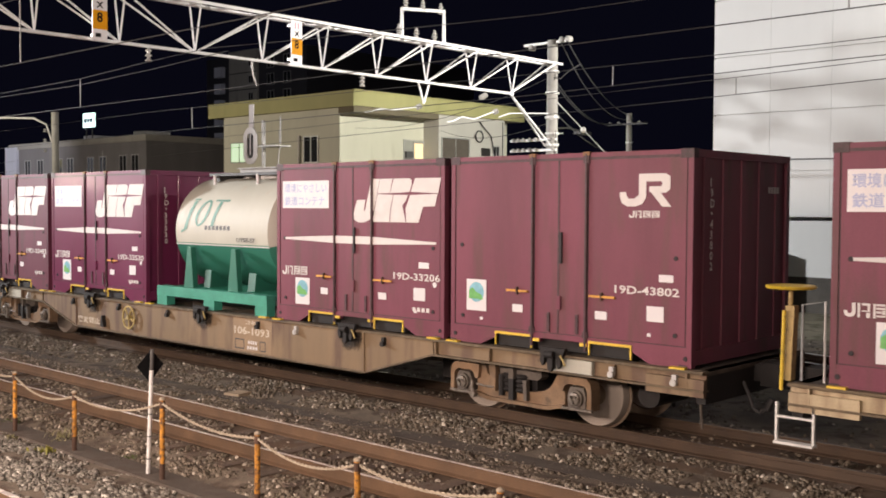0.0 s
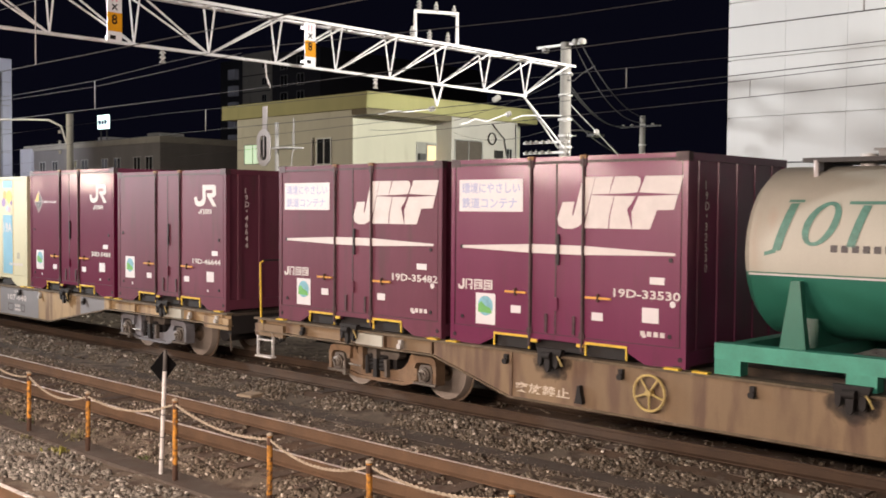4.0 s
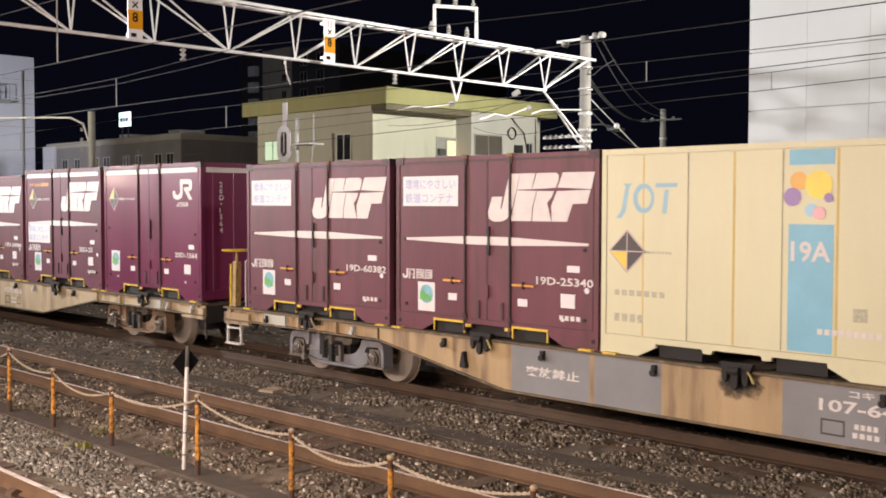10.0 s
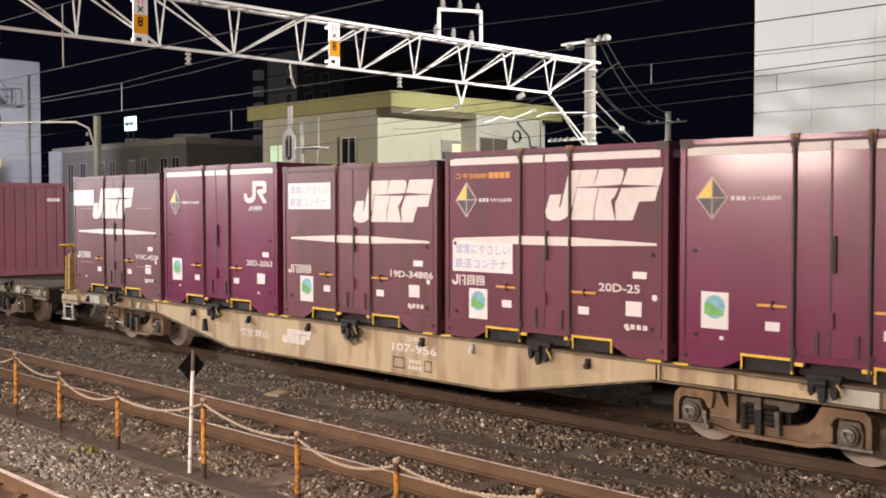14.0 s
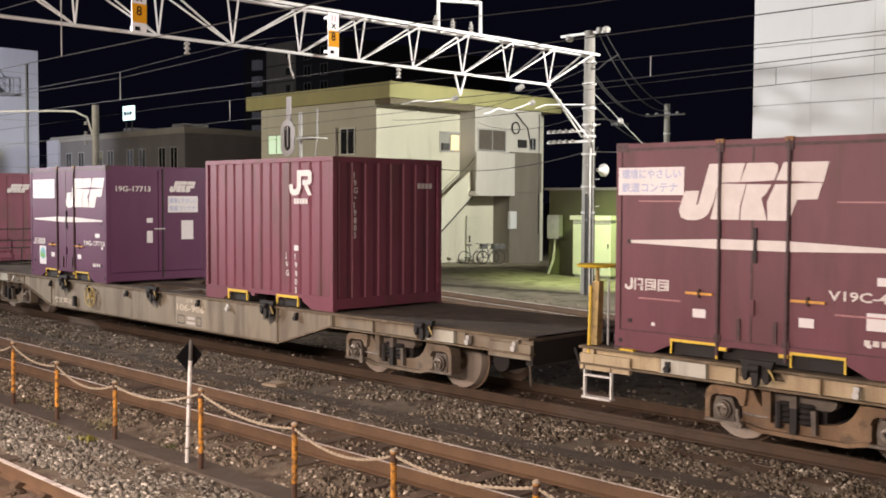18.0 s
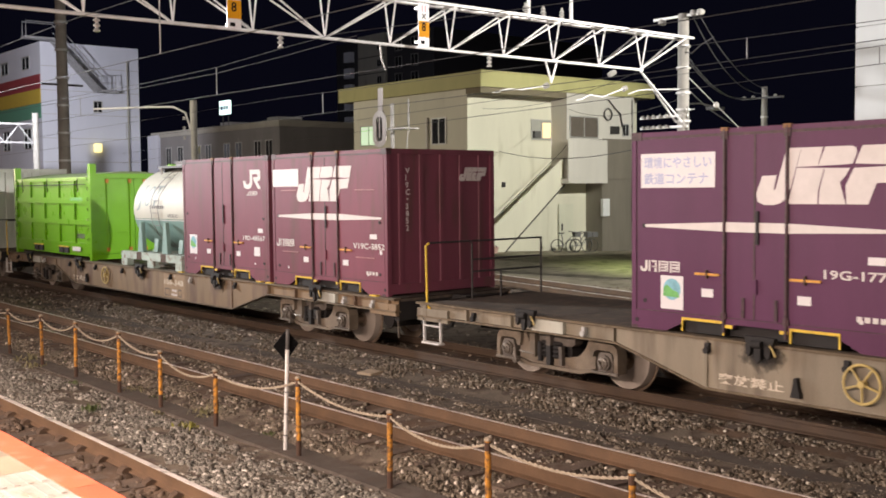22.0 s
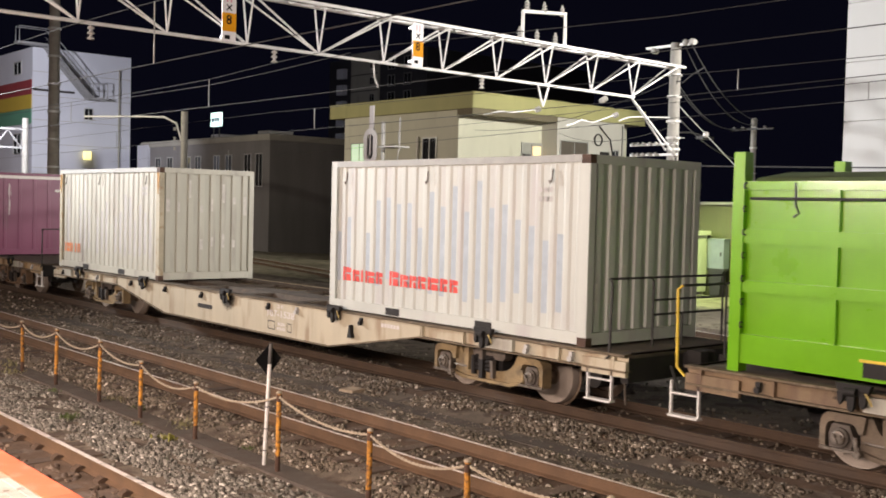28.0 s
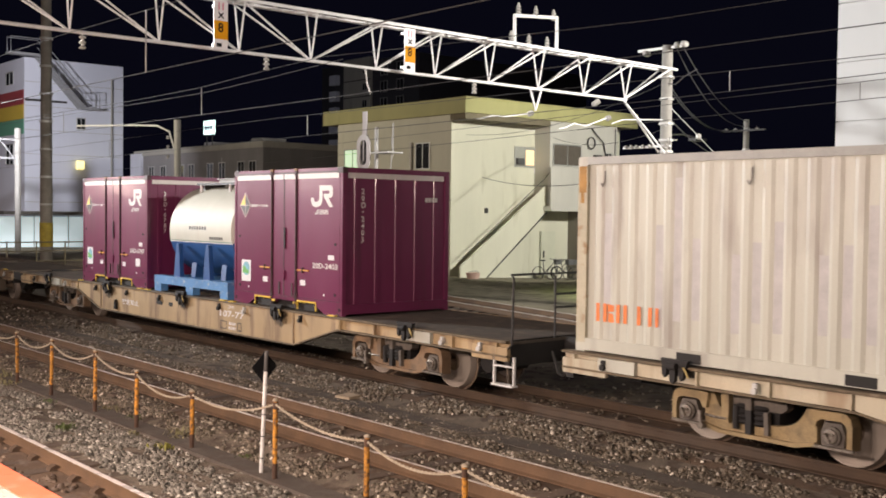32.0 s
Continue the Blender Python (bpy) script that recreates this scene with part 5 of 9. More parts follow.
# ---- train: paints ----
MAROON = {
    "faded": mat("maroon_faded", (0.192, 0.055, 0.084), rough=0.55, vary=0.22, scale=1.1, bump=0.06, dirt=(0.135, 0.055, 0.062), dirt_at=0.58, streak=True, spec=0.28),
    "brown": mat("maroon_brown", (0.150, 0.052, 0.071), rough=0.48, vary=0.22, scale=1.1, bump=0.06, dirt=(0.11, 0.046, 0.052), dirt_at=0.57, streak=True, spec=0.3),
    "gloss": mat("maroon_gloss", (0.125, 0.008, 0.042), rough=0.5, vary=0.08, scale=0.8, bump=0.30, fine=3.0, coat=1.0, spec=0.12),
    "wine": mat("maroon_wine", (0.152, 0.021, 0.072), coat=0.35, rough=0.34, vary=0.12, scale=1.0, bump=0.04, dirt=(0.115, 0.026, 0.058), dirt_at=0.62, streak=True, spec=0.4),
    "purple": mat("maroon_purple", (0.105, 0.032, 0.082), rough=0.5, vary=0.14, scale=1.1, bump=0.05, streak=True, spec=0.25),
    "dark": mat("maroon_dark", (0.145, 0.040, 0.068), rough=0.5, vary=0.22, scale=1.1, bump=0.05, dirt=(0.10, 0.040, 0.052), dirt_at=0.60, streak=True, spec=0.25),
}
# paler than white_print, to offset the weak light on the end walls
END_PRINT = mat("grimy_print", (0.78, 0.73, 0.72), rough=0.6, vary=0.25, scale=12.0, bump=0)
PRINT = mat("white_print", (0.65, 0.615, 0.595), rough=0.55, vary=0.08, scale=6.0, bump=0)
ORANGE_INK = mat("orange_ink", (0.62, 0.26, 0.05), rough=0.55, vary=0.15, bump=0)
PRINT_OLD = mat("worn_print", (0.64, 0.56, 0.44), rough=0.65, vary=0.25, scale=25.0, bump=0)
PRINT_BLUE = mat("blue_print", (0.40, 0.45, 0.64), rough=0.55, vary=0.1, bump=0)
LABEL = mat("white_label", (0.71, 0.69, 0.70), rough=0.5, vary=0.06, bump=0)
ECO_GREEN = mat("sticker_green", (0.16, 0.48, 0.13), rough=0.5, vary=0.3, scale=8.0, bump=0)
ECO_BLUE = mat("sticker_blue", (0.22, 0.50, 0.60), rough=0.5, vary=0.3, scale=8.0, bump=0)
HANDLE = mat("yellow_handle", (0.72, 0.36, 0.05), rough=0.5, vary=0.25, scale=9.0, bump=0)
YELLOW = mat("yellow_paint", (0.80, 0.56, 0.05), rough=0.5, vary=0.25, scale=6.0, bump=0.05, dirt=(0.3, 0.2, 0.05), dirt_at=0.66)
RUBBER = mat("seal_black", (0.022, 0.016, 0.018), rough=0.7, vary=0.3, bump=0)
UNDER = mat("underframe_black", (0.018, 0.016, 0.015), rough=0.8, vary=0.4, scale=4.0)
WHEEL = mat("wheel_steel", (0.21, 0.155, 0.11), rough=0.6, metal=0.15, vary=0.3, scale=6.0)
TREAD = mat("wheel_tread", (0.38, 0.33, 0.28), rough=0.4, metal=0.3, vary=0.1, bump=0)
SIGN_YELLOW = mat("sign_yellow", (0.80, 0.56, 0.08), rough=0.5, vary=0.1, bump=0)
SIGN_BLACK = mat("sign_black", (0.055, 0.05, 0.05), rough=0.5, vary=0.1, bump=0)

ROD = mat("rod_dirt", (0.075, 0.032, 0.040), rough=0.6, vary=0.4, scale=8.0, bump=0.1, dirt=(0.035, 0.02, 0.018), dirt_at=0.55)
COLUMN_OCHRE = mat("rod_cap_ochre", (0.26, 0.13, 0.045), rough=0.7, vary=0.4, scale=20.0, bump=0.05)
VENT_EDGE = mat("vent_edge", (0.42, 0.20, 0.21), rough=0.5, vary=0.3, scale=9.0, bump=0)
TONE = {"faded": "faded maroon", "brown": "brownish maroon", "gloss": "glossy maroon", "wine": "wine-red", "purple": "purple", "dark": "dark maroon"}
L12, HALF = 3.715, 1.225


def hook_shape(x, z, w, h):
    """A thick hook: a bar on the right that curls to the left at its foot."""
    t = h * 0.26
    pts = [(x + w - t, z + h), (x + w, z + h), (x + w, z + 0.28 * h), (x + w * 0.86, z + 0.08 * h), (x + w * 0.6, z), (x + w * 0.3, z), (x + w * 0.08, z + 0.1 * h), (x, z + 0.3 * h), (x, z + 0.44 * h)]
    pts += [(x + t * 0.9, z + 0.44 * h), (x + t * 0.95, z + 0.34 * h), (x + w * 0.34, z + 0.24 * h), (x + w * 0.56, z + 0.24 * h), (x + w - t, z + 0.36 * h)]
    return pts


def round_mark(x, z, w, h):
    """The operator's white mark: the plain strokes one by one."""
    t = h * 0.24
    a, e = x + w * 0.58, x + w
    hook = Geo().flat(hook_shape(x, z, w * 0.52, h), 0)
    bow = [(a - w * 0.06, z + h), (e - 0.18 * w, z + h), (e - 0.1 * w, z + h), (e - 0.02 * w, z + h * 0.9), (e - 0.02 * w, z + h * 0.52), (e - 0.1 * w, z + h * 0.42), (a + w * 0.22, z + h * 0.42), (e, z), (e - w * 0.17, z), (a + w * 0.04, z + h * 0.42), (a, z + h * 0.45), (a, z + h * 0.42 + t * 0.8),
           (e - 0.2 * w, z + h * 0.42 + t * 0.8), (e - 0.17 * w, z + h * 0.42 + t), (e - 0.17 * w, z + h - t * 1.15), (e - 0.2 * w, z + h - t), (a - w * 0.06, z + h - t)]
    return [hook, Geo().flat(bow, 0)]


def slant_mark(x, z, w, h):
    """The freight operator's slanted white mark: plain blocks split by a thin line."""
    k = 0.30 * h

    def s(u, v):
        return (x + u * (w - k) + v * k, z + v * h)

    return [Geo().flat(q, 0) for q in (
        [s(-0.03, 0.18), s(-0.02, 0.51), s(0.095, 0.52), s(0.104, 0.27), s(0.112, 0.24), s(0.118, 0.30), s(0.118, 1.0), s(0.232, 1.0), s(0.236, 0.30), s(0.222, 0.10), s(0.19, 0.02), s(0.14, -0.02), s(0.06, -0.02), s(0.0, 0.04)],
        [s(0.238, 0.66), s(0.235, 1.0), s(0.398, 1.0), s(0.398, 0.668)],
        [s(0.402, 0.668), s(0.412, 1.0), s(0.61, 1.0), s(0.645, 0.96), s(0.658, 0.86), s(0.65, 0.695), s(0.55, 0.678)],
        [s(0.25, 0.0), s(0.24, 0.645), s(0.45, 0.632), s(0.452, 0.25), s(0.475, 0.0)],
        [s(0.485, 0.0), s(0.462, 0.25), s(0.457, 0.632), s(0.64, 0.622), s(0.624, 0.48), s(0.597, 0.38), s(0.685, 0.0)],
        [s(0.665, 0.695), s(0.683, 1.0), s(1.0, 1.0), s(1.005, 0.655)],
        [s(0.69, 0.0), s(0.645, 0.32), s(0.668, 0.622), s(1.0, 0.645), s(1.0, 0.37), s(0.86, 0.36), s(0.845, 0.0)])]


def name_shapes(x, z, w, h):
    """The operator's small name line as plain strokes: a hook, a stub and two dense blocks."""
    g = Geo().flat(hook_shape(x, z, w * 0.19, h), 0)
    for x0, x1, z0, z1 in ((0.22, 0.26, 0, 1), (0.29, 0.42, 0.85, 1), (0.38, 0.42, 0.5, 0.85), (0.29, 0.42, 0.42, 0.5), (0.36, 0.42, 0, 0.36)):
        g.flat([(x + x0 * w, z + z0 * h), (x + x1 * w, z + z0 * h), (x + x1 * w, z + z1 * h), (x + x0 * w, z + z1 * h)], 0)
    for b in (0.47, 0.75):
        for x0, x1, z0, z1 in ((0, 0.04, 0, 1), (0.2, 0.24, 0.1, 1), (0.05, 0.19, 0.86, 1), (0.05, 0.19, 0.62, 0.76), (0.05, 0.13, 0.36, 0.5), (0.05, 0.19, 0.1, 0.22), (0.14, 0.19, 0.28, 0.58)):
            g.flat([(x + (b + x0) * w, z + z0 * h), (x + (b + x1) * w, z + z0 * h), (x + (b + x1) * w, z + z1 * h), (x + (b + x0) * w, z + z1 * h)], 0)
    return g


def put_mark(parent, key, make, material, at, label=""):
    """Sets the strokes of a mark on a wall, each a part of its own."""
    if (key, 0) not in STROKES:
        for i, g in enumerate(make()):
            STROKES[key, i] = g.mesh("mark_stroke", material)
    i = 0
    while (key, i) in STROKES:
        part("mark_stroke", STROKES[key, i], material, parent, label, at=at)
        i += 1


STROKES = {}


def bars(x, z, w, h, n, gap=0.3):
    """A line of writing that cannot be read, as plain bars."""
    g = Geo()
    step = w / n
    for i in range(n):
        g.flat([(x + i * step, z), (x + (i + 1 - gap) * step, z), (x + (i + 1 - gap) * step, z + h), (x + i * step, z + h)], 0)
    return g


def rect(x, z, w, h):
    return Geo().flat([(x, z), (x + w, z), (x + w, z + h), (x, z + h)], 0)


def put_text(parent, words, x, y, z, height, material, width=None, name="lettering", turn=0):
    return part(name, text_mesh(words, height, material, width), material, parent, at=pose(x, y, z, 0, 0, turn))


def end_text(parent, words, x, y, z_top, height, material):
    """Figures set one under another on the end wall that faces +x."""
    for i, ch in enumerate(words):
        if ch == "-":
            part("lettering", shared("dash", lambda: rect(0, 0, 0.03, 0.03), material), material, parent, at=pose(x, y + 0.02, z_top - i * height * 1.22 + height * 0.4, 0, 0, 90))
        else:
            part("lettering", text_mesh(ch, height, material), material, parent, at=pose(x, y, z_top - i * height * 1.22, 0, 0, 90))


def diamond(parent, x, z, w, h, y, low=False):
    """The black and yellow size warning with its thin pale border."""
    rim = part("warning_border", Geo().flat([(x - w / 2, z), (x, z - h / 2), (x + w / 2, z), (x, z + h / 2)], 0), SIGN_PALE, parent, "black and yellow warning diamond", at=pose(0, y, 0))
    a, b, g = w / 2 - 0.032, h / 2 - 0.036, 0.007
    for sx, sz, m in ((-1, 1, SIGN_BLACK if low else SIGN_YELLOW), (1, 1, SIGN_BLACK), (-1, -1, SIGN_YELLOW if low else SIGN_BLACK), (1, -1, SIGN_BLACK)):
        part("warning_quarter", Geo().flat([(x + sx * g, z + sz * g), (x + sx * a, z + sz * g), (x + sx * g, z + sz * b)], 0), m, rim, at=pose(0, -0.002, 0))


SIGN_PALE = mat("sign_pale", (0.50, 0.40, 0.38), rough=0.55, vary=0.15, bump=0)


def shell_geo(length, height):
    """Frame of a twelve-foot container: posts, rails and inset wall panels."""
    g = Geo()
    a = length / 2
    for sx in (-1, 1):
        for sy in (-1, 1):
            x0, x1 = sorted((sx * a, sx * (a - 0.07)))
            y0, y1 = sorted((sy * HALF, sy * (HALF - 0.09)))
            g.box(x0, y0, 0.0, x1, y1, height)
    for sy in (-1, 1):
        y0, y1 = sorted((sy * HALF, sy * (HALF - 0.08)))
        g.box(-a + 0.07, y0, height - 0.07, a - 0.07, y1, height)
        yy = HALF - 0.001
        poly = [(-a + 0.07, 0.0), (-a + 0.55, 0.0), (-a + 0.8, 0.12), (-a + 0.8, 0.165), (-a + 1.42, 0.165), (-a + 1.44, 0.115), (-a + 1.54, 0.115), (-a + 1.56, 0.165), (a - 1.56, 0.165), (a - 1.54, 0.115), (a - 1.44, 0.115), (a - 1.42, 0.165), (a - 0.8, 0.165), (a - 0.8, 0.12), (a - 0.55, 0.0), (a - 0.07, 0.0), (a - 0.07, 0.235), (-a + 0.07, 0.235)]
        y0, y1 = sorted((sy * yy, sy * (yy - 0.06)))
        g.prism(poly, "y", y0, y1)
    for sx in (-1, 1):
        x0, x1 = sorted((sx * a, sx * (a - 0.06)))
        g.box(x0, -HALF + 0.09, height - 0.09, x1, HALF - 0.09, height)
        g.box(x0, -HALF + 0.09, 0.03, x1, HALF - 0.09, 0.2)
    return g


def wall_geo(length, height):
    """Walls, floor and roof set a little inside the frame."""
    a = length / 2
    return Geo().box(-a + 0.035, -HALF + 0.03, 0.2, a - 0.06, HALF - 0.03, height - 0.03)


def end_geo(length, height, n=5, deep=0.016, share=0.22):
    """A ribbed end wall that faces +x, in one sheet."""
    a = length / 2 - 0.02
    pts, step = [], 2.27 / n
    for i in range(n):
        y = -1.135 + i * step
        pts += [(a - deep, y), (a - deep, y + step * (1 - share) * 0.5), (a, y + step * (0.5 - share * 0.4)), (a, y + step * (0.5 + share * 0.4)), (a - deep, y + step * (0.5 + share * 0.5))]
    pts += [(a - deep, 1.135), (a - deep - 0.02, 1.135), (a - deep - 0.02, -1.135)]
    return Geo().prism(pts, "z", 0.2, height - 0.09)


def container12(name, paint, look_kind, number, height=2.5, stripe=False, warn=False, group="containers on the train", sticker=True, shine="", blank_panel=False):
    """A maroon twelve-foot railway container with side doors; look_kind 'round' or 'slant' tells which mark it bears."""
    body_mat = MAROON[paint]
    words = {"round": "white strokes as mark", "slant": "a slanted white mark and stripe"}[look_kind]
    ob = thing("container", f"{shine or TONE[paint]} steel railway container with {words}", "container", group)
    a, front = L12 / 2, -HALF
    f = lambda u: u - a
    part("frame", shared("frame:%.2f" % height, lambda: shell_geo(L12, height), body_mat), body_mat, ob)
    part("side_wall", shared("walls:%.2f" % height, lambda: wall_geo(L12, height), body_mat), body_mat, ob)
    part("end_wall", shared("end_wall:%.2f" % height, lambda: end_geo(L12, height), body_mat), body_mat, ob)
    # door leaves proud of the side wall
    for u0, u1 in ((0.09, 1.40), (1.43, 1.815), (1.83, 2.235), (2.265, 3.625)):
        part("door_panel", shared("leaf:%.2f:%.2f" % (u0, height), lambda: Geo().box(f(u0), front + 0.006, 0.245, f(u1), front + 0.03, height - 0.085), body_mat), body_mat, ob)
    for u in (1.415, 2.25):
        rod = part("lock_rod", shared("rod:%.2f" % height, lambda: Geo().cyl((0, 0, 0.06), (0, 0, height - 0.01), 0.022, 8).box(-0.045, -0.012, height - 0.13, 0.045, 0.02, height - 0.03).box(-0.04, -0.012, 0.22, 0.04, 0.02, 0.3), ROD), ROD, ob, at=pose(f(u), front - 0.004, 0))
        part("rod_cap", shared("rod_cap:%.2f" % height, lambda: Geo().box(-0.05, -0.018, height - 0.035, 0.05, 0.03, height + 0.012), COLUMN_OCHRE), COLUMN_OCHRE, rod, "ochre rod cap")
        part("seal", shared("seal:%.2f" % height, lambda: Geo().box(-0.03, 0, 0.24, -0.012, 0.008, height - 0.09).box(0.012, 0, 0.24, 0.03, 0.008, height - 0.09), RUBBER), RUBBER, rod, at=pose(0, 0.006, 0))
    part("edge_seal", shared("edge:%.2f" % height, lambda: Geo().box(f(0.07), front + 0.012, 0.24, f(0.09), front + 0.02, height - 0.07).box(f(3.625), front + 0.012, 0.24, f(3.645), front + 0.02, height - 0.07).box(f(0.09), front + 0.012, height - 0.085, f(3.625), front + 0.02, height - 0.072).box(f(0.07), front + 0.002, 0.233, f(3.645), front + 0.012, 0.243), ROD), ROD, ob)
    part("door_grip", shared("grip", lambda: Geo().box(-0.018, -0.022, 1.13, 0.018, 0.004, 1.52), RUBBER), RUBBER, ob, at=pose(f(1.87), front, 0))
    part("lock_case", shared("lock_case", lambda: Geo().box(-0.03, -0.02, 0.55, 0.03, 0.004, 0.72), body_mat), body_mat, ob, at=pose(f(1.84), front, 0))
    for u in (1.68, 2.12):
        part("stop_bar", shared("stop_bar", lambda: Geo().box(-0.02, -0.012, 0.26, 0.02, 0.004, 0.5), ROD), ROD, ob, at=pose(f(u), front, 0))
    for u, z in ((0.2, 1.32), (3.5, 1.25), (0.22, 0.36), (3.5, 0.36)):
        part("hinge_pin", shared("pin", lambda: Geo().cyl((0, -0.012, 0), (0, 0.004, 0), 0.028, 8), RUBBER), RUBBER, ob, at=pose(f(u), front + 0.006, z))
    for u in (0.55, 3.15):
        part("paper_label", shared("dot", lambda: rect(-0.025, 0, 0.05, 0.04), LABEL), LABEL, ob, at=pose(f(u), front + 0.004, 0.32))
    for u0, u1 in ((1.0, 1.35), (2.30, 2.68)):
        part("latch_handle", shared("latch:%.2f" % u0, lambda: Geo().box(f(u0), front - 0.022, 0.735, f(u1), front + 0.0, 0.762), HANDLE), HANDLE, ob, "yellow latch handle")
        part("latch_keeper", shared("keeper:%.2f" % u0, lambda: Geo().box(f((u0 + u1) / 2) - 0.012, front - 0.03, 0.70, f((u0 + u1) / 2) + 0.012, front, 0.80), POST_DARK), POST_DARK, ob)
        part("paper_label", shared("tag:%.2f" % u0, lambda: rect(f(u0 + 0.09), 0.47, 0.17, 0.1), LABEL), LABEL, ob, at=pose(0, front - 0.001, 0))
    for u0 in (0.80, 2.30):
        x0 = f(u0)
        pk = part("fork_pocket", shared("pocket:%.2f" % u0, lambda: Geo().box(x0 + 0.02, front + 0.05, 0.01, x0 + 0.6, front + 0.4, 0.165), UNDER), UNDER, ob, "black fork pocket")
        part("pocket_rim", shared("rim:%.2f" % u0, lambda: Geo().box(x0, front - 0.012, 0.165, x0 + 0.62, front + 0.01, 0.195).box(x0 + 0.6, front - 0.01, 0.02, x0 + 0.62, front + 0.01, 0.165).box(x0, front - 0.01, 0.02, x0 + 0.02, front + 0.01, 0.165), YELLOW), YELLOW, pk, "yellow painted rim")
        u1 = 1.44 if u0 < 1 else 2.175
        part("pocket_lug", shared("pocket_lug", lambda: Geo().box(0, front - 0.014, 0.118, 0.1, front + 0.02, 0.158), YELLOW), YELLOW, ob, "yellow lug beside the pocket", at=pose(f(u1), 0, 0))
    # solid black block in place of the shade between the pockets
    part("underside", shared("underside", lambda: Geo().box(f(1.42), front + 0.12, 0.012, f(2.295), front + 0.2, 0.2), UNDER), UNDER, ob, "black recess between the pockets")
    for u in (0.0, 3.555):
        post = part("corner_fitting", shared("corner_fitting:%.2f" % height, lambda: Geo().box(-0.004, front - 0.006, height - 0.10, 0.164, front + 0.1, height + 0.008), ROD), ROD, ob, "dark worn corner fitting", at=pose(f(u), 0, 0))
        part("corner_fitting", shared("corner_foot", lambda: Geo().box(-0.003, front - 0.004, 0.0, 0.10, front + 0.1, 0.035), ROD), ROD, ob, "dark worn corner fitting", at=pose(f(u), 0, 0))
        part("lock_hole", shared("lock_hole", lambda: Geo().lathe([(-0.007, 0.0), (-0.006, 0.028), (0.0, 0.03)], "y", (0.085, front, 0.105), 10), RUBBER), RUBBER, post)
    part("centre_seam", shared("centre_seam:%.2f" % height, lambda: Geo().box(f(1.812), front + 0.001, 0.25, f(1.836), front + 0.02, height - 0.09), ROD), ROD, ob)
    # dark strip drawn in for the shadow below the roof edge
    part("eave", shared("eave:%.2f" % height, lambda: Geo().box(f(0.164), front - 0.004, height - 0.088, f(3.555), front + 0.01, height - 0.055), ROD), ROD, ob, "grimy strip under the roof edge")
    y = front - 0.001
    if sum(map(ord, number)) % 3 != 1:
        part("paper_label", shared("sheet", lambda: rect(f(3.12), 0.50, 0.23, 0.18), LABEL), LABEL, ob, "white loading sheet", at=pose(0, y, 0))
    if sticker:
        st = part("sticker", shared("eco:" + look_kind, lambda: rect(f(0.29 if look_kind == "round" else 0.47), 0.44 if look_kind == "round" else 0.28, 0.35, 0.42), LABEL), LABEL, ob, "white sticker with a green and blue globe", at=pose(0, y, 0))
        cx, cz = f(0.29 if look_kind == "round" else 0.47) + 0.175, (0.44 if look_kind == "round" else 0.28) + 0.25
        disc = lambda r, k0, k1: [(cx + r * math.cos(k * math.tau / 24), cz + r * 1.0 * math.sin(k * math.tau / 24)) for k in range(k0, k1)]
        part("sticker_print", shared("globe:" + look_kind, lambda: Geo().flat(disc(0.135, 0, 24), 0), ECO_BLUE), ECO_BLUE, st, at=pose(0, -0.001, 0))
        part("sticker_print", shared("leafs:" + look_kind, lambda: Geo().flat([(cx - 0.135, cz - 0.09), (cx - 0.13, cz + 0.02), (cx - 0.07, cz + 0.06), (cx + 0.0, cz + 0.0), (cx + 0.09, cz - 0.03), (cx + 0.12, cz - 0.1)], 0), ECO_GREEN), ECO_GREEN, st, at=pose(0, -0.002, 0))
    lift = height - 2.5
    if look_kind == "round":
        put_mark(ob, "round", lambda: round_mark(f(2.73), 1.845, 0.70, 0.385), PRINT, pose(0, y, lift * 0.6))
        part("mark_line", shared("mark_sub", lambda: name_shapes(f(2.86), 1.71, 0.42, 0.085), PRINT), PRINT, ob, at=pose(0, y, lift * 0.6))["kind"] = "stuff"
        put_text(ob, number, f(2.67 if number[0] == "1" else 2.79), y, 0.805, 0.10, PRINT, 0.098 * len(number))
        part("paper_label", shared("sq", lambda: rect(f(3.28), 0.97, 0.19, 0.085), LABEL), LABEL, ob, at=pose(0, y, 0))
    else:
        vent = number[0] == "V"
        put_mark(ob, "slant_vent" if vent else "slant", lambda: slant_mark(f(0.90 if vent else 1.86), 1.605, 1.79, 0.63), PRINT, pose(0, y, lift * 0.6))
        g = lambda: Geo().flat([(f(0.18), 1.305), (f(1.46), 1.27), (f(2.25), 1.27), (f(3.56), 1.305), (f(3.56), 1.335), (f(2.25), 1.385), (f(1.46), 1.385), (f(0.18), 1.335)], 0)
        part("stripe", shared("taper", g, PRINT), PRINT, ob, "white tapering stripe", at=pose(0, y - 0.004, lift * 0.6))
        if warn != "panel_low":
            pz = (1.88 if vent else 1.80) + lift * 0.6
        else:
            pz = 0.93
        pn = part("slogan_panel", shared("slogan:%s" % vent, lambda: rect(0, 0, 0.92 if vent else 1.13, 0.33 if vent else 0.43), LABEL), LABEL, ob, "white panel with a faded blue slogan", at=pose(f(0.03 if vent else 0.15), y, pz))
        if not blank_panel:
            k = 0.8 if vent else 1.0
            part("slogan", text_mesh("環境にやさしい", 0.15 * k, PRINT_BLUE, 1.03 * k), PRINT_BLUE, pn, at=pose(0.05, -0.001, 0.24 * k))
            part("slogan", text_mesh("鉄道コンテナ", 0.15 * k, PRINT_BLUE, 0.98 * k), PRINT_BLUE, pn, at=pose(0.05, -0.001, 0.04 * k))
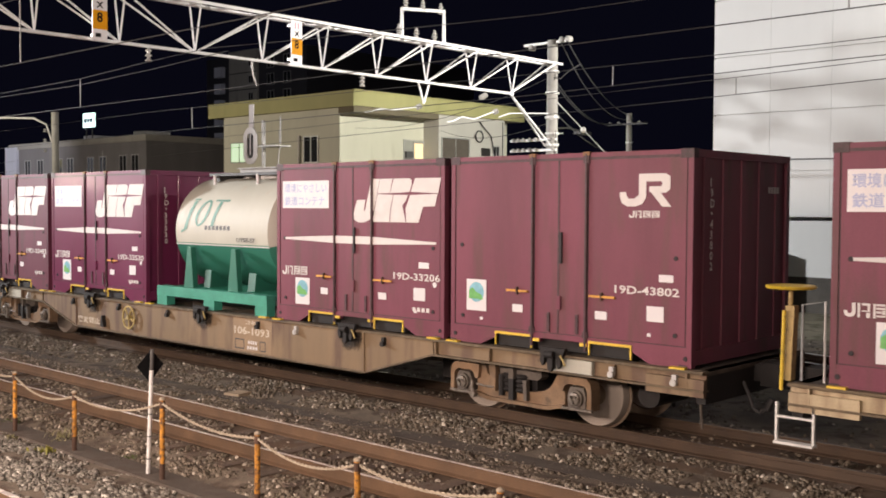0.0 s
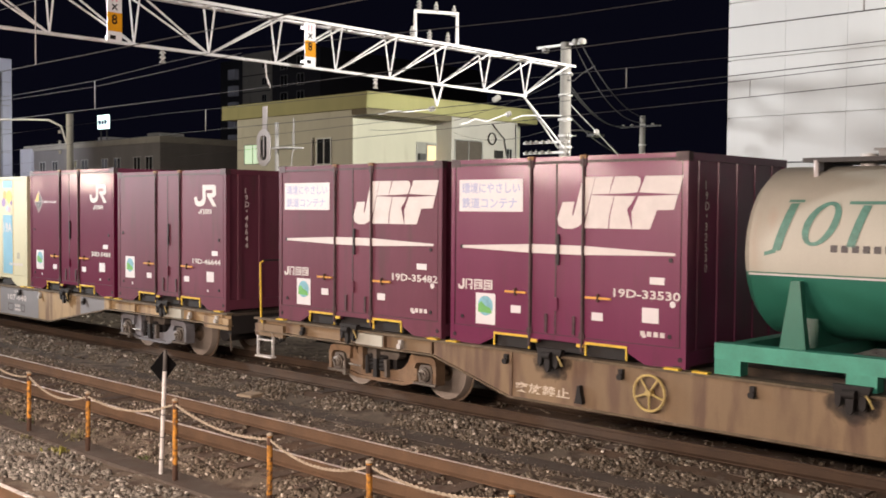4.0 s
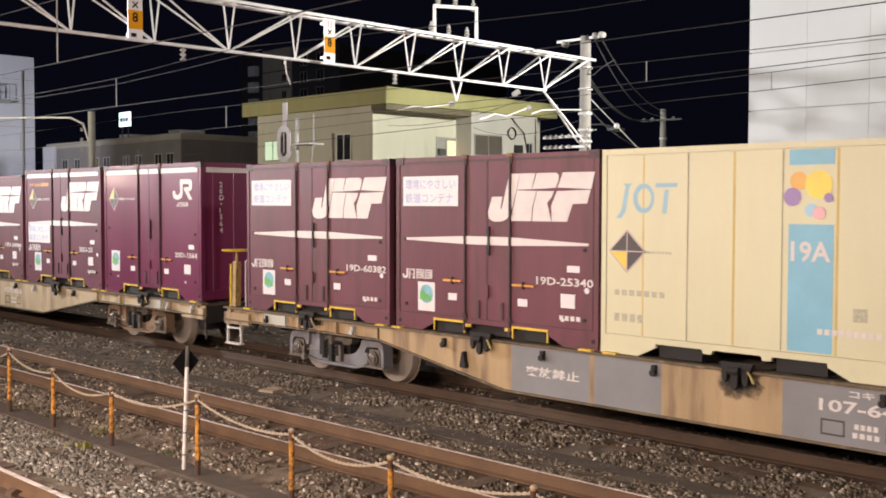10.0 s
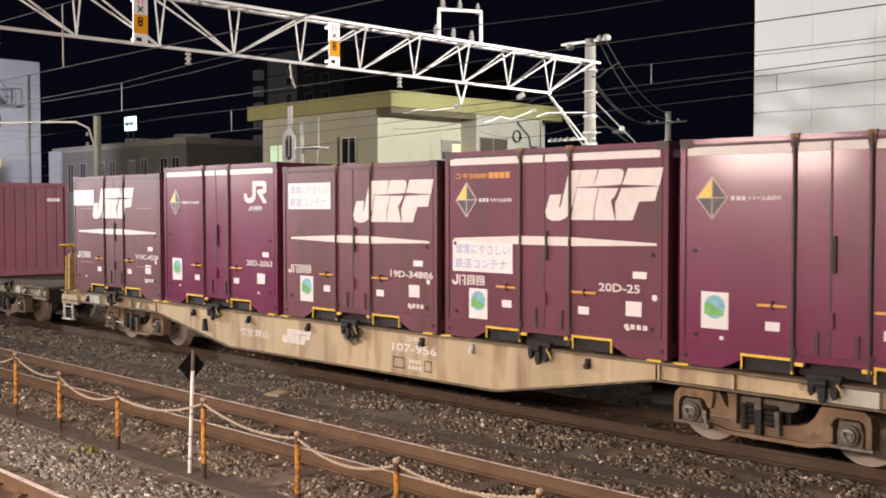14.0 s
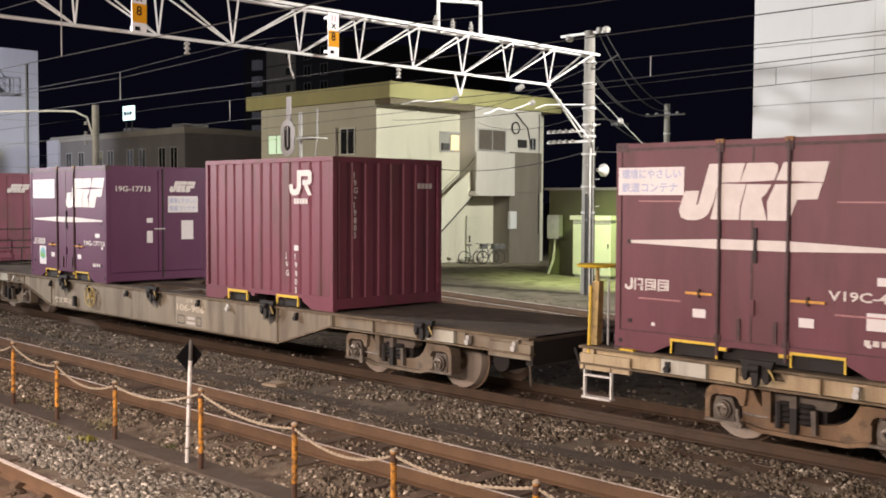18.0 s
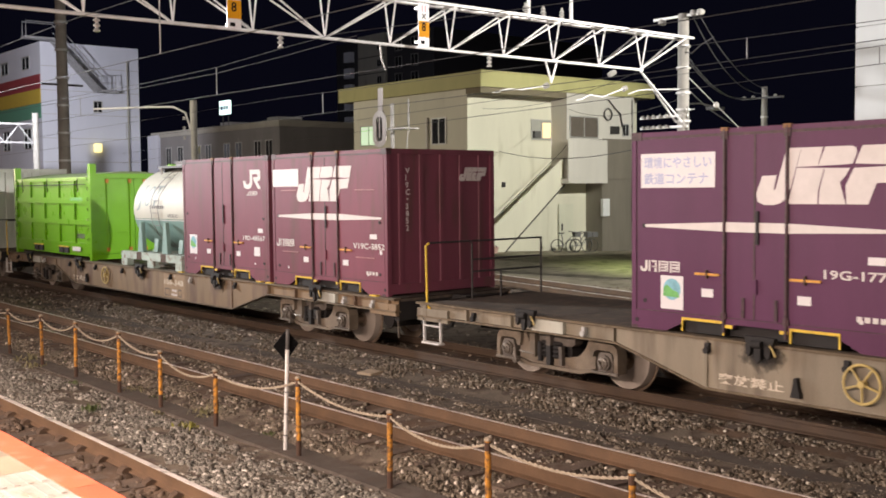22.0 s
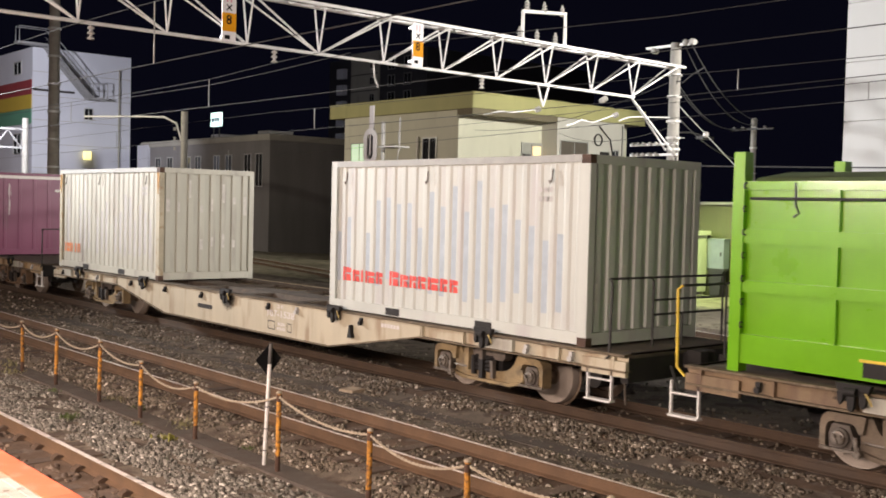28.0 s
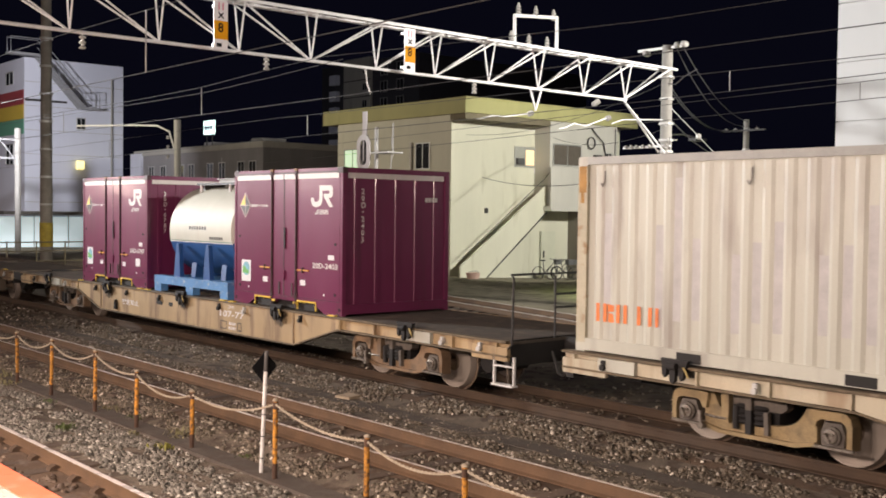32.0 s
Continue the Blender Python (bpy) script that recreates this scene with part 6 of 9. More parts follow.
        part("mark_line", shared("mark_sub2", lambda: name_shapes(f(0.14), 0.735, 0.63, 0.145), PRINT), PRINT, ob, at=pose(0, y, 0))["kind"] = "stuff"
        put_text(ob, number, f(2.71), y, 0.78, 0.105, PRINT, 0.103 * len(number))
        if vent:
            for u0, u1, z in ((0.33, 0.92, 1.80), (2.79, 3.36, 1.80), (0.35, 0.93, 0.635), (2.79, 3.36, 0.625)):
                part("vent_slot", shared("vent_slot:%.2f" % u0, lambda: Geo().box(f(u0), front - 0.012, 0, f(u1), front + 0.006, 0.016), VENT_EDGE), VENT_EDGE, ob, "thin pale vent hood", at=pose(0, 0, z))
        part("paper_label", shared("sq2", lambda: rect(f(3.22), 0.96, 0.2, 0.085), LABEL), LABEL, ob, at=pose(0, y, 0))
        part("round_label", shared("sq3", lambda: Geo().flat([(f(3.535) + 0.04 * math.cos(k * math.tau / 12), 0.74 + 0.04 * math.sin(k * math.tau / 12)) for k in range(12)], 0), LABEL), LABEL, ob, at=pose(0, y, 0))
        part("small_print", shared("sp", lambda: bars(f(3.1), 0.34, 0.36, 0.06, 4), PRINT), PRINT, ob, at=pose(0, y, 0))
    if stripe:
        for u0, u1 in ((0.1, 1.38), (1.45, 1.80), (1.84, 2.21), (2.29, 3.6)):
            part("top_stripe", shared("top:%.2f:%.2f" % (u0, height), lambda: rect(f(u0), height - 0.185, u1 - u0, 0.095), PRINT), PRINT, ob, "white tall-container stripe", at=pose(0, y, 0))
        part("top_stripe", shared("topend:%.2f" % height, lambda: rect(-1.1, height - 0.185, 2.2, 0.095), PRINT), PRINT, ob, "white tall-container stripe", at=pose(a + 0.001 - 0.017, 0, 0, 0, 0, 90))
    if warn:
        diamond(ob, f(0.42), 1.83 + lift, 0.42, 0.5, y)
        part("small_print", shared("sp2", lambda: bars(f(0.66), 1.80, 0.2, 0.05, 3), PRINT), PRINT, ob, at=pose(0, y, lift))
        put_text(ob, "H=2600", f(0.88), y, 1.80 + lift, 0.05, PRINT, 0.38)
        if warn == "panel_low":
            put_text(ob, "コキ50000", f(0.2), y, 2.22, 0.085, ORANGE_INK, 0.62)
            part("small_print", bars(f(0.84), 2.22, 0.4, 0.085, 4, 0.12), ORANGE_INK, ob, at=pose(0, y, 0))
    end_text(ob, number, a - 0.016, -0.81, 2.08 + lift * 0.6, 0.10, END_PRINT)
    if blank_panel:
        put_mark(ob, "end_slant", lambda: slant_mark(-0.35, 1.95, 0.66, 0.24), PRINT, pose(a - 0.014, 0.75, 0, 0, 0, 90))
    else:
        part("end_mark", shared("end_mark", lambda: bars(-0.2, 2.02, 0.3, 0.08, 4, 0.15), PRINT), PRINT, ob, at=pose(a - 0.016, 0.85, 0, 0, 0, 90))
    return ob


def ribbed(length, y, z0, z1, pitch=0.24, depth=0.036, groove=0.3, slope=0.1):
    """A corrugated side wall along x at y, with ribs towards -y."""
    pts = []
    x = -length / 2
    while x < length / 2 - 0.01:
        w = min(pitch, length / 2 - x)
        pts += [(x, y), (x + w * groove, y), (x + w * (groove + slope), y - depth), (x + w * (1 - slope), y - depth)]
        x += w
    pts += [(length / 2, y), (length / 2, y + 0.05), (-length / 2, y + 0.05)]
    return Geo().prism(pts, "z", z0, z1)


def ribbed_container(paint, number):
    """The corrugated twelve-foot container."""
    m = MAROON[paint]
    ob = thing("container", "dull maroon corrugated steel railway container", "container", "containers on the train")
    a, h = L12 / 2, 2.5
    part("frame", shared("frame:2.50", lambda: shell_geo(L12, 2.5), m), m, ob)
    part("core", Geo().box(-a + 0.05, -HALF + 0.06, 0.2, a - 0.06, HALF - 0.06, h - 0.03), m, ob)
    part("side_wall", ribbed(L12 - 0.14, -HALF + 0.045, 0.235, h - 0.07, pitch=0.275, depth=0.02, groove=0.1), m, ob)
    part("end_wall", end_geo(L12, 2.5, n=8, deep=0.022, share=0.7), m, ob)
    f = lambda u: u - a
    y = -HALF + 0.008
    put_mark(ob, "ribbed", lambda: round_mark(f(2.55), 1.87, 0.62, 0.42), PRINT, pose(0, y, 0))
    part("mark_line", bars(f(2.68), 1.73, 0.38, 0.09, 5, 0.2), PRINT, ob, at=pose(0, y, 0))
    part("small_print", rect(f(2.68), 0.95, 0.12, 0.09), LABEL, ob, at=pose(0, y, 0))
    for i, ch in enumerate("19805"):
        part("lettering", text_mesh(ch, 0.1, PRINT), PRINT, ob, at=pose(f(2.70), y, 0.80 - i * 0.14))
    for i, ch in enumerate("19G"):
        part("lettering", text_mesh(ch, 0.1, PRINT), PRINT, ob, at=pose(f(2.45), y, 0.80 - i * 0.14))
    for u0 in (0.72, 2.2):
        x0 = f(u0)
        pk = part("fork_pocket", Geo().box(x0 + 0.02, -HALF + 0.05, 0.01, x0 + 0.6, -0.8, 0.165), UNDER, ob, "black fork pocket")
        part("pocket_rim", Geo().box(x0, -HALF - 0.012, 0.15, x0 + 0.62, -HALF + 0.01, 0.195).box(x0 + 0.58, -HALF - 0.01, 0.02, x0 + 0.62, -HALF + 0.01, 0.15).box(x0, -HALF - 0.01, 0.02, x0 + 0.04, -HALF + 0.01, 0.15), YELLOW, pk, "yellow painted rim")
    end_text(ob, "19G-19805", a - 0.014, -0.78, 2.15, 0.10, END_PRINT)
    part("end_mark", bars(-0.2, 2.0, 0.36, 0.09, 4, 0.15), PRINT, ob, at=pose(a - 0.014, 0.85, 0, 0, 0, 90))
    return ob


def end_door(ob):
    """Doors, marks and labels on the end of the purple container."""
    x = L12 / 2 + 0.006
    part("end_door", Geo().box(x - 0.03, -1.13, 0.22, x - 0.004, -0.01, 2.41), MAROON["purple"], ob)
    part("end_door", Geo().box(x - 0.03, 0.01, 0.22, x - 0.004, 1.13, 2.41), MAROON["purple"], ob)
    part("lock_rod", Geo().cyl((x, 0.12, 0.08), (x, 0.12, 2.45), 0.02, 8), IRON, ob)
    put_mark(ob, "end", lambda: slant_mark(0.16, 1.95, 0.66, 0.24), PRINT, pose(x, 0.12, 0, 0, 0, 90))
    panel = part("end_panel", rect(0.12, 1.5, 0.75, 0.36), LABEL, ob, "white panel with a blue slogan", at=pose(x, 0.12, 0, 0, 0, 90))
    part("slogan", text_mesh("環境にやさしい", 0.12, PRINT_BLUE, 0.69), PRINT_BLUE, panel, at=pose(0.15, -0.001, 1.70))
    part("slogan", text_mesh("鉄道コンテナ", 0.12, PRINT_BLUE, 0.66), PRINT_BLUE, panel, at=pose(0.15, -0.001, 1.53))
    part("end_print", rect(0.45, 0.9, 0.3, 0.42), LABEL, ob, at=pose(x, 0.12, 0, 0, 0, 90))
    part("end_print", rect(-0.4, 1.28, 0.14, 0.1), LABEL, ob, at=pose(x, 0.12, 0, 0, 0, 90))
    part("end_print", rect(-0.4, 0.84, 0.14, 0.26), LABEL, ob, at=pose(x, 0.12, 0, 0, 0, 90))
    part("latch_handle", Geo().box(x, -0.1, 1.13, x + 0.03, 0.15, 1.155), GALV, ob)
    put_text(ob, "19G-17713", x, -1.0, 1.95, 0.12, PRINT, 0.82, turn=90)


CREAM_PAINT = mat("cream_container", (0.61, 0.60, 0.40), rough=0.5, vary=0.08, scale=1.0, bump=0.04, dirt=(0.60, 0.56, 0.36), dirt_at=0.70, streak=True)
PALE_SKY = mat("faded_blue_print", (0.27, 0.46, 0.56), rough=0.5, vary=0.1, bump=0)
SKY = mat("sky_blue_print", (0.20, 0.46, 0.60), rough=0.5, vary=0.08, bump=0)
SPOT = [mat("spot_%s" % n, c, rough=0.5, vary=0.1, bump=0) for n, c in (("orange", (0.75, 0.42, 0.1)), ("yellow", (0.8, 0.65, 0.1)), ("violet", (0.3, 0.2, 0.42)), ("pink", (0.75, 0.42, 0.45)), ("blue", (0.35, 0.58, 0.72)))]


OCHRE_STAIN = mat("ochre_stain", (0.60, 0.46, 0.16), rough=0.8, vary=0.3, scale=5.0, bump=0.05, streak=True)
FAINT = mat("worn_small_print", (0.47, 0.46, 0.34), rough=0.6, vary=0.3, scale=25.0, bump=0)


def cream_container():
    ob = thing("container", "cream steel leasing container with a pale blue upright band", "container", "containers on the train")
    a, h, y = L12 / 2, 2.5, -HALF
    f = lambda u: u - a
    part("frame", shared("frame:2.50", lambda: shell_geo(L12, 2.5), CREAM_PAINT), CREAM_PAINT, ob)
    part("side_wall", shared("walls:2.50", lambda: wall_geo(L12, 2.5), CREAM_PAINT), CREAM_PAINT, ob)
    for u0, u1 in ((0.08, 0.60), (0.62, 1.21), (1.23, 1.80), (1.82, 2.38), (2.40, 2.99), (3.01, 3.63)):
        part("side_panel", Geo().box(f(u0), y + 0.004, 0.24, f(u1), y + 0.03, h - 0.08), CREAM_PAINT, ob)
    for u, w, m in ((0.61, 0.022, OCHRE_STAIN), (1.22, 0.01, FAINT), (1.81, 0.03, OCHRE_STAIN), (2.39, 0.01, FAINT), (3.0, 0.028, OCHRE_STAIN)):
        part("seam_stain", rect(f(u) - w / 2, 0.25, w, h - 0.34), m, ob, "rust-stained panel seam", at=pose(0, y + 0.003, 0))
    band = part("band", rect(f(2.46), 0.26, 0.5, 1.36).flat([(f(2.46), 2.25), (f(2.96), 2.25), (f(2.96), 2.415), (f(2.46), 2.415)], 0), SKY, ob, "pale blue band", at=pose(0, y, 0))
    put_text(band, "19A", f(2.49), -0.002, 1.22, 0.22, PRINT, 0.44)
    for i, (u, v, r) in enumerate(((2.57, 2.08, 0.1), (2.79, 2.04, 0.15), (2.50, 1.91, 0.1), (2.71, 1.77, 0.07), (2.80, 1.74, 0.07), (2.90, 1.90, 0.05))):
        part("spot", Geo().flat([(f(u) + r * math.cos(k * math.tau / 20), v + r * math.sin(k * math.tau / 20)) for k in range(20)], 0), SPOT[(0, 1, 2, 4, 3, 2)[i]], ob, "round coloured spot", at=pose(0, y - 0.001 - 0.0006 * i, 0))
    mk = [(f(0.16), 1.66), (f(0.24), 1.66), (f(0.30), 1.74), (f(0.36), 2.05), (f(0.40), 2.08), (f(0.26), 2.08), (f(0.30), 2.05), (f(0.24), 1.76), (f(0.20), 1.70)]
    ring = Geo().flat(mk, 0)
    c0 = [(f(0.56) + 0.15 * math.cos(k * math.tau / 20), 1.9 + 0.18 * math.sin(k * math.tau / 20)) for k in range(20)]
    c1 = [(f(0.57) + 0.098 * math.cos(k * math.tau / 20), 1.9 + 0.12 * math.sin(k * math.tau / 20)) for k in range(20)]
    for k in range(20):
        ring.flat([c0[k], c0[(k + 1) % 20], c1[(k + 1) % 20], c1[k]], 0)
    ring.flat([(f(0.72), 2.03), (f(1.02), 2.03), (f(1.03), 2.08), (f(0.73), 2.08)], 0)
    ring.flat([(f(0.82), 1.72), (f(0.88), 1.72), (f(0.91), 2.0), (f(0.85), 2.0)], 0)
    part("mark", ring, PALE_SKY, ob, "faded blue leasing mark", at=pose(0.05, y + 0.002, 0))
    diamond(ob, f(0.38), 1.26, 0.54, 0.54, y, low=True)
    part("small_print", bars(f(0.62), 1.24, 0.4, 0.03, 8), FAINT, ob, at=pose(0, y, 0))
    part("small_print", bars(f(0.2), 0.72, 0.75, 0.07, 7), FAINT, ob, at=pose(0, y + 0.002, 0))
    part("small_print", bars(f(0.2), 0.4, 0.45, 0.1, 4), FAINT, ob, at=pose(0, y + 0.002, 0))
    part("small_print", rect(f(3.18), 0.62, 0.15, 0.14), FAINT, ob, at=pose(0, y, 0))
    part("small_print", bars(f(2.8), 0.46, 0.7, 0.06, 9), PRINT, ob, at=pose(0, y - 0.001, 0))
    for u0 in (0.8, 2.3):
        x0 = f(u0)
        part("fork_pocket", Geo().box(x0 + 0.02, y + 0.05, 0.01, x0 + 0.6, y + 0.4, 0.165), UNDER, ob, "black fork pocket")
    return ob


TEAL = mat("tank_teal", (0.03, 0.175, 0.12), rough=0.4, vary=0.15, scale=1.5, bump=0.03)
PALE_TEAL = mat("tank_pale_teal", (0.23, 0.37, 0.335), rough=0.45, vary=0.15, scale=1.5, bump=0.03)
TANK_WHITE = mat("tank_white", (0.52, 0.515, 0.44), rough=0.62, vary=0.1, scale=1.2, bump=0.02, dirt=(0.5, 0.44, 0.36), dirt_at=0.68, streak=True)
TANK_BLUE = mat("tank_blue", (0.025, 0.09, 0.26), rough=0.4, vary=0.15, scale=1.5, bump=0.03)
FRAME_BLUE = mat("frame_blue", (0.10, 0.26, 0.52), rough=0.45, vary=0.2, scale=3.0, dirt=(0.4, 0.45, 0.5), dirt_at=0.63)
FRAME_TEAL = mat("frame_teal", (0.06, 0.34, 0.24), rough=0.45, vary=0.2, scale=3.0)
FRAME_PALE = mat("frame_pale", (0.46, 0.56, 0.50), rough=0.5, vary=0.25, scale=3.0, dirt=(0.18, 0.09, 0.05), dirt_at=0.6)


def half_tank(low, high, r, half_len, n=28):
    """The part of a lying tank between two angles (degrees, 90 is the top): shell with dished ends."""
    prof = [(-half_len - 0.22, 0.0), (-half_len - 0.2, r * 0.35), (-half_len - 0.14, r * 0.66), (-half_len - 0.06, r * 0.9), (-half_len + 0.04, r), (half_len - 0.04, r), (half_len + 0.06, r * 0.9), (half_len + 0.14, r * 0.66), (half_len + 0.2, r * 0.35), (half_len + 0.22, 0.0)]
    g = Geo()
    for x, rad in prof:
        for i in range(n + 1):
            t = radians(low + (high - low) * i / n)
            g.v.append((x, -rad * math.cos(t), rad * math.sin(t)))
    for j in range(len(prof) - 1):
        for i in range(n):
            k = j * (n + 1) + i
            g.f.append((k, k + n + 1, k + n + 2, k + 1))
    return g


HOOK_IRON = mat("weathered_grey_iron", (0.26, 0.26, 0.25), rough=0.6, vary=0.2, scale=3.0, bump=0.05)


def tank_container(upper, lower, frame, words, mark_mat, ladder=False, number=""):
    ob = thing("tank_container", words, "tank container", "tanks on the train")
    r, cz, hl = 0.98, 1.37, 1.42
    part("upper_shell", half_tank(-14, 194, r, hl), upper, ob, at=pose(0, 0, cz), smooth=True)
    part("lower_shell", half_tank(194, 346, r, hl), lower, ob, at=pose(0, 0, cz), smooth=True)
    for sy in (-1, 1):
        g = Geo().box(-1.66, sy * 1.12 - 0.09, 0.17, 1.66, sy * 1.12 + 0.09, 0.35)
        part("side_beam", g, frame, ob)
        for x in (-1.5, 0.0, 1.5):
            part("foot", Geo().box(x - 0.16, sy * 1.12 - 0.085, 0.0, x + 0.16, sy * 1.12 + 0.085, 0.17), frame, ob)
        for x in (-0.62, 0.72):
            if frame is FRAME_PALE:
                part("rust_plate", Geo().box(x - 0.14, sy * 1.12 - 0.093, 0.168, x + 0.14, sy * 1.12 + 0.093, 0.353), POST_DARK, ob, "rust-brown plate on the beam")
        for x in (-0.8, 0.55):
            part("saddle_leg", Geo().prism([(x - 0.15, 0.35), (x + 0.15, 0.35), (x + 0.07, 1.08), (x - 0.03, 1.08)], "y", sy * 1.04 - 0.05, sy * 1.04 + 0.05), lower, ob)
    for x in (-1.55, -0.8, 0.55, 1.55):
        part("cross_beam", Geo().box(x - 0.08, -1.03, 0.17, x + 0.08, 1.03, 0.33), frame, ob)
    for x in (-0.8, 0.55):
        part("saddle", Geo().prism([(-0.7, 0.33), (0.7, 0.33), (0.66, 0.68), (0.4, 0.5), (0.0, 0.42), (-0.4, 0.5), (-0.66, 0.68)], "x", x - 0.1, x + 0.1), lower, ob)
    part("walkway", Geo().box(-1.0, -0.5, 2.38, 1.1, 0.5, 2.43).box(-0.9, -0.4, 2.28, -0.8, 0.4, 2.38).box(0.9, -0.4, 2.28, 1.0, 0.4, 2.38), IRON, ob)
    part("manhole", Geo().cyl((0.35, 0, 2.3), (0.35, 0, 2.5), 0.28, 20), GALV, ob, smooth=True)
    part("valve", Geo().cyl((-0.45, 0, 2.3), (-0.45, 0, 2.48), 0.1, 12), GALV, ob, smooth=True)
    def wrap(g):
        g.v = [(x, -math.sqrt(max(0.01, (r + 0.004) ** 2 - (z - cz) ** 2)), z) for x, _, z in g.v]
        return g

    part("fittings_box", Geo().box(-0.2, -0.38, 2.43, 1.3, 0.3, 2.5).box(-0.24, -0.42, 2.5, 1.34, 0.34, 2.52), HOOK_IRON, ob, "grey fittings cover on the walkway")
    for x in (-0.85, 0.45):
        part("walkway_post", Geo().cyl((x, -0.46, 2.10), (x, -0.48, 2.40), 0.03, 8), LABEL, ob, "white walkway post")
    for z, h, m in ((cz - 0.237 + 0.012, 0.014, TEAL), (cz - 0.237 - 0.012, 0.016, LABEL)):
        part("seam_line", wrap(rect(-hl + 0.02, z, 2 * hl - 0.04, h)), m, ob, "thin line round the shell")

    if mark_mat:
        q = Geo()
        marks = []

        def stroke(p0, p1, w, n=5):
            """A slanted bar in short lengths, so that it follows the round shell."""
            for i in range(n):
                (xa, za), (xb, zb) = [(p0[0] + (p1[0] - p0[0]) * s, p0[1] + (p1[1] - p0[1]) * s) for s in (i / n, (i + 1) / n)]
                if abs(p1[1] - p0[1]) > abs(p1[0] - p0[0]):
                    q.flat([(xa - w / 2, za), (xa + w / 2, za), (xb + w / 2, zb), (xb - w / 2, zb)], 0)
                else:
                    q.flat([(xa, za - w / 2), (xb, zb - w / 2), (xb, zb + w / 2), (xa, za + w / 2)], 0)

        stroke((-1.06, 1.40), (-0.92, 1.92), 0.10, 8)
        stroke((-1.20, 1.36), (-1.06, 1.40), 0.045, 2)
        stroke((-1.0, 1.945), (-0.82, 1.945), 0.03, 2)
        marks.append(q)
        q = Geo()
        ring = [(-0.58 + 0.19 * math.cos(k * math.tau / 24) + 0.07 * math.sin(k * math.tau / 24), 1.70 + 0.24 * math.sin(k * math.tau / 24)) for k in range(24)]
        inner = [(-0.58 + 0.105 * math.cos(k * math.tau / 24) + 0.07 * math.sin(k * math.tau / 24), 1.70 + 0.20 * math.sin(k * math.tau / 24)) for k in range(24)]
        for k in range(24):
            q.flat([ring[k], ring[(k + 1) % 24], inner[(k + 1) % 24], inner[k]], 0)
        marks.append(q)
        q = Geo()
        stroke((-0.24, 1.46), (-0.12, 1.90), 0.095, 6)
        stroke((-0.32, 1.925), (0.10, 1.925), 0.035, 2)
        marks.append(q)
        for q in marks:
            part("mark_stroke", wrap(q), mark_mat, ob, "thin dark green stroke of a mark")
    part("small_print", wrap(bars(-0.45, 1.40, 0.8, 0.075, 7, 0.35)), SIGN_BLACK, ob)
    if number:
        put_text(ob, number, 0.52, -0.985, 1.2, 0.075, SIGN_BLACK, 0.52)
    else:
        part("small_print", wrap(bars(0.45, 1.2, 0.6, 0.06, 6)), SIGN_BLACK, ob)
    if ladder:
        g = Geo()
        for x in (-0.28, 0.1):
            g.tube([(x + (0.12 if z > 1.9 else 0), -math.sqrt(max(0.02, (r + 0.06) ** 2 - (z - cz) ** 2)), z) for z in (0.5, 0.8, 1.1, 1.4, 1.7, 2.0, 2.25, 2.36)], 0.009, 6)
        part("ladder", g, HOOK_IRON, ob)
        for z in (0.7, 1.0, 1.3, 1.6, 1.9, 2.15):
            yy = -math.sqrt(max(0.02, (r + 0.06) ** 2 - (z - cz) ** 2))
            part("rung", Geo().cyl((-0.28, yy, z), (0.1, yy, z), 0.01, 6), HOOK_IRON, ob)
    return ob


LIME_PAINT = mat("lime_green_paint", (0.155, 0.43, 0.004), rough=0.30, vary=0.12, scale=1.2, bump=0.30, fine=4.0, coat=0.5, spec=0.4)


